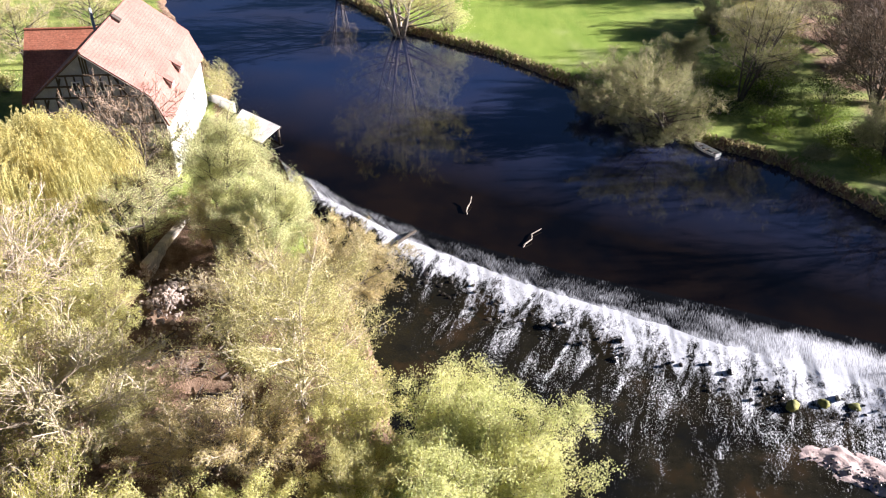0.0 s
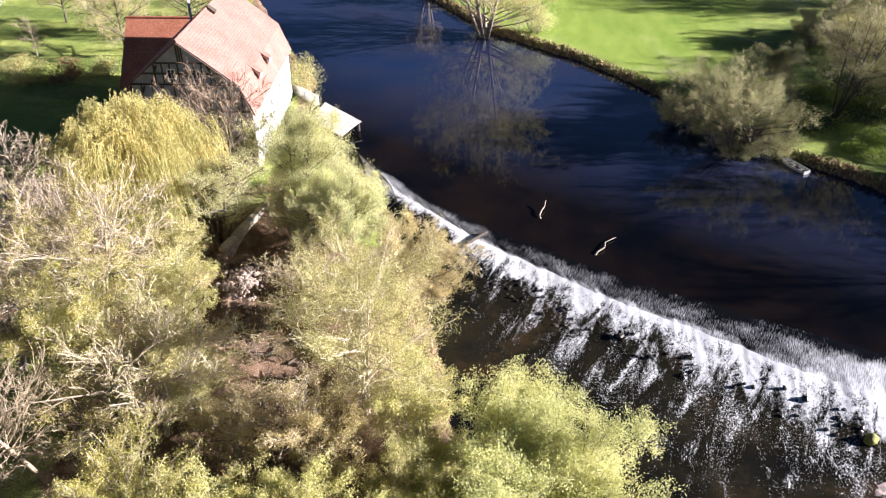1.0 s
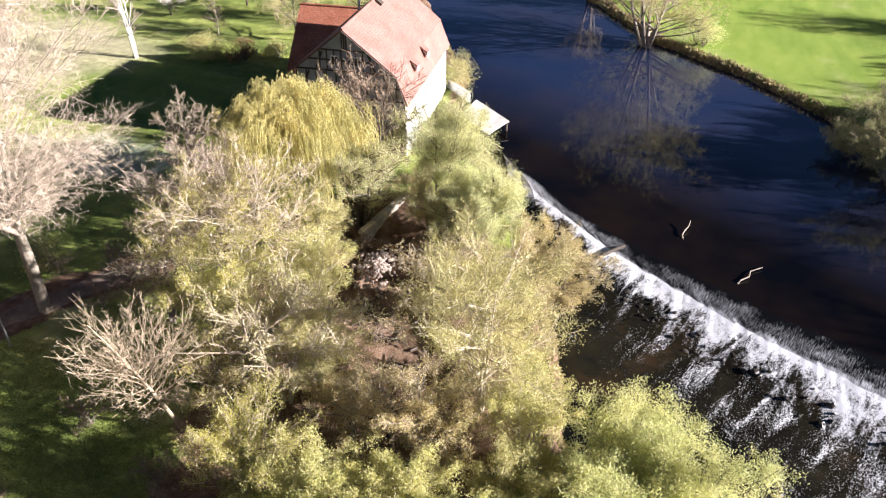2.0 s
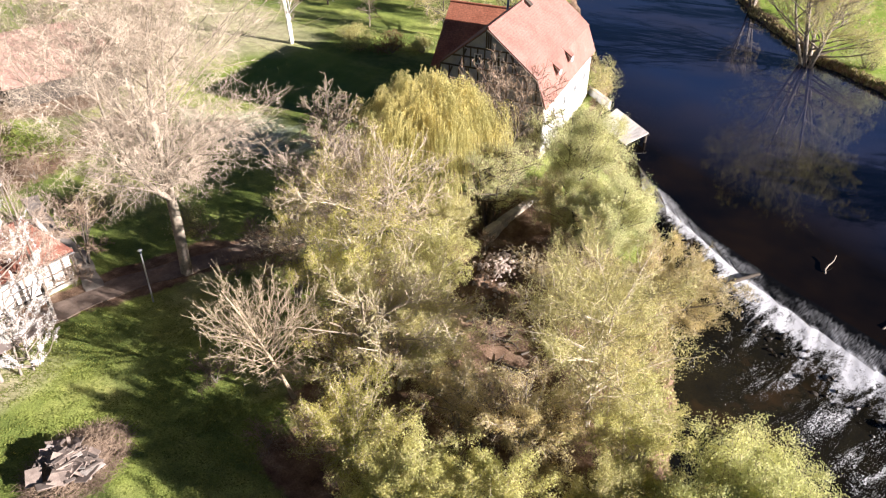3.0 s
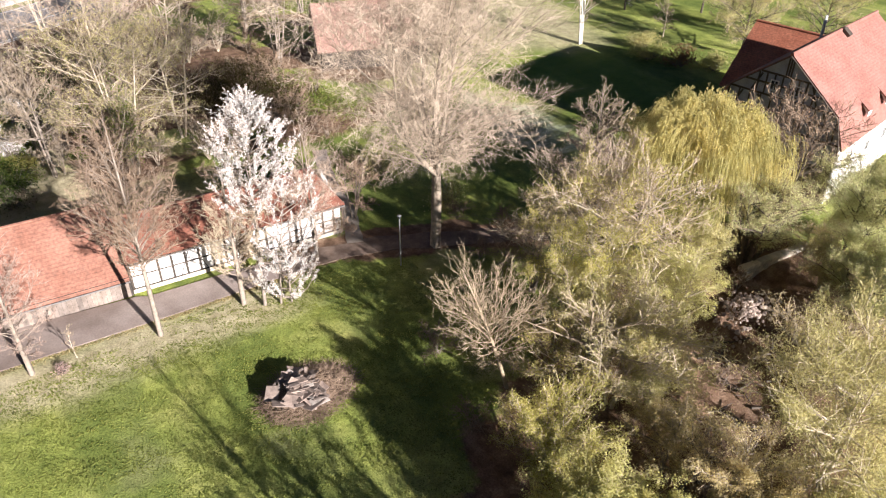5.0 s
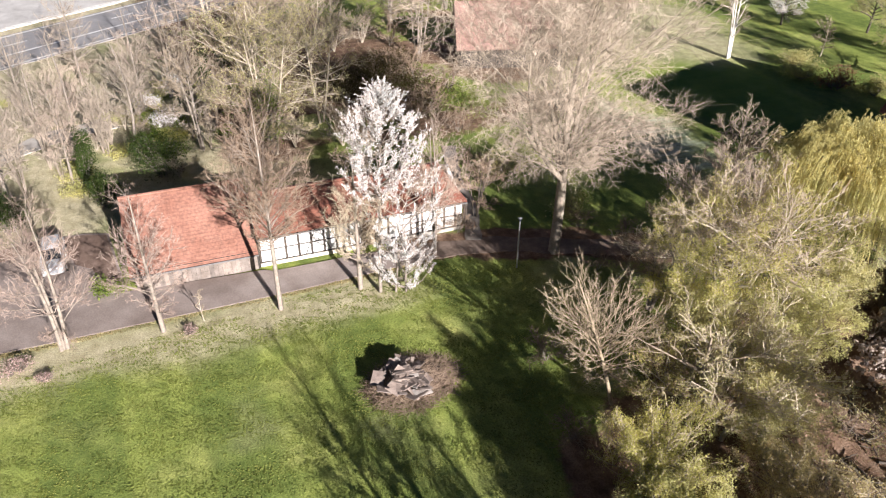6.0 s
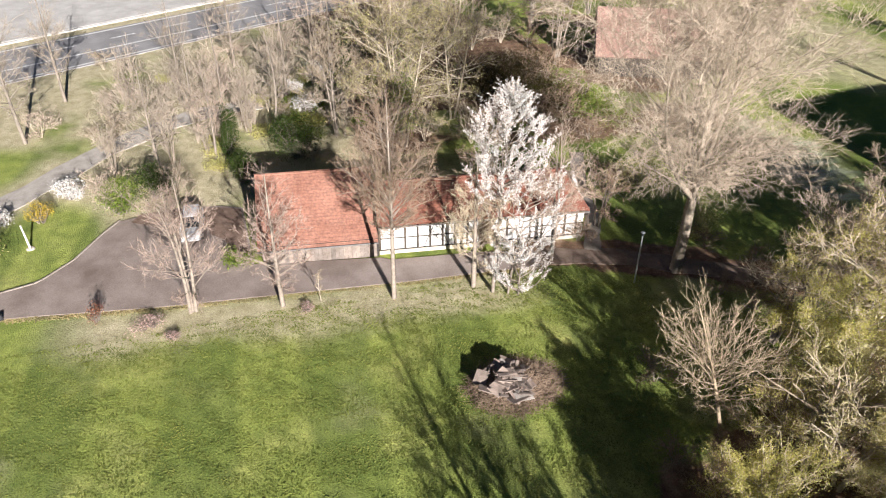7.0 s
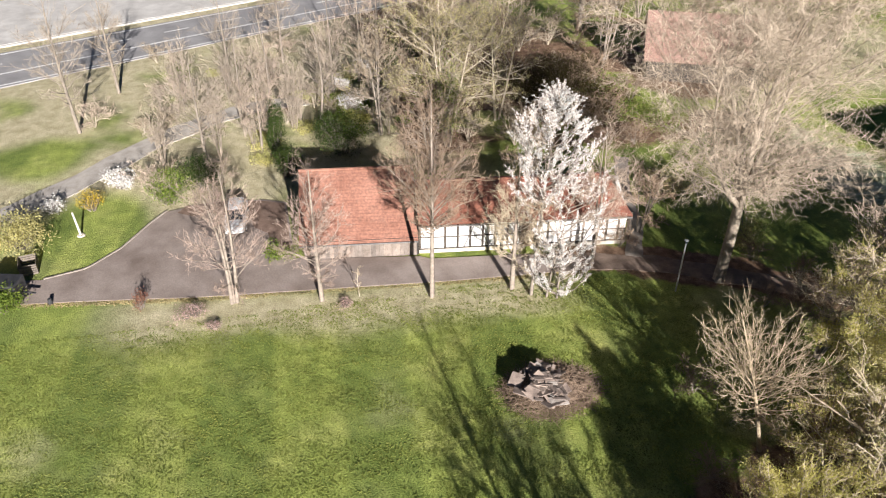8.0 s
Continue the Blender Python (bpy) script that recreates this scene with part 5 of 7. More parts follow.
# --- sluice platform beside the mill
deck = thing("sluice_platform", pose(0, 0, 0), "sunlit pale plank platform of the mill sluice", "platform")
a, b2, c2, d2 = Vector((-21.9, 75.6, 0.35)), Vector((-16.9, 71.2, 0.35)), Vector((-18.4, 68.6, -0.25)), Vector((-22.6, 72.0, -0.25))
for i in range(12):
    f0, f1 = i / 12 + 0.004, (i + 1) / 12 - 0.004
    part("plank", slab([a.lerp(b2, f0), a.lerp(b2, f1), d2.lerp(c2, f1), d2.lerp(c2, f0)], 0.06), BOARD_WHITE, deck)
for p in (a, b2, c2, d2):
    q = p.lerp((a + b2 + c2 + d2) / 4, 0.1)
    part("pile", rod((q.x, q.y, -3.2), (q.x, q.y, q.z - 0.08), 0.14), TIMBER, deck)
part("beam", beam(a - Vector((0, 0, 0.16)), b2 - Vector((0, 0, 0.16)), 0.16, 0.18), TIMBER, deck)
part("beam", beam(d2 - Vector((0, 0, 0.16)), c2 - Vector((0, 0, 0.16)), 0.16, 0.18), TIMBER, deck)

parapet = thing("parapet_wall", pose(0, 0, 0), "low whitewashed wall between mill and sluice", "wall")
for k, (p, q) in enumerate((((-26.4, 78.9), (-24.6, 77.4)), ((-24.5, 77.3), (-22.8, 75.9)))):
    part("wall", beam((*p, 0.3), (*q, 0.3), 0.32, 1.0), PLASTER_OLD, parapet)
    part("coping", beam((*p, 0.85 + 0.004 * k), (*q, 0.85 + 0.004 * k), 0.42, 0.1), STONE, parapet)

# --- house far behind the large tree
far_house = thing("far_house", pose(-79.8, 49.6, 0, 0, 0, -22), "distant house with a faded red roof behind trees", "house")
part("wall", box((8, 13, 3.0), (0, 0, 1.5)), TIMBER, far_house, "brown boarded wall")
part("roof", slab([(4.5, -7, 2.5), (4.5, 7, 2.5), (0, 7, 7.2), (0, -7, 7.2)], 0.15), ROOF_FAR, far_house, "faded rosy tile slope")
part("roof", slab([(-4.5, -7, 2.5), (-4.5, 7, 2.5), (0, 7, 7.2), (0, -7, 7.2)], 0.15), ROOF_FAR, far_house)
for y in (-6.5, 6.3):
    part("gable_wall", prism([(-4, 3.0), (4, 3.0), (0, 6.9)], y, y + 0.2), PLASTER_OLD, far_house)


# ---------------------------------------------------------------- roads and paths
def strip(name, pts, z, material, label, kind="structure", category="road", depth=0.5):
    """A paved area over its outline, with a visible edge."""
    bm = bmesh.new()
    hi = [bm.verts.new((x, y, z)) for x, y in pts]
    lo = [bm.verts.new((x, y, z - depth)) for x, y in pts]
    n = len(pts)
    top_face = bm.faces.new(hi)
    for i in range(n):
        bm.faces.new((lo[i], lo[(i + 1) % n], hi[(i + 1) % n], hi[i]))
    bmesh.ops.recalc_face_normals(bm, faces=bm.faces[:])
    if top_face.normal.z < 0:
        bmesh.ops.reverse_faces(bm, faces=bm.faces[:])
    bmesh.ops.triangulate(bm, faces=[top_face])
    me = bpy.data.meshes.new(name)
    bm.to_mesh(me)
    bm.free()
    me.materials.append(material)
    return tagged(new(name, me), label, category, kind=kind)


def ribbon(pts, width, n=24):
    p = along(pts, n)
    d = np.gradient(p, axis=0)
    d /= np.linalg.norm(d, axis=1, keepdims=True)
    s = np.stack([-d[:, 1], d[:, 0]], 1) * width / 2
    jitter = 1 + 0.10 * np.sin(np.arange(n) * 1.7)[:, None]
    return [tuple(q) for q in p + s * jitter] + [tuple(q) for q in (p - s * jitter)[::-1]]


strip("road", [(-42.9, 20.5), (-43.6, 10), (-44.6, 0), (-45.4, -8), (-46.6, -16), (-47.6, -24), (-48.6, -40), (-52.0, -40), (-51.0, -26), (-49.9, -19.5),
               (-50.6, -16.5), (-53.0, -14.4), (-56.4, -12.6), (-58.2, -11.4), (-59.2, -7), (-58.6, -3), (-57.8, -1.2), (-48.9, -0.9), (-48.5, 1.0), (-47.2, 8.6), (-46.7, 9.4), (-45.9, 16), (-45.1, 20.5)],
      0.10, ASPHALT, "worn brownish asphalt drive and yard beside the barn")
strip("yard_earth", [(-58.9, -9.6), (-59.0, -6.5), (-58.4, -3.2), (-57.6, -1.4), (-54, -1.25), (-50.3, -1.15), (-51.2, -2.6), (-53.0, -2.9), (-54.2, -4.0), (-55.6, -4.2), (-56.4, -6.2), (-57.2, -7.4), (-57.0, -9.0), (-57.8, -10.3)],
      0.106, plain("leafy_earth", (0.12, 0.075, 0.052), (0.27, 0.185, 0.14), 1.2, 0.95), "brown earth and dead leaves at the back of the yard", depth=0.02, category="ground")
strip("path", ribbon([(-44.2, 20.6), (-42.5, 26.5), (-38.5, 33.5), (-35, 39.5), (-32, 46)], 2.1), 0.045, plain("earth_path", (0.12, 0.085, 0.062), (0.27, 0.20, 0.155), 0.8, 0.95), "bare earth path under the trees")
strip("path_2", ribbon([(-43.8, 25.0), (-48.5, 27.2), (-54, 28.5), (-60, 31)], 1.3), 0.06, plain("grey_path", (0.2, 0.17, 0.14), (0.34, 0.30, 0.26), 1, 0.95), "pale path leading behind the barn")
strip("path_3", ribbon([(-52, -34), (-61.2, -23.6), (-64.8, -19.9), (-72.6, -13.6), (-76.8, -8.6), (-79.6, -3.9), (-80.5, 2)], 2.9), 0.09, plain("pale_gravel", (0.32, 0.29, 0.25), (0.50, 0.46, 0.41), 0.8, 0.95), "pale gravel footpath through the verge")
U, V = np.array([-0.43, 0.903]), np.array([-0.903, -0.43])
C0 = np.array([-98.0, -33.0])


def lane(a, b, along0=-60.0, along1=130.0):
    return [tuple(C0 + U * s + V * t) for s, t in ((along0, a), (along1, a), (along1, b), (along0, b))]


strip("road_2", lane(-6.5, 6.2), 0.12, ASPHALT_GREY, "grey main road with white lane markings")
strip("road_3", lane(9.5, 32), 0.14, CONCRETE, "pale paved ground beyond the main road")
for t in (-5.9, 5.6, -1.9):
    strip("lane_line", lane(t - 0.17, t + 0.17), 0.126, MARKING, "continuous white edge line on asphalt", category="marking", depth=0.004)
for k in range(16):
    strip("lane_dash", lane(1.7, 1.95, -36 + k * 8, -32.5 + k * 8), 0.126, MARKING, "white lane dash on asphalt", category="marking", depth=0.004)
strip("road_edge", lane(8.6, 9.1), 0.2, CONCRETE, "pale kerb of the verge", category="kerb")
KERB = plain("pale_kerb", (0.26, 0.22, 0.18), (0.40, 0.35, 0.29), 2, 0.9)
kerb = thing("yard_kerb", pose(0, 0, 0), "pale kerb stones round the yard", "kerb", kind="structure")
kp = along([(-50.0, -19.3), (-50.8, -16.4), (-53.2, -14.2), (-56.6, -12.4), (-58.4, -11.2)], 19)
for p, q in zip(kp, kp[1:]):
    part("kerb_stone", beam((*p, 0.09), (*(p + (q - p) * 0.96), 0.09), 0.15, 0.12), KERB, kerb)


# ---------------------------------------------------------------- vegetation round about
def bare(name, x, y, h, label, seed, radius=None, group="", bark=BARK_PALE, twig=TWIG_MID, **kw):
    form = dict(height=h, radius=radius or h * 0.3, clear=h * 0.25, limbs=16, boughs=7, twigs=6, thick=0.05 + h * 0.012, spread=0.45, fine=0.014)
    form.update(kw)
    return tree(name, x, y, label, bark, twig, group=group, seed=seed, **form)


# verge between drive and main road
SLIM = dict(bark=BARK_GREY, twig=TWIG_AVENUE, slim=0.5, limbs=26, boughs=8, twigs=7, fine=0.009, lift=1.6)
bare("roadside_tree", -76.5, -21.3, 13.5, "bare tree on the grassy verge", 60, 3.2, **SLIM)
bare("roadside_tree", -86.7, -18.8, 12.0, "slender bare tree on the verge", 61, 2.4, **SLIM)
bare("roadside_tree", -66.2, -8.2, 10.2, "bare young tree beside the footpath", 62, 3.0, **SLIM)
bare("roadside_tree", -93.2, -0.1, 12.0, "slender bare tree near the main road", 63, 2.6, **SLIM)
for k, (x, y, h) in enumerate(((-68.2, -3.1, 8.8), (-73.5, -4.6, 9.5), (-77.0, -2.2, 11.0), (-74.0, 3.0, 10.5), (-80.5, 5.0, 11.5), (-87.0, -6.5, 10.0), (-85.0, 8.5, 12.0), (-91.5, 11.5, 12.0))):
    bare("verge_tree", x, y, h, "tall thin bare tree in the verge thicket", 70 + k, 2.7, "thin trees on the verge", twig=TWIG_AVENUE if k % 2 else TWIG_PINK, bark=BARK_GREY, slim=0.4, fine=0.008, limbs=22, boughs=7, twigs=6, lift=1.9, clear=h * 0.3)
tree("ivy_tree", -65.6, 14.9, "bare tree with green ivy climbing over it", BARK_PALE, TWIG_MID, LEAF_OLIVE, seed=80, height=15.0, radius=5.6, clear=2.5, stems=3, limbs=30, boughs=9, twigs=8, per_twig=2)
shrub("ivy", -65.6, 14.9, "green ivy round a bare tree", 81, 9.0, 1.6, LEAF_GREEN, count=3000, category="climber")
tree("ivy_tree", -71.0, 21.5, "tan twiggy tree behind the barn", BARK_PALE, TWIG_MID, LEAF_OLIVE, seed=82, height=13.0, radius=5.0, clear=2.5, stems=3, limbs=26, boughs=8, twigs=8, per_twig=1)
bare("garden_tree", -83.5, 38.6, 11.0, "bare spreading garden tree", 83, 4.6, stems=5, limbs=30, form="vase", bark=BARK_GREY)
bare("garden_tree", -71.5, 52.0, 8.5, "bare twiggy tree beside the far house", 91, 3.4, stems=3, limbs=20)
bare("garden_tree", -97.0, 30.0, 12.0, "bare spreading tree far behind the barn", 84, 5.0, stems=3, limbs=24)
bare("garden_tree", -100.0, 17.0, 12.0, "bare spreading tree near the road", 85, 5.0, stems=3, limbs=24, twig=TWIG_PINK)
bare("garden_tree", -92.0, 22.0, 11.0, "bare twiggy tree far behind the barn", 86, 4.6, stems=3, limbs=24)
bare("garden_tree", -66.8, 75.0, 13.0, "pale birch-like bare tree with three stems", 87, 2.6, stems=3, form="column", bark=plain("white_bark", (0.5, 0.46, 0.4), (0.72, 0.68, 0.6), 2, 0.8))
bare("garden_tree", -61.0, 12.4, 7.0, "brown twiggy tree behind the barn roof", 88, 3.4, stems=3, limbs=22, twig=TWIG_BROWN, bark=BARK_GREY)
bare("garden_tree", -55.0, 20.0, 7.4, "brown twiggy tree behind the barn", 89, 2.8, stems=3, limbs=20, twig=TWIG_BROWN, bark=BARK_GREY)
bare("garden_tree", -46.9, 26.8, 5.6, "brown twiggy bush tree at the barn end", 90, 2.4, stems=5, limbs=24, twig=TWIG_BROWN, bark=BARK_DARK)

for k, (x, y, h, r) in enumerate(((-70.0, 9.0, 11.0, 3.6), (-76.0, 15.0, 12.0, 4.2), (-82.0, 19.0, 12.0, 4.2), (-96.0, 40.0, 11.0, 4.6), (-104.0, 26.0, 12.0, 4.6), (-102.0, 52.0, 11.0, 4.6))):
    bare("wood_tree", x, y, h, "tangled bare tree in the wood behind the barn", 190 + k, r, "trees behind the barn", stems=3, limbs=24, boughs=7, twigs=8, twig=(TWIG_MID, TWIG_BROWN, TWIG_PINK)[k % 3], bark=BARK_GREY)

# undergrowth: one twiggy thicket, repeated
proto = bare("thicket", -72.0, -13.0, 3.6, "tan leafless undergrowth on the verge", 95, 2.4, "undergrowth", stems=6, limbs=22, boughs=5, twigs=4, sub=1, clear=0.3, thick=0.05, fine=0.012)
proto2 = bare("thicket", -80.0, -12.0, 3.2, "rosy leafless undergrowth on the verge", 96, 2.6, "undergrowth", twig=TWIG_PINK, stems=6, limbs=22, boughs=5, twigs=4, sub=1, clear=0.3, thick=0.05, fine=0.012)
proto3 = bare("thicket", -29.5, 42.0, 3.0, "brown leafless undergrowth in the wood", 97, 2.2, "undergrowth", twig=TWIG_BROWN, bark=BARK_GREY, stems=6, limbs=20, boughs=5, twigs=5, sub=1, clear=0.3, thick=0.05, fine=0.012)
rng = np.random.RandomState(9)
for k in range(18):
    x, y = rng.uniform(-98, -62), rng.uniform(20, 62)
    if -90 < x < -60 and 24 < y < 42 or abs(x + 80) < 9 and abs(y - 49.6) < 9 or (y > 46 and x > -76):
        continue
    s = rng.uniform(0.8, 1.5)
    copy_thing(proto3 if rng.rand() < 0.6 else proto, pose(x, y, on_ground(x, y) - 0.05, 0, 0, rng.uniform(0, 360)) @ Matrix.Diagonal((s, s, s, 1)))
rng = np.random.RandomState(8)
spots = 0
while spots < 26:
    x, y = rng.uniform(-98, -60), rng.uniform(-26, 34)
    if x > -62 - 0.2 * y and -14 < y < 30 and x > -64:
        continue
    if (-0.903 * (x + 98) - 0.43 * (y + 33)) > -8 or abs((x + 60.5) + 0.95 * (y + 25)) < 3.5 and y < -3:
        continue
    if -70 < x and y < -14:
        continue
    if 22 < y and x > -84:
        continue
    spots += 1
    s = rng.uniform(0.45, 0.95)
    copy_thing(proto if rng.rand() < 0.55 else proto2, pose(x, y, on_ground(x, y) - 0.05, 0, 0, rng.uniform(0, 360)) @ Matrix.Diagonal((s, s, s * rng.uniform(0.8, 1.2), 1)))
clump = bare("sapling_clump", -75.0, 1.0, 6.2, "clump of pale upright saplings on the verge", 98, 1.5, "sapling clumps", bark=TWIG_AVENUE, twig=TWIG_AVENUE, form="column", stems=8, limbs=30, boughs=4, twigs=4, clear=1.0, thick=0.06, fine=0.011, slim=0.6)
green_clump = shrub("ground_ivy", -74.5, 5.0, "low green undergrowth between the saplings", 99, 1.3, 2.0, LEAF_GREEN, count=1500, group="green undergrowth")
lime_clump = shrub("ground_ivy", -69.0, -2.5, "low yellow-green undergrowth on the verge", 100, 1.0, 1.7, LEAF_SPRING, count=1300, group="green undergrowth")
rng = np.random.RandomState(18)
for k in range(44):
    x, y = rng.uniform(-92, -63.5), rng.uniform(-16, 16)
    if (-0.903 * (x + 98) - 0.43 * (y + 33)) > -8 or abs((x + 60.5) + 0.95 * (y + 25)) < 4 or x > -66 and y < -6:
        continue
    s = rng.uniform(0.6, 1.2)
    copy_thing((clump, green_clump, clump, lime_clump)[k % 4], pose(x, y, on_ground(x, y) - 0.05, 0, 0, rng.uniform(0, 360)) @ Matrix.Diagonal((s, s, s * rng.uniform(0.8, 1.1), 1)))
for x, y, s in ((-33.5, 39.5, 0.9), (-31.5, 34.5, 0.8), (-29.2, 22.4, 0.7), (-23.0, 20.0, 0.7), (-22.5, 36.0, 0.9), (-22.5, 33.5, 0.8), (-38.0, 40.5, 0.9), (-75.0, 30.5, 1.3), (-69.0, 33.0, 1.2), (-72.5, 37.5, 1.2), (-79.0, 34.5, 1.4), (-66.0, 30.5, 1.1), (-76.0, 35.0, 1.3), (-70.0, 28.5, 1.2), (-62.5, 33.5, 0.9), (-25.4, 44.2, 0.8), (-23.2, 39.4, 0.7), (-22.2, 45.2, 0.6), (-16.8, 38.6, 0.5), (-37.2, 39.4, 0.7), (-35.4, 35.6, 0.8), (-41.8, 33.8, 0.6), (-33.8, 33.0, 0.8), (-39.0, 36.6, 0.5), (-45.4, 24.4, 0.7), (-36.0, 31.4, 0.6), (-10.5, 21.0, 0.7), (-6.0, 22.5, 0.7), (-16.2, 46.2, 0.8), (-10.6, 40.6, 0.7), (-16.6, 35.6, 0.6), (-13.4, 30.2, 0.6), (-12.4, 33.8, 0.5), (-11.5, 27.6, 0.6)):
    copy_thing(proto3, pose(x, y, on_ground(x, y) - 0.05, 0, 0, x * 77 % 360) @ Matrix.Diagonal((s, s, s * 0.8, 1)))

# shrubs
shrub("garden_shrub", -59.7, -11.1, "dense dark green garden shrub beside the yard", 101, 3.2, 2.3, LEAF_GREEN)
shrub("garden_shrub", -61.5, -8.2, "dark evergreen shrub beside the yard", 102, 3.6, 2.0, LEAF_DARK)
shrub("garden_shrub", -54.7, -21.4, "broad olive shrub beside the drive", 103, 3.4, 3.4, LEAF_OLIVE, count=4200)
shrub("garden_shrub", -46.4, -21.4, "green bush next to a dark trailer", 104, 2.0, 1.7, LEAF_GREEN)
shrub("forsythia", -59.8, -17.4, "bright yellow flowering forsythia", 105, 2.0, 1.4, LEAF_FORSYTHIA, count=1000, size=0.06)
shrub("blossom_bush", -63.4, -15.6, "white flowering bush by the footpath", 106, 2.0, 1.4, BLOSSOM, count=1500)
shrub("blossom_bush", -60.4, -20.6, "white flowering low bush", 107, 1.4, 1.1, BLOSSOM, count=800)
shrub("evergreen_bush", -66.3, 4.6, "dark green spiky evergreen bush behind the shed", 108, 4.8, 3.0, LEAF_DARK, count=4200)
shrub("evergreen_bush", -62.5, -1.0, "dark evergreen bush at the shed corner", 109, 3.6, 1.6, LEAF_DARK)
shrub("blossom_bush", -76.0, 6.8, "white blossoming bush in the thicket", 110, 2.6, 1.8, BLOSSOM, count=1200)
for k, (x, y, h, r, leaf) in enumerate(((-77.3, 8.4, 1.0, 2.6, LEAF_GREEN), (-82.5, 10.8, 1.2, 2.8, LEAF_GREEN), (-73.4, 6.6, 0.9, 2.2, LEAF_MOSS), (-79.0, 4.6, 0.8, 2.2, LEAF_MOSS))):
    shrub("ground_ivy", x, y, "bright green undergrowth behind the shed", 220 + k, h, r, leaf, count=2600, group="green undergrowth")
# first bush: dark leaves put where a tree shadow falls on green ground
for k, (x, y, h, r) in enumerate(((-79.2, 11.6, 8.0, 1.3), (-84.5, 14.4, 9.0, 1.4), (-70.2, -1.4, 5.0, 0.8), (-66.6, -1.8, 4.6, 0.7))):
    shrub("ivy_and_shadow_bush", x, y, "tall dark growth for ivy and a tree shadow in the thicket", 224 + k, h, r, LEAF_DARK, count=3200, group="ivy in the thicket", category="climber")
shrub("blossom_bush", -81.5, 5.8, "white flowering bush in the thicket", 228, 2.2, 1.6, BLOSSOM, count=1100)
shrub("blossom_bush", -86.2, 9.0, "pale flowering bush near the footpath", 229, 2.4, 1.7, BLOSSOM, count=1100)
# the LEAF_SHADE thickets darken this spot by leaf colour
shrub("hedge", -72.5, 29.8, "broad olive-brown hedge thicket, leaves darkened for shade", 111, 4.6, 5.2, LEAF_SHADE, TWIG_BROWN, count=6000)
shrub("hedge", -66.5, 36.5, "broad olive hedge on the garden slope", 112, 3.4, 4.2, LEAF_GREEN, TWIG_BROWN, count=4200)
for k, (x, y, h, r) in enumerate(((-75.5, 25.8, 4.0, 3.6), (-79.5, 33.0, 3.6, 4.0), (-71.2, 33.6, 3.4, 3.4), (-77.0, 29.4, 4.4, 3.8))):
    shrub("hedge", x, y, "brown olive thicket behind the barn, leaves darkened for shade", 116 + k, h, r, LEAF_SHADE, TWIG_BROWN, count=4200, group="shaded thicket")
shrub("hedge", -53.2, 33.0, "low green shrub under the large tree", 113, 1.8, 2.8, LEAF_OLIVE, count=2600)
shrub("hedge", -44.0, 34.5, "low olive shrub beside the trunk", 114, 1.4, 2.2, LEAF_OLIVE, count=1800)
for k, (x, y, h, r, leaf, word) in enumerate(((-57.5, 77.5, 2.2, 2.6, LEAF_OLIVE, "olive"), (-53.5, 78.5, 2.4, 2.6, LEAF_RED, "reddish"), (-49.8, 81.0, 2.2, 2.4, LEAF_OLIVE, "olive"), (-61.0, 80.5, 2.2, 2.6, LEAF_OLIVE, "olive"))):
    shrub("garden_hedge", x, y, word + " budding hedge along the garden edge", 120 + k, h, r, leaf, count=2600, group="garden hedge")
tree("orchard_tree", -51.0, 88.0, "olive leafing orchard tree behind the hedge", BARK_DARK, TWIG_TAN, LEAF_OLIVE, seed=130, height=7.5, radius=4.6, clear=2.0, limbs=22, boughs=8, twigs=7, per_twig=4)
tree("orchard_tree", -58.0, 95.0, "pale green leafing orchard tree", BARK_DARK, TWIG_TAN, LEAF_LIME, seed=131, height=7.0, radius=4.2, clear=2.0, limbs=20, boughs=7, twigs=7, per_twig=4)
tree("orchard_tree", -66.0, 100.0, "budding orchard tree in the far garden", BARK_DARK, TWIG_TAN, LEAF_OLIVE, seed=132, height=7.0, radius=4.2, clear=2.0, limbs=20, boughs=7, twigs=7, per_twig=4)
tree("orchard_tree", -74.0, 92.0, "white flowering orchard tree in the far garden", BARK_DARK, TWIG_TAN, BLOSSOM, seed=133, height=6.0, radius=3.4, clear=1.5, limbs=20, boughs=7, twigs=6, per_twig=4)
bare("orchard_tree", -62.0, 86.0, 4.6, "small bare fruit tree on the lawn", 134, 1.8)
shrub("mill_bush", -25.6, 79.6, "olive bush at the corner of the mill by the river", 135, 4.2, 2.4, LEAF_OLIVE, TWIG_TAN, count=3200)
tree("orchard_tree", -46.0, 98.0, "olive leafing tree behind the mill", BARK_DARK, TWIG_TAN, LEAF_OLIVE, seed=136, height=8.0, radius=4.6, clear=1.5, limbs=22, boughs=8, twigs=7, per_twig=4)

# the far bank
tree("bank_willow", 24.6, 70.6, "grey-green willow leaning over a moored boat", BARK_DARK, TWIG_TAN, LEAF_GREYGREEN, seed=140, height=8.6, radius=5.4, clear=1.6, lean=(-5.4, 3.4), stems=4, limbs=44, boughs=8, twigs=7, per_twig=8, leaf_size=0.055, thick=0.3)
tree("bank_willow", 19.6, 78.2, "low grey-green willow hanging over the water", BARK_DARK, TWIG_TAN, LEAF_GREYGREEN, seed=141, height=4.0, radius=3.6, clear=0.6, lean=(-2.4, -1.2), stems=5, limbs=28, boughs=7, twigs=6, per_twig=5)
tree("bank_willow", 22.6, 72.8, "twiggy willow bush at the waterline", BARK_DARK, TWIG_MID, LEAF_GREYGREEN, seed=173, height=2.8, radius=2.6, clear=0.3, lean=(-1.6, -1.4), stems=5, limbs=24, boughs=7, twigs=6, per_twig=2)
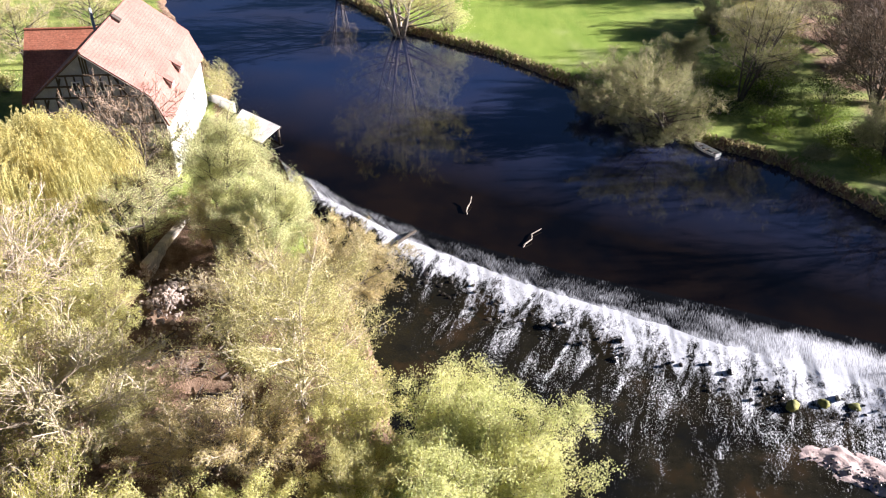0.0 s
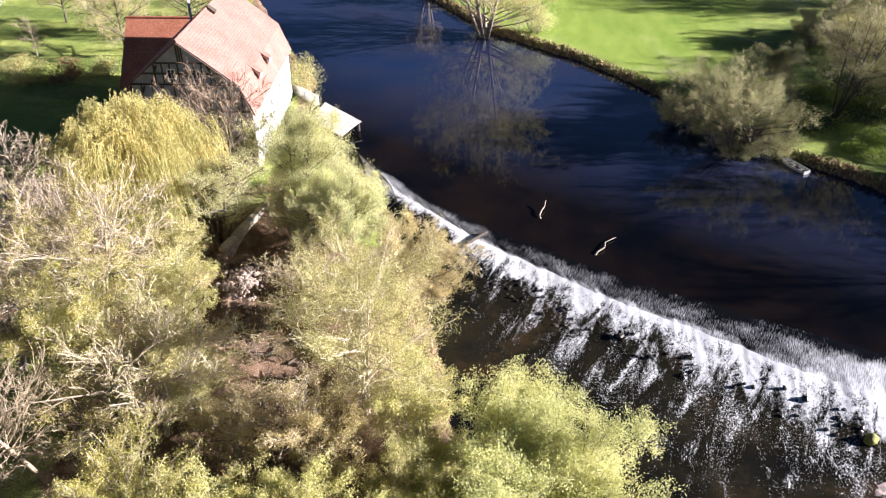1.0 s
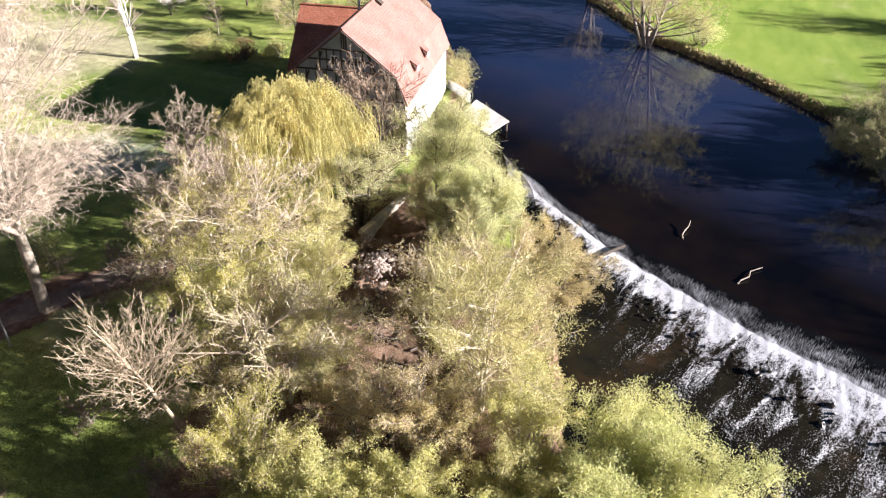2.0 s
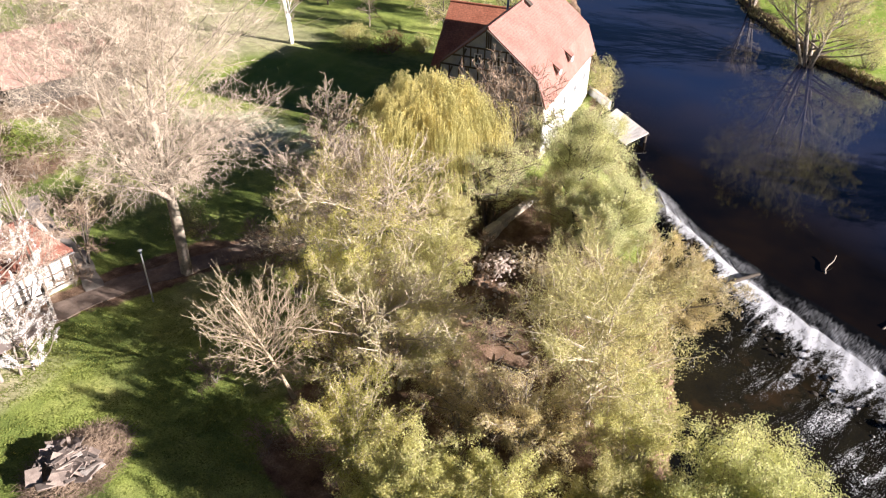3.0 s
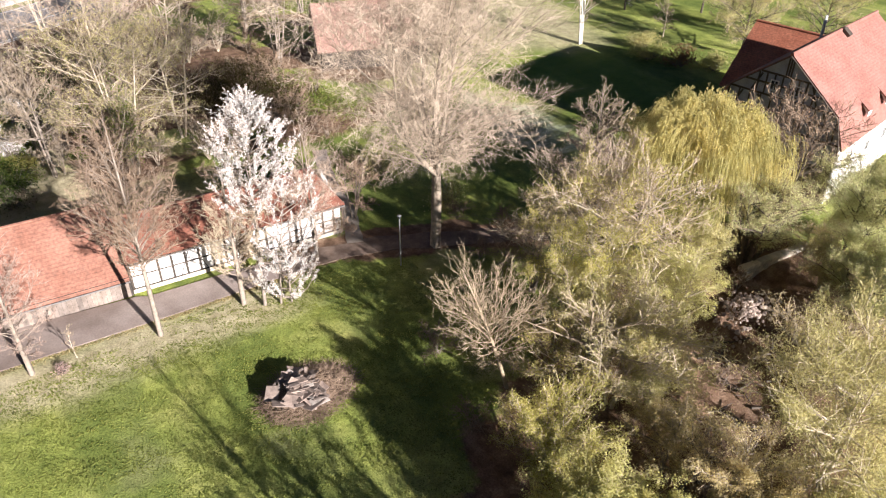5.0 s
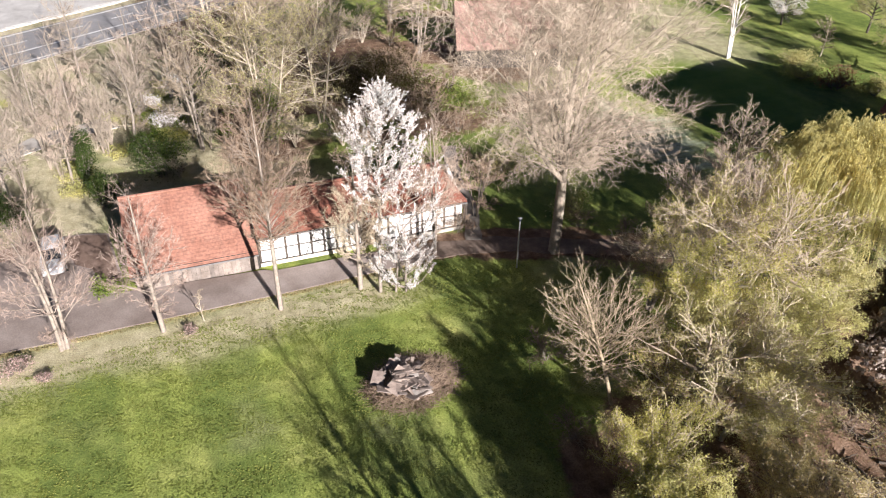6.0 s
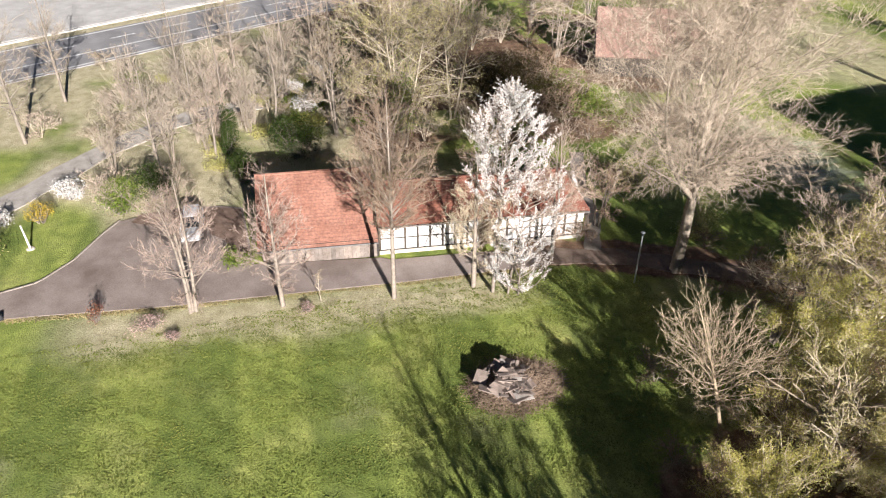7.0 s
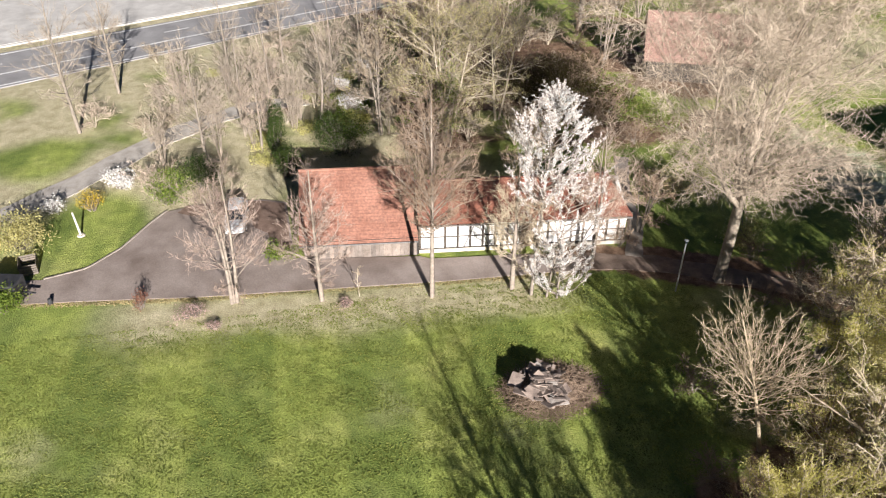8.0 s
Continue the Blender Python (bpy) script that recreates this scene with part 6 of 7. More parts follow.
tree("far_bank_tree", 42.6, 64.6, "pale grey-green bush-like tree on the far bank", BARK_DARK, TWIG_TAN, LEAF_GREYGREEN, seed=171, height=5.0, radius=3.4, clear=0.6, stems=5, limbs=28, boughs=8, twigs=8, per_twig=5, leaf_size=0.06)
tree("far_bank_tree", 33.4, 79.4, "tall thin budding tree with dark stems", BARK_DARK, TWIG_TAN, LEAF_GREYGREEN, seed=142, height=12.0, radius=5.0, clear=2.5, stems=5, limbs=26, boughs=7, twigs=6, per_twig=3, leaf_size=0.06, lean=(1.6, 0.6))
tree("far_bank_tree", 37.6, 86.0, "yellow-green budding tree behind the bank", BARK_DARK, TWIG_TAN, LEAF_MOSS, seed=143, height=9.5, radius=4.6, clear=1.5, stems=4, limbs=28, boughs=8, twigs=7, per_twig=3, leaf_size=0.06)
tree("far_bank_tree", 27.8, 86.6, "pale budding bush at the meadow edge", BARK_GREY, TWIG_TAN, LEAF_GREYGREEN, seed=144, height=4.6, radius=3.0, clear=0.5, stems=5, limbs=24, boughs=7, twigs=7, per_twig=6, leaf_size=0.06)
brown_a = tree("far_bank_tree", 46.6, 75.0, "brown leafless tree with rosy twigs", BARK_DARK, TWIG_BROWN, None, seed=145, height=13.0, radius=6.0, clear=2.0, stems=4, limbs=30, boughs=9, twigs=9, lift=1.4, sub=1, fine=0.017)
brown_b = tree("far_bank_tree", 51.0, 66.0, "brown leafless tree above the bank", BARK_DARK, TWIG_BROWN, None, seed=146, height=13.0, radius=6.0, clear=2.0, stems=4, limbs=30, lift=1.4, boughs=9, twigs=9, sub=1, fine=0.017)
for k, (x, y, h, r, twig) in enumerate(((48.4, 79.0, 8.0, 6.0, TWIG_MID), (51.0, 91.0, 8.5, 6.0, TWIG_BROWN), (56.0, 100.0, 9.0, 6.5, TWIG_MID))):
    tree("far_bank_tree", x, y, "low-branched brown leafless tree at the wood's edge", BARK_DARK, twig, None, seed=240 + k, height=h, radius=r, clear=0.8, stems=6, limbs=48, boughs=8, twigs=8, sub=1, fine=0.02)
for k, (x, y, h, r) in enumerate(((42.0, 104.0, 5.0, 3.6), (47.0, 108.0, 5.0, 3.8), (37.5, 103.0, 3.6, 3.0))):
    tree("far_bank_tree", x, y, "low olive budding tree on the far meadow", BARK_GREY, TWIG_TAN, LEAF_GREYGREEN, seed=250 + k, height=h, radius=r, clear=0.5, stems=5, limbs=26, boughs=7, twigs=6, per_twig=5, leaf_size=0.065)
brown_c = tree("far_bank_tree", 52.0, 86.0, "brown leafless tree in the far wood", BARK_DARK, TWIG_BROWN, None, seed=147, height=14.0, radius=6.0, clear=3.0, stems=2, limbs=28, boughs=8, twigs=9)
tree("far_bank_tree", 50.0, 106.0, "olive budding tree in the far wood", BARK_DARK, TWIG_TAN, LEAF_GREYGREEN, seed=148, height=9.0, radius=4.5, clear=2.0, stems=3, limbs=26, boughs=8, twigs=7, per_twig=5, leaf_size=0.06)
# this tree and the copies: mostly out of view, added for shade and reflections
tree("far_bank_tree", 57.0, 54.0, "brown leafless tree out of view above the weir, added for shade", BARK_DARK, TWIG_BROWN, None, seed=149, height=15.0, radius=6.0, clear=3.0, stems=2, limbs=26, boughs=8, twigs=8)
for k, (x, y) in enumerate(((64, 88), (74, 68), (60, 100), (72, 36), (80, 52), (57, 92), (67, 61))):
    copy_thing((brown_a, brown_b, brown_c)[k % 3], pose(x, y, 0, 0, 0, k * 71))
# undergrowth; the LEAF_DARK ones also stand in for shade beneath the trees
for k, (x, y, h, r, leaf) in enumerate(((37.0, 80.5, 2.6, 3.2, LEAF_GREEN), (34.6, 73.2, 1.6, 2.2, LEAF_GREEN), (40.5, 62.6, 2.0, 2.4, LEAF_GREEN), (41.5, 68.0, 2.2, 3.0, LEAF_DARK), (44.5, 57.5, 2.4, 2.6, LEAF_GREYGREEN), (28.5, 82.6, 2.2, 2.6, LEAF_GREYGREEN), (36.4, 65.6, 1.0, 1.8, LEAF_GREYGREEN), (47.0, 53.0, 2.2, 2.4, LEAF_GREEN), (30.5, 76.0, 1.8, 2.6, LEAF_DARK), (33.0, 84.0, 2.4, 3.0, LEAF_GREEN), (45.0, 64.5, 2.6, 3.0, LEAF_GREEN), (40.0, 73.5, 2.4, 3.0, LEAF_GREEN), (48.0, 71.0, 2.6, 3.2, LEAF_DARK), (27.6, 77.5, 1.6, 2.2, LEAF_GREYGREEN), (23.6, 73.0, 1.2, 1.8, LEAF_DARK), (50.5, 59.0, 2.6, 3.0, LEAF_DARK), (35.5, 77.0, 2.6, 3.2, LEAF_DARK), (43.0, 79.0, 3.0, 3.6, LEAF_DARK), (39.0, 69.5, 1.4, 2.6, LEAF_GREEN), (46.5, 67.5, 3.0, 3.4, LEAF_DARK), (37.5, 84.5, 2.8, 3.4, LEAF_DARK), (33.5, 70.5, 1.2, 2.2, LEAF_GREEN), (53.0, 64.0, 3.2, 3.6, LEAF_DARK))):
    shrub("bank_shrub", x, y, "green undergrowth shrub on the far bank", 150 + k, h, r, leaf, count=2400, group="far bank shrubs")
tree("pollard_willow", -6.2, 104.6, "large willow with fanned stems and olive buds at the water", BARK_GREY, TWIG_TAN, LEAF_OLIVE, seed=160, height=17.5, radius=9.0, clear=4.0, stems=7, limbs=44, boughs=8, twigs=6, thick=0.42, per_twig=5, leaf_size=0.085, flare=(0.4, 0.9), fork=0.7, slim=0.8, lift=1.3)
tree("pollard_willow", -17.5, 126.0, "bare willow on the far river bank", BARK_GREY, TWIG_TAN, None, seed=161, height=10.0, radius=4.5, clear=1.2, stems=5, limbs=26, boughs=5, twigs=5, thick=0.3, form="vase")
shrub("bank_shrub", 0.6, 104.0, "fresh lime-green bush on the meadow bank", 162, 4.0, 3.0, LEAF_LIME, count=3000)
tree("far_bank_tree", -4.0, 122.0, "lime-green willow on the far meadow", BARK_GREY, TWIG_TAN, LEAF_LIME, seed=163, height=9.0, radius=4.5, clear=1.5, stems=3, limbs=22, boughs=7, twigs=6, per_twig=5)
rng = np.random.RandomState(5)
for k in range(5):
    x = 48 + k * 7.5
    copy_thing((brown_b if k % 2 else brown_c), pose(x, 124 + rng.uniform(-3, 6), 0, 0, 0, rng.uniform(0, 360)))

# along the drive
shrub("red_shrub", -45.0, -11.8, "small dark red budding shrub at the drive edge", 170, 1.5, 0.7, LEAF_RED, count=500, size=0.06)
shrub("pink_shrub", -43.3, -8.3, "low pink flowering shrub on the lawn edge", 171, 0.9, 1.3, LEAF_PINK, count=800, size=0.06)
shrub("pink_shrub", -41.6, -6.8, "low pink flowering shrub on the lawn", 172, 0.6, 0.7, LEAF_PINK, count=350, size=0.06)
shrub("pink_shrub", -42.3, 2.2, "small faded pink shrub on the lawn edge", 173, 0.6, 0.7, LEAF_PINK, count=300, size=0.06)
for k, (x, y, h, r) in enumerate(((-20.2, 56.6, 3.2, 2.4), (-14.8, 51.0, 3.0, 2.2))):
    shrub("willow_shrub", x, y, "pale green willow bush below the mill wall", 215 + k, h, r, LEAF_PALE, TWIG_SPRING, count=2200, size=0.06, group="willow bushes")
shrub("willow_shrub", -25.2, 44.6, "bright yellow-green bush under the weeping willow", 115, 2.4, 2.0, LEAF_SPRING, count=3000, size=0.06)
shrub("drive_shrub", -49.6, -1.9, "low green bush against the shed corner", 174, 1.1, 1.2, LEAF_GREEN, count=900)
bare("sapling", -43.1, 3.4, 2.6, "thin bare sapling beside the drive", 175, 0.5, thick=0.035, limbs=8, boughs=3, twigs=3)

# ---------------------------------------------------------------- small things
CAR_PAINT = plain("silver_paint", (0.58, 0.59, 0.60), (0.66, 0.67, 0.68), 0.5, 0.3, 0.1, bumps=0)
RUBBER = plain("black_rubber", (0.015, 0.015, 0.015), (0.03, 0.03, 0.03), 3, 0.8)
LAMP_GLASS = plain("lamp_glass", (0.7, 0.7, 0.68), (0.85, 0.85, 0.83), 2, 0.15, bumps=0)


def car(m):
    """A silver estate car; +x is ahead."""
    top = thing("parked_car", m, "silver estate car parked on the yard", "car")

    def section(x, half, low, belt, roof):
        return [(x, -half * 0.96, low), (x, -half, (low + belt) / 2), (x, -half * 0.97, belt), (x, -half * 0.80, roof), (x, 0, roof + 0.03), (x, half * 0.80, roof), (x, half * 0.97, belt), (x, half, (low + belt) / 2), (x, half * 0.96, low), (x, 0, low)]

    lower = [section(x, w, lo, b, b + 0.02) for x, w, lo, b in ((-2.15, 0.72, 0.45, 0.88), (-2.05, 0.84, 0.3, 0.95), (-1.3, 0.87, 0.24, 0.97), (0.0, 0.88, 0.22, 0.96), (0.9, 0.87, 0.22, 0.94), (1.5, 0.85, 0.24, 0.84), (2.0, 0.78, 0.3, 0.70), (2.15, 0.66, 0.4, 0.6))]
    part("body", loft(lower), CAR_PAINT, top)
    cabin = [[(x, -w, 0.93), (x, -w * 0.80, z), (x, w * 0.80, z), (x, w, 0.93)] for x, w, z in ((-2.05, 0.76, 0.96), (-1.8, 0.79, 1.40), (-0.4, 0.80, 1.47), (0.25, 0.79, 1.42), (1.05, 0.74, 0.95))]
    part("cabin", loft(cabin), GLASS, top, "dark tinted window band")
    part("roof", loft([[(x, -w, z), (x, -w * 0.6, z + 0.035), (x, w * 0.6, z + 0.035), (x, w, z)] for x, w, z in ((-1.78, 0.63, 1.42), (-1.0, 0.655, 1.465), (-0.3, 0.65, 1.48), (0.2, 0.62, 1.44))]), CAR_PAINT, top)
    for s in (-1, 1):
        part("roof_rail", beam((-1.7, s * 0.60, 1.5), (0.1, s * 0.60, 1.51), 0.035, 0.04), RUBBER, top)
        part("pillar", beam((0.22, s * 0.635, 1.44), (1.02, s * 0.73, 0.95), 0.05, 0.05), CAR_PAINT, top)
        part("pillar", beam((-0.5, s * 0.66, 1.44), (-0.5, s * 0.79, 0.95), 0.05, 0.06), CAR_PAINT, top)
        part("headlight", box((0.12, 0.32, 0.16), (2.04, s * 0.56, 0.66), 0.03), LAMP_GLASS, top, "clear headlight")
        part("mirror", box((0.12, 0.2, 0.13), (0.75, s * 0.97, 1.0), 0.03), CAR_PAINT, top)
        for x in (1.35, -1.35):
            w = part("wheel", rod((x, s * 0.72, 0.31), (x, s * 0.90, 0.31), 0.31, sides=20), RUBBER, top, "black tyre")
            part("rim", rod((x, s * 0.88, 0.31), (x, s * 0.915, 0.31), 0.2, sides=14), STEEL, w)
    part("windscreen_wiper", beam((1.06, -0.5, 0.97), (0.95, 0.15, 1.02), 0.02, 0.02), RUBBER, top)
    part("bumper", box((0.14, 1.4, 0.18), (2.14, 0, 0.44), 0.04), CAR_PAINT, top)
    part("number_plate", box((0.02, 0.5, 0.11), (2.22, 0, 0.44)), MARKING, top)
    return top


car(pose(-55.1, -5.35, 0.10, 0, 0, -4))

# dark trailer and wooden crate at the bend of the drive
trailer = thing("trailer", pose(-48.2, -21.4, 0.1, 0, 0, 75), "dark grey box trailer at the roadside", "trailer")
BLACK = plain("dark_paint", (0.02, 0.02, 0.022), (0.05, 0.05, 0.055), 2, 0.5)
part("body", box((2.6, 1.5, 0.9), (0, 0, 1.0), 0.04), BLACK, trailer)
part("lid", box((2.66, 1.56, 0.08), (0, 0, 1.5), 0.03), BLACK, trailer)
part("drawbar", beam((1.3, 0, 0.55), (2.3, 0, 0.5), 0.1, 0.1), BLACK, trailer)
for s in (-1, 1):
    part("wheel", rod((0, s * 0.78, 0.3), (0, s * 0.95, 0.3), 0.3, sides=18), RUBBER, trailer)
crate = thing("wooden_crate", pose(-51.6, -20.6, 0.02, 0, 0, 12), "open brown wooden slat crate", "crate")
for k in range(5):
    for s in (-1, 1):
        part("slat", box((1.6, 0.03, 0.14), (0, s * 0.6, 0.1 + k * 0.18)), TIMBER_GREY, crate)
        part("slat", box((0.03, 1.17, 0.14), (s * 0.78, 0, 0.1 + k * 0.18)), TIMBER_GREY, crate)
post = thing("marker_stump", pose(-46.9, -18.2, 0.02), "short dark rounded bollard stump", "bollard")
part("stump", rod((0, 0, 0), (0, 0, 0.42), 0.2, 0.13, 10), BLACK, post)
sign = thing("white_post", pose(-55.9, -17.7, 0), "leaning white birch post on a stone foot", "post")
part("post", rod((0, 0, 0), (-0.2, -0.2, 2.1), 0.10, 0.06, 10), plain("birch_bark", (0.42, 0.38, 0.33), (0.7, 0.67, 0.62), 4, 0.8), sign)
part("foot", rod((0, 0, 0), (0, 0, 0.1), 0.34, 0.26, 9), STONE, sign)

lamp = thing("street_lamp", pose(-39.0, 26.1, 0), "slim grey park lamp post beside the path", "street lamp")
part("pole", rod((0, 0, 0), (0, 0, 4.2), 0.065, 0.05, 10), STEEL, lamp)
part("head", rod((0, 0, 4.2), (0, 0, 4.45), 0.09, 0.13, 12), GLASS, lamp)
part("cap", rod((0, 0, 4.45), (0, 0, 4.52), 0.17, 0.06, 12), STEEL, lamp)

# boat at the far bank
boat = thing("rowing_boat", pose(26.6, 68.4, UPPER + 0.02, 0, 0, 122) @ Matrix.Diagonal((0.8, 0.8, 0.8, 1)), "small pale rowing boat moored at the bank", "boat")
BOAT_PAINT = plain("boat_paint", (0.50, 0.50, 0.48), (0.68, 0.68, 0.65), 2, 0.5)
hull = []
for x, w, zb in ((-1.9, 0.55, 0.02), (-1.2, 0.66, -0.1), (0.0, 0.72, -0.12), (1.0, 0.58, -0.08), (1.7, 0.28, 0.05), (2.05, 0.03, 0.28)):
    hull.append([(x, -w, 0.36 + max(0, x) * 0.08), (x, -w * 0.75, zb), (x, w * 0.75, zb), (x, w, 0.36 + max(0, x) * 0.08), (x, w - 0.07 * min(1, w * 4), 0.34 + max(0, x) * 0.08), (x, w * 0.68, zb + 0.06), (x, -w * 0.68, zb + 0.06), (x, -w + 0.07 * min(1, w * 4), 0.34 + max(0, x) * 0.08)])
part("hull", loft(hull), BOAT_PAINT, boat)
for x in (-1.2, 0.0, 1.0):
    part("thwart", box((0.28, 1.0, 0.04), (x, 0, 0.24)), TIMBER_GREY, boat, "grey wooden seat board")
part("transom", box((0.06, 1.08, 0.4), (-1.9, 0, 0.18)), BOAT_PAINT, boat)


# driftwood stranded on the weir crest
def driftwood(pts, r, label, bark=BARK_PALE):
    top = thing("driftwood", pose(pts[0][0], pts[0][1], 0), label, "driftwood")
    o = Vector((pts[0][0], pts[0][1], 0))
    segs = []
    for (p, q), k in zip(zip(pts, pts[1:]), range(9)):
        segs.append((*(Vector(p) - o), *(Vector(q) - o), r * (1 - k * 0.12), r * (1 - (k + 1) * 0.12)))
    v, f = tubes(segs, 7)
    piece("limb", soft_mesh("limb", v, f, bark), top)


driftwood([(2.2, 55.6, -1.0), (2.0, 56.0, -0.65), (2.15, 56.6, -0.55), (2.4, 57.2, -0.45), (2.5, 57.9, -0.25)], 0.09, "bleached crooked driftwood branch standing in the pool", BARK_GREY)
driftwood([(6.4, 50.4, -1.0), (6.7, 50.9, -0.66), (7.3, 51.5, -0.58), (7.4, 52.4, -0.66), (8.3, 53.2, -0.62)], 0.08, "bleached driftwood branch caught on the weir crest", BARK_GREY)
driftwood([(-4.6, 51.0, -1.6), (-3.8, 51.6, -1.1), (-2.9, 52.4, -0.85), (-2.3, 52.9, -0.7)], 0.2, "dark wet log lodged at the weir", BARK_DARK)

# brush pile on the lawn
pile = thing("brush_pile", pose(-31.2, 13.8, 0), "heap of brown brushwood with broken boards on the lawn", "brush pile")
rng = np.random.RandomState(31)
segs = []
for k in range(4600):
    a, q = rng.uniform(0, 6.28), rng.uniform(0, 1.08) ** 0.6
    p = np.array([math.cos(a) * q * 2.3, math.sin(a) * q * 3.0, 0])
    p[2] = max(0.03, (1 - q) * 1.15 * rng.uniform(0.3, 1.05))
    d = rng.normal(size=3) * (1, 1, 0.22)
    d /= np.linalg.norm(d)
    l = rng.uniform(0.2, 0.95)
    e = p + d * l
    e[2] = max(0.02, e[2])
    segs.append((*p, *e, rng.uniform(0.008, 0.022), 0.006))
v, f = tubes(segs, 3)
tagged(piece("brushwood", soft_mesh("brushwood", v, f, TWIG_BROWN), pile), kind="stuff")
mound = bmesh.new()
bmesh.ops.create_icosphere(mound, subdivisions=3, radius=1, matrix=Matrix.Diagonal((1.6, 2.2, 0.75, 1)))
for vert in mound.verts:
    vert.co *= 1 + 0.16 * noise.noise(vert.co * 1.7)
part("mound", mound, plain("dry_litter", (0.09, 0.06, 0.04), (0.24, 0.17, 0.12), 3, 0.95), pile)
SCRAP = plain("scrap_boards", (0.16, 0.125, 0.105), (0.34, 0.28, 0.24), 2, 0.8, vary=0.4)
for k in range(64):
    a, q = rng.uniform(0, 6.28), rng.uniform(0, 0.8)
    x, y = 0.1 + math.cos(a) * q * 2.0, -0.7 + math.sin(a) * q * 2.0
    big = k < 26
    size = (rng.uniform(0.6, 1.0), rng.uniform(0.8, 1.5), 0.05) if big else (rng.uniform(0.12, 0.3), rng.uniform(0.5, 1.2), 0.05)
    turn = (Matrix.Rotation(rng.uniform(0, 3.1), 4, "Z") @ Matrix.Rotation(rng.uniform(-0.4, 0.4), 4, "X") @ Matrix.Rotation(rng.uniform(-0.35, 0.35), 4, "Y"))
    part("board", box(size, (x, y, 0.66 + (0.8 - q) * 0.5 + 0.004 * k), 0.008, turn), SCRAP if k % 11 else BOARD, pile)


# ---------------------------------------------------------------- stones
def stone_mesh(seed, material, flatness=0.7):
    bm = bmesh.new()
    bmesh.ops.create_icosphere(bm, subdivisions=1, radius=0.5)
    r = random.Random(seed)
    for v in bm.verts:
        v.co *= r.uniform(0.72, 1.2)
        v.co.z *= flatness
    me = bpy.data.meshes.new("stone")
    bm.to_mesh(me)
    bm.free()
    me.materials.append(material)
    return me


def soft_stone(seed, material):
    """A water-worn boulder, rounded and lumpy."""
    bm = bmesh.new()
    bmesh.ops.create_icosphere(bm, subdivisions=3, radius=0.5)
    for v in bm.verts:
        v.co *= 1 + 0.28 * noise.noise(v.co * 2.2 + Vector((seed, 0, 0))) + 0.07 * noise.noise(v.co * 7 + Vector((0, seed, 0)))
    for f in bm.faces:
        f.smooth = True
    me = bpy.data.meshes.new("boulder")
    bm.to_mesh(me)
    bm.free()
    me.materials.append(material)
    return me


dark_stones = [stone_mesh(20 + k, STONE_DARK) for k in range(5)]
rng = np.random.RandomState(41)
RUBBLE = plain("rosy_rubble", (0.30, 0.24, 0.20), (0.54, 0.455, 0.395), 1.5, 0.9, vary=0.3)
rubble_stones = [stone_mesh(k, RUBBLE) for k in range(5)]
heap = thing("rubble_heap", pose(-19.9, 42.8, on_ground(-19.9, 42.8)), "heap of pale broken stones in the old mill race", "rubble")
for k in range(290):
    x, y = rng.normal() * 0.85, rng.normal() * 1.6
    s = rng.uniform(0.16, 0.46)
    z = on_ground(-19.9 + x, 42.8 + y) - on_ground(-19.9, 42.8) + 1.3 * math.exp(-(x * x + y * y * 0.4) / 3)
    piece("stone", rubble_stones[k % 5], heap, pose(x, y, z, rng.uniform(0, 90), rng.uniform(0, 90), rng.uniform(0, 360)) @ Matrix.Diagonal((s, s * rng.uniform(0.6, 1.1), s, 1)))
# boulders in the white water
weir = thing("weir_boulders", pose(0, 0, 0), "dark wet boulders standing out of the foaming weir", "boulders", kind="structure")
for k in range(300):
    i = rng.randint(60, 560)
    t = rng.uniform(0.2, 1.0) ** 0.6
    p = fine_break[i] * (1 - t) + fine_toe[i] * t
    s = rng.uniform(0.14, 0.38) if k % 7 else rng.uniform(0.4, 0.62)
    z = UPPER - 0.45 * (1 - 0.5 * flat_end[i]) + (LOWER - UPPER + 0.45) * t * (1 - 0.65 * flat_end[i]) + rng.uniform(-0.09, 0.07)
    piece("boulder", dark_stones[k % 5], weir, pose(p[0], p[1], z, rng.uniform(0, 60), rng.uniform(0, 60), rng.uniform(0, 360)) @ Matrix.Diagonal((s * 1.2, s, s, 1)))
# stone wall of the mill race
race_wall = thing("race_wall", pose(0, 0, 0), "sunlit pale stone wall of the old mill race", "wall", kind="structure")
wall_line = along([(-22.7, 46.2), (-22.4, 48.4), (-21.9, 51.0), (-21.6, 53.4)], 13)
rng = np.random.RandomState(43)
block = bpy.data.meshes.new("block")
bm = box((0.66, 0.62, 0.36), bevel=0.05)
bm.to_mesh(block)
bm.free()
block.materials.append(STONE)
for row in range(7):
    for p, q in zip(wall_line, wall_line[1:]):
        d = q - p
        m = (p + q) / 2 + d * (0.5 if row % 2 else 0)
        piece("block", block, race_wall, pose(m[0], m[1], -1.95 + row * 0.365, 0, 0, math.degrees(math.atan2(d[1], d[0])) + rng.uniform(-3, 3)) @ Matrix.Diagonal((1.02, rng.uniform(0.92, 1.1), rng.uniform(0.95, 1.02), 1)))

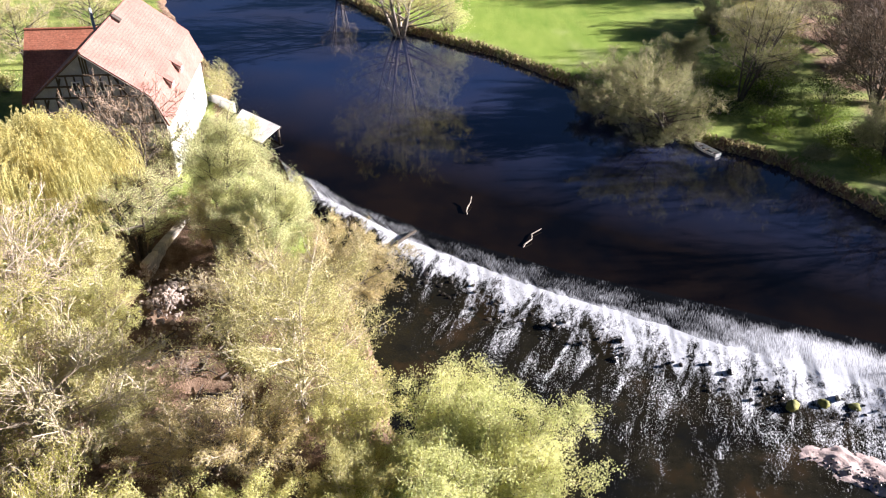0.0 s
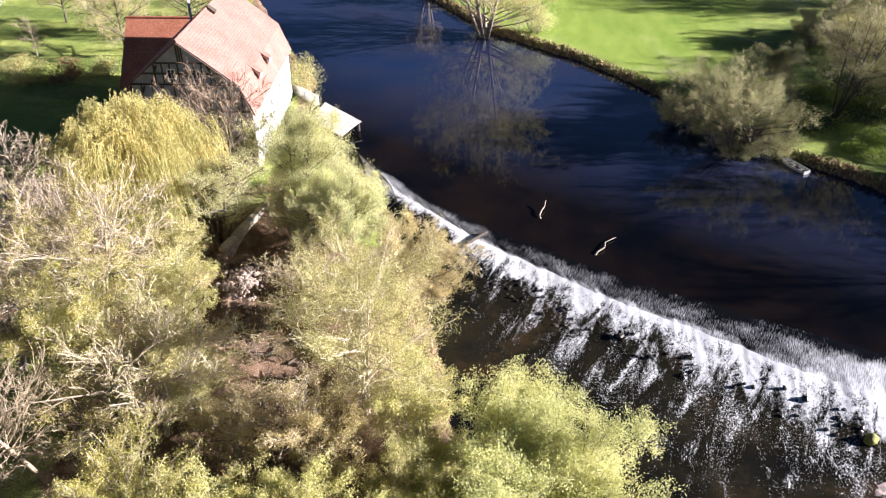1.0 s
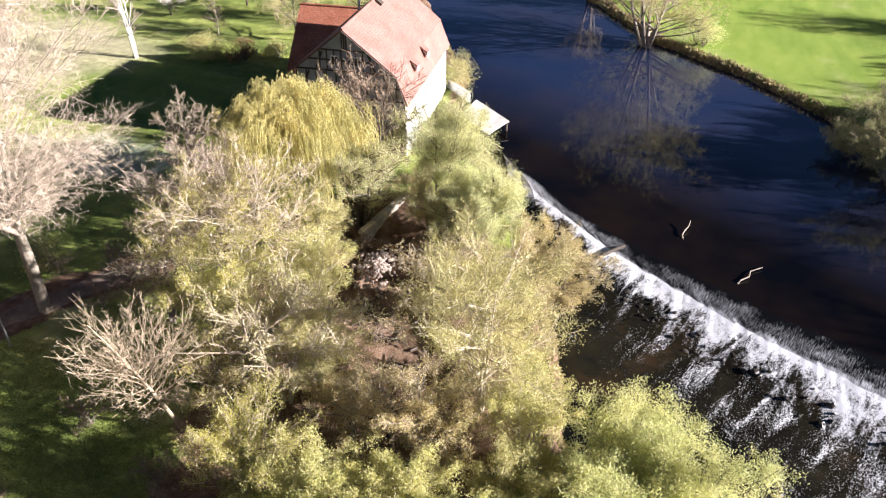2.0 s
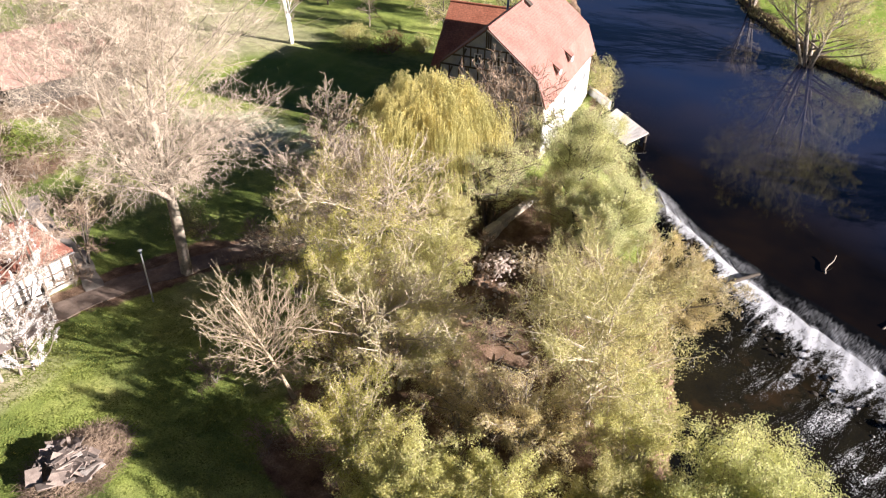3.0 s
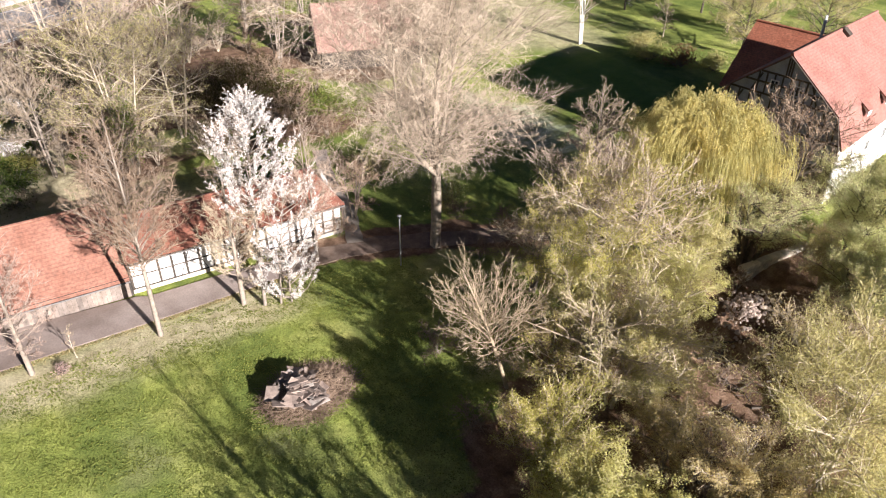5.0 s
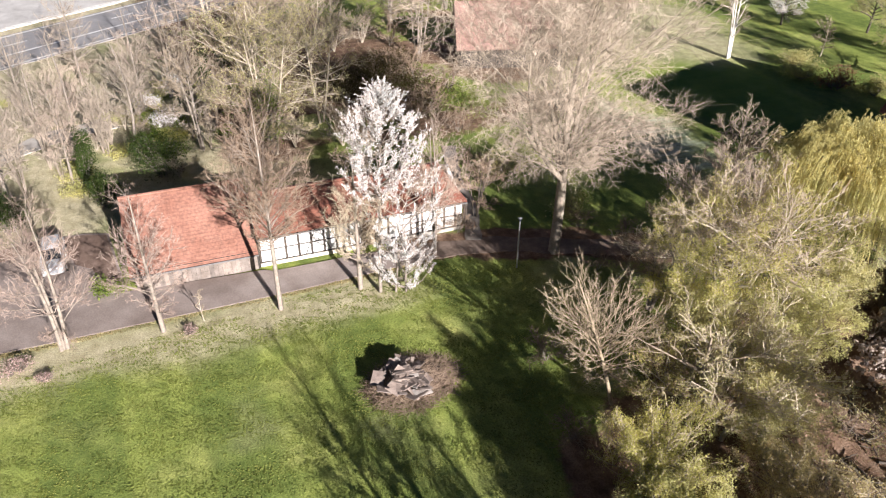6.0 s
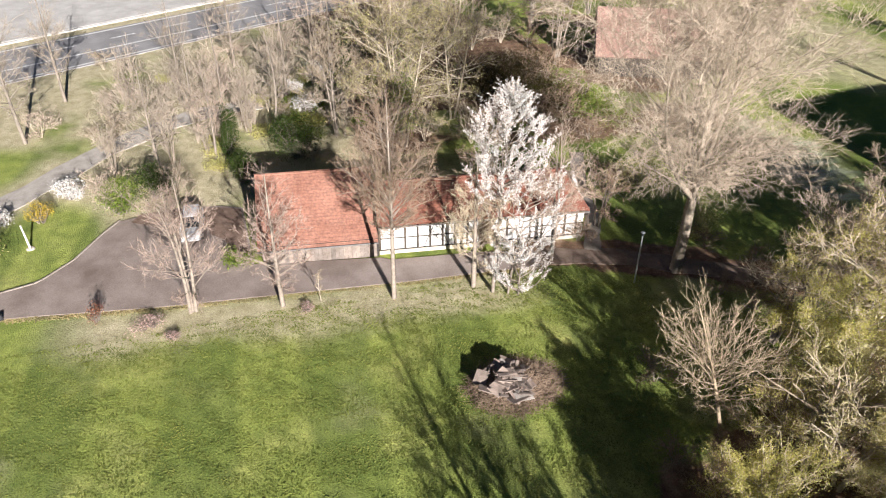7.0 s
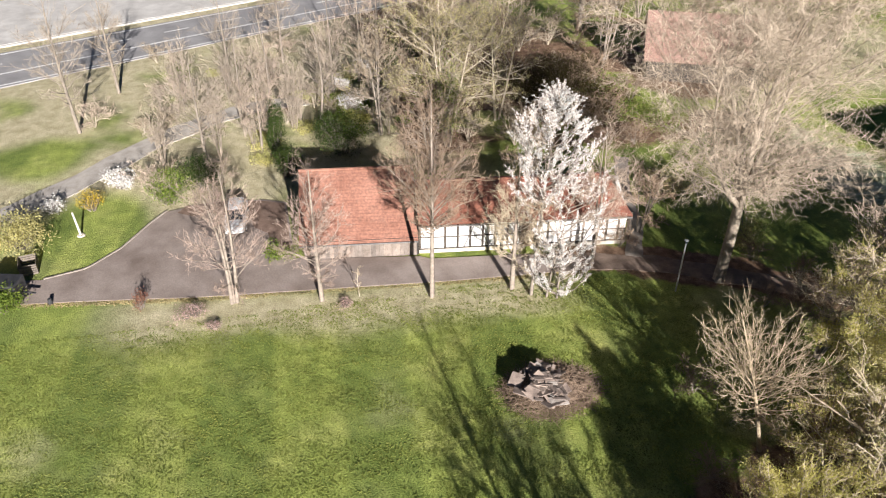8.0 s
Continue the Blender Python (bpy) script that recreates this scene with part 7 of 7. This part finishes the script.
# sand bank below the weir
bm = bmesh.new()
nu, nv = 70, 44
rows = []
for i in range(nu + 1):
    r = []
    for j in range(nv + 1):
        u, v = i / nu * 2 - 1, j / nv * 2 - 1
        x, y = 25.8 + u * 5.2 + v * 0.4, 28.6 - u * 2.5 + v * 1.7
        e = max(0.0, 1 - (abs(u) ** 2.4 + abs(v) ** 2.2))
        z = LOWER - 0.22 + 0.55 * e + 0.26 * noise.noise(Vector((x, y, 0)) * 0.6) + 0.13 * noise.noise(Vector((x, y, 0)) * 1.6) + 0.06 * noise.noise(Vector((x, y, 3)) * 4) + 0.03 * noise.noise(Vector((x, y, 5)) * 11)
        r.append(bm.verts.new((x, y, z)))
    rows.append(r)
for r, s in zip(rows, rows[1:]):
    for j in range(nv):
        bm.faces.new((r[j], s[j], s[j + 1], r[j + 1])).smooth = True
bmesh.ops.recalc_face_normals(bm, faces=bm.faces[:])
me = bpy.data.meshes.new("gravel_bank")
bm.to_mesh(me)
bm.free()
me.materials.append(plain("rosy_gravel", (0.32, 0.235, 0.21), (0.56, 0.44, 0.40), 1.2, 0.95, bumps=0.8, distance=0.06, fine=8))
tagged(new("gravel_bank", me), "rosy gravel bank rising from the shallow water", "gravel", kind="structure")
bank = thing("bank_stones", pose(0, 0, 0), "scattered dark stones on the gravel bank", "stones", kind="stuff")
rng = np.random.RandomState(44)
for k in range(150):
    u, w = rng.uniform(-0.8, 0.85), (rng.uniform(-0.8, 0.8) if k % 4 == 0 else rng.normal(-0.45, 0.16))
    x, y = 25.8 + u * 5.2 + w * 0.4, 28.6 - u * 2.5 + w * 1.7
    e = max(0.0, 1 - (abs(u) ** 2.4 + abs(w) ** 2.2))
    s = rng.uniform(0.08, 0.22)
    piece("stone", dark_stones[k % 5], bank, pose(x, y, LOWER - 0.2 + 0.55 * e + 0.26 * noise.noise(Vector((x, y, 0)) * 0.6) + 0.13 * noise.noise(Vector((x, y, 0)) * 1.6), 0, 0, rng.uniform(0, 360)) @ Matrix.Diagonal((s, s, s, 1)))
MOSSY = plain("mossy_stone", (0.10, 0.11, 0.02), (0.28, 0.26, 0.06), 3, 0.8)
for k, (x, y) in enumerate(((22.5, 34.2), (24.55, 34.3), (26.35, 34.0))):
    tagged(new("mossy_boulder", soft_stone(60 + k, MOSSY)), "mossy yellow-green boulder below the weir", "boulder", "mossy boulders").matrix_basis = pose(x, y, LOWER + 0.22) @ Matrix.Diagonal((0.85, 0.75, 0.8, 1))

# fallen branches in the hollow
rng = np.random.RandomState(57)
for k in range(44):
    f = rng.uniform(0, 1)
    x, y = -18.5 + 5.5 * f + rng.normal() * 1.2, 39.0 - 10.5 * f + rng.normal() * 1.2
    a, l = rng.uniform(0, 6.28), rng.uniform(1.2, 3.4)
    top = thing("fallen_branch", pose(x, y, on_ground(x, y) + 0.1), "fallen dead branch on the leaf litter", "branch", "fallen branches")
    tip = np.array([math.cos(a) * l, math.sin(a) * l, 0.15])
    segs = [(0, 0, 0, *(tip * 0.5 + rng.normal(size=3) * 0.12), 0.09, 0.06)]
    segs.append((*segs[0][3:6], *tip, 0.06, 0.02))
    for u in (0.45, 0.6, 0.8):
        q = tip * u
        segs.append((*q, *(q + rng.normal(size=3) * (0.5, 0.5, 0.25)), 0.03, 0.01))
    v, f2 = tubes(segs, 6)
    piece("limb", soft_mesh("limb", v, f2, BARK_DARK if k % 2 else BARK_GREY), top)

# grass tufts on the lawns
LAWN_BLADES = leafy("lawn_grass", (0.16, 0.20, 0.045), (0.30, 0.33, 0.10), 0.45)
rng = np.random.RandomState(51)


def tufts(name, n, x0, x1, y0, y1, size, label):
    x, y = rng.uniform(x0, x1, n), rng.uniform(y0, y1, n)
    keep = (litter(x, y) < 0.45) & (river_distance(x, y) > 1.5) & ((x > -44.6 + 0.08 * y) | (x < -62)) 
    clump = waves(x, y, 1.4, 61) + waves(x, y, 5, 62)
    keep &= clump + rng.normal(size=n) * 0.35 > -0.1
    x, y = x[keep], y[keep]
    z = ground_height(x, y)
    m = len(x)
    a = rng.uniform(0, 6.28, m)
    h = size * rng.uniform(0.5, 1.3, m)
    w = h * rng.uniform(0.7, 1.2, m)
    lean = rng.normal(size=(m, 2)) * h[:, None] * 0.5
    v = np.zeros((m, 4, 3))
    v[:, 0] = np.stack([x - np.cos(a) * w, y - np.sin(a) * w, z - 0.02], 1)
    v[:, 1] = np.stack([x + np.cos(a) * w, y + np.sin(a) * w, z - 0.02], 1)
    v[:, 2] = np.stack([x + np.cos(a) * w * 0.6 + lean[:, 0], y + np.sin(a) * w * 0.6 + lean[:, 1], z + h], 1)
    v[:, 3] = np.stack([x - np.cos(a) * w * 0.6 + lean[:, 0], y - np.sin(a) * w * 0.6 + lean[:, 1], z + h * 0.9], 1)
    me = soft_mesh(name, v.reshape(-1, 3), np.arange(m * 4).reshape(m, 4), LAWN_BLADES)
    return tagged(new(name, me), label, "grass", kind="stuff")


tufts("lawn_grass", 200000, -42.8, -18, -26, 27, 0.05, "uneven tufted spring lawn grass")

STRAW_BLADES = leafy("straw_blades", (0.22, 0.18, 0.09), (0.46, 0.40, 0.22), 0.3)


def bank_fringe(name, line, n, spread, size, label):
    """Dry grass and sods hanging over the edge of a bank."""
    p = along(line, n)
    p = p + rng.normal(size=p.shape) * spread
    keep = np.abs(river_distance(p[:, 0], p[:, 1]) - 0.6) < 1.1
    p = p[keep]
    m = len(p)
    z = ground_height(p[:, 0], p[:, 1])
    a, h = rng.uniform(0, 6.28, m), size * rng.uniform(0.4, 1.4, m)
    w, lean = h * 0.45, rng.normal(size=(m, 2)) * h[:, None] * 0.6
    ca, sa = np.cos(a) * w, np.sin(a) * w
    v = np.zeros((m, 4, 3))
    v[:, 0] = np.stack([p[:, 0] - ca, p[:, 1] - sa, z - 0.03], 1)
    v[:, 1] = np.stack([p[:, 0] + ca, p[:, 1] + sa, z - 0.03], 1)
    v[:, 2] = np.stack([p[:, 0] + ca * 0.3 + lean[:, 0], p[:, 1] + sa * 0.3 + lean[:, 1], z + h], 1)
    v[:, 3] = np.stack([p[:, 0] - ca * 0.3 + lean[:, 0], p[:, 1] - sa * 0.3 + lean[:, 1], z + h * 0.9], 1)
    me = soft_mesh(name, v.reshape(-1, 3), np.arange(m * 4).reshape(m, 4), STRAW_BLADES)
    return tagged(new(name, me), label, "grass", kind="stuff")


def edge_blades(name, line, n, label):
    """Rough grass leaning over the edge of the drive."""
    p = along(line, n) + rng.normal(size=(n, 2)) * (0.16, 0.3)
    a, h = rng.uniform(0, 6.28, n), rng.uniform(0.05, 0.13, n)
    base = np.concatenate([p, np.full((n, 1), -0.02)], 1)
    u = np.stack([np.cos(a), np.sin(a), 0 * a], 1) * (h * 0.6)[:, None]
    tip = base + np.stack([rng.normal(size=n) * h * 0.4, rng.normal(size=n) * h * 0.4, h], 1)
    v = np.stack([base - u, base + u, tip + u * 0.4, tip - u * 0.4], 1)
    me = soft_mesh(name, v.reshape(-1, 3), np.arange(n * 4).reshape(n, 4), STRAW_BLADES)
    return tagged(new(name, me), label, "grass", kind="stuff")


edge_blades("edge_grass", [(-42.75, 20.5), (-43.45, 10), (-44.45, 0), (-45.25, -8), (-46.45, -16), (-47.4, -23)], 7000, "rough grass along the edge of the drive")
bank_fringe("bank_grass", RIGHT_BANK[4:14], 16000, 0.8, 0.28, "dry straw grass along the far river bank")
bank_fringe("bank_grass", LEFT_BANK[2:13], 9000, 0.9, 0.26, "dry straw grass along the near river bank")
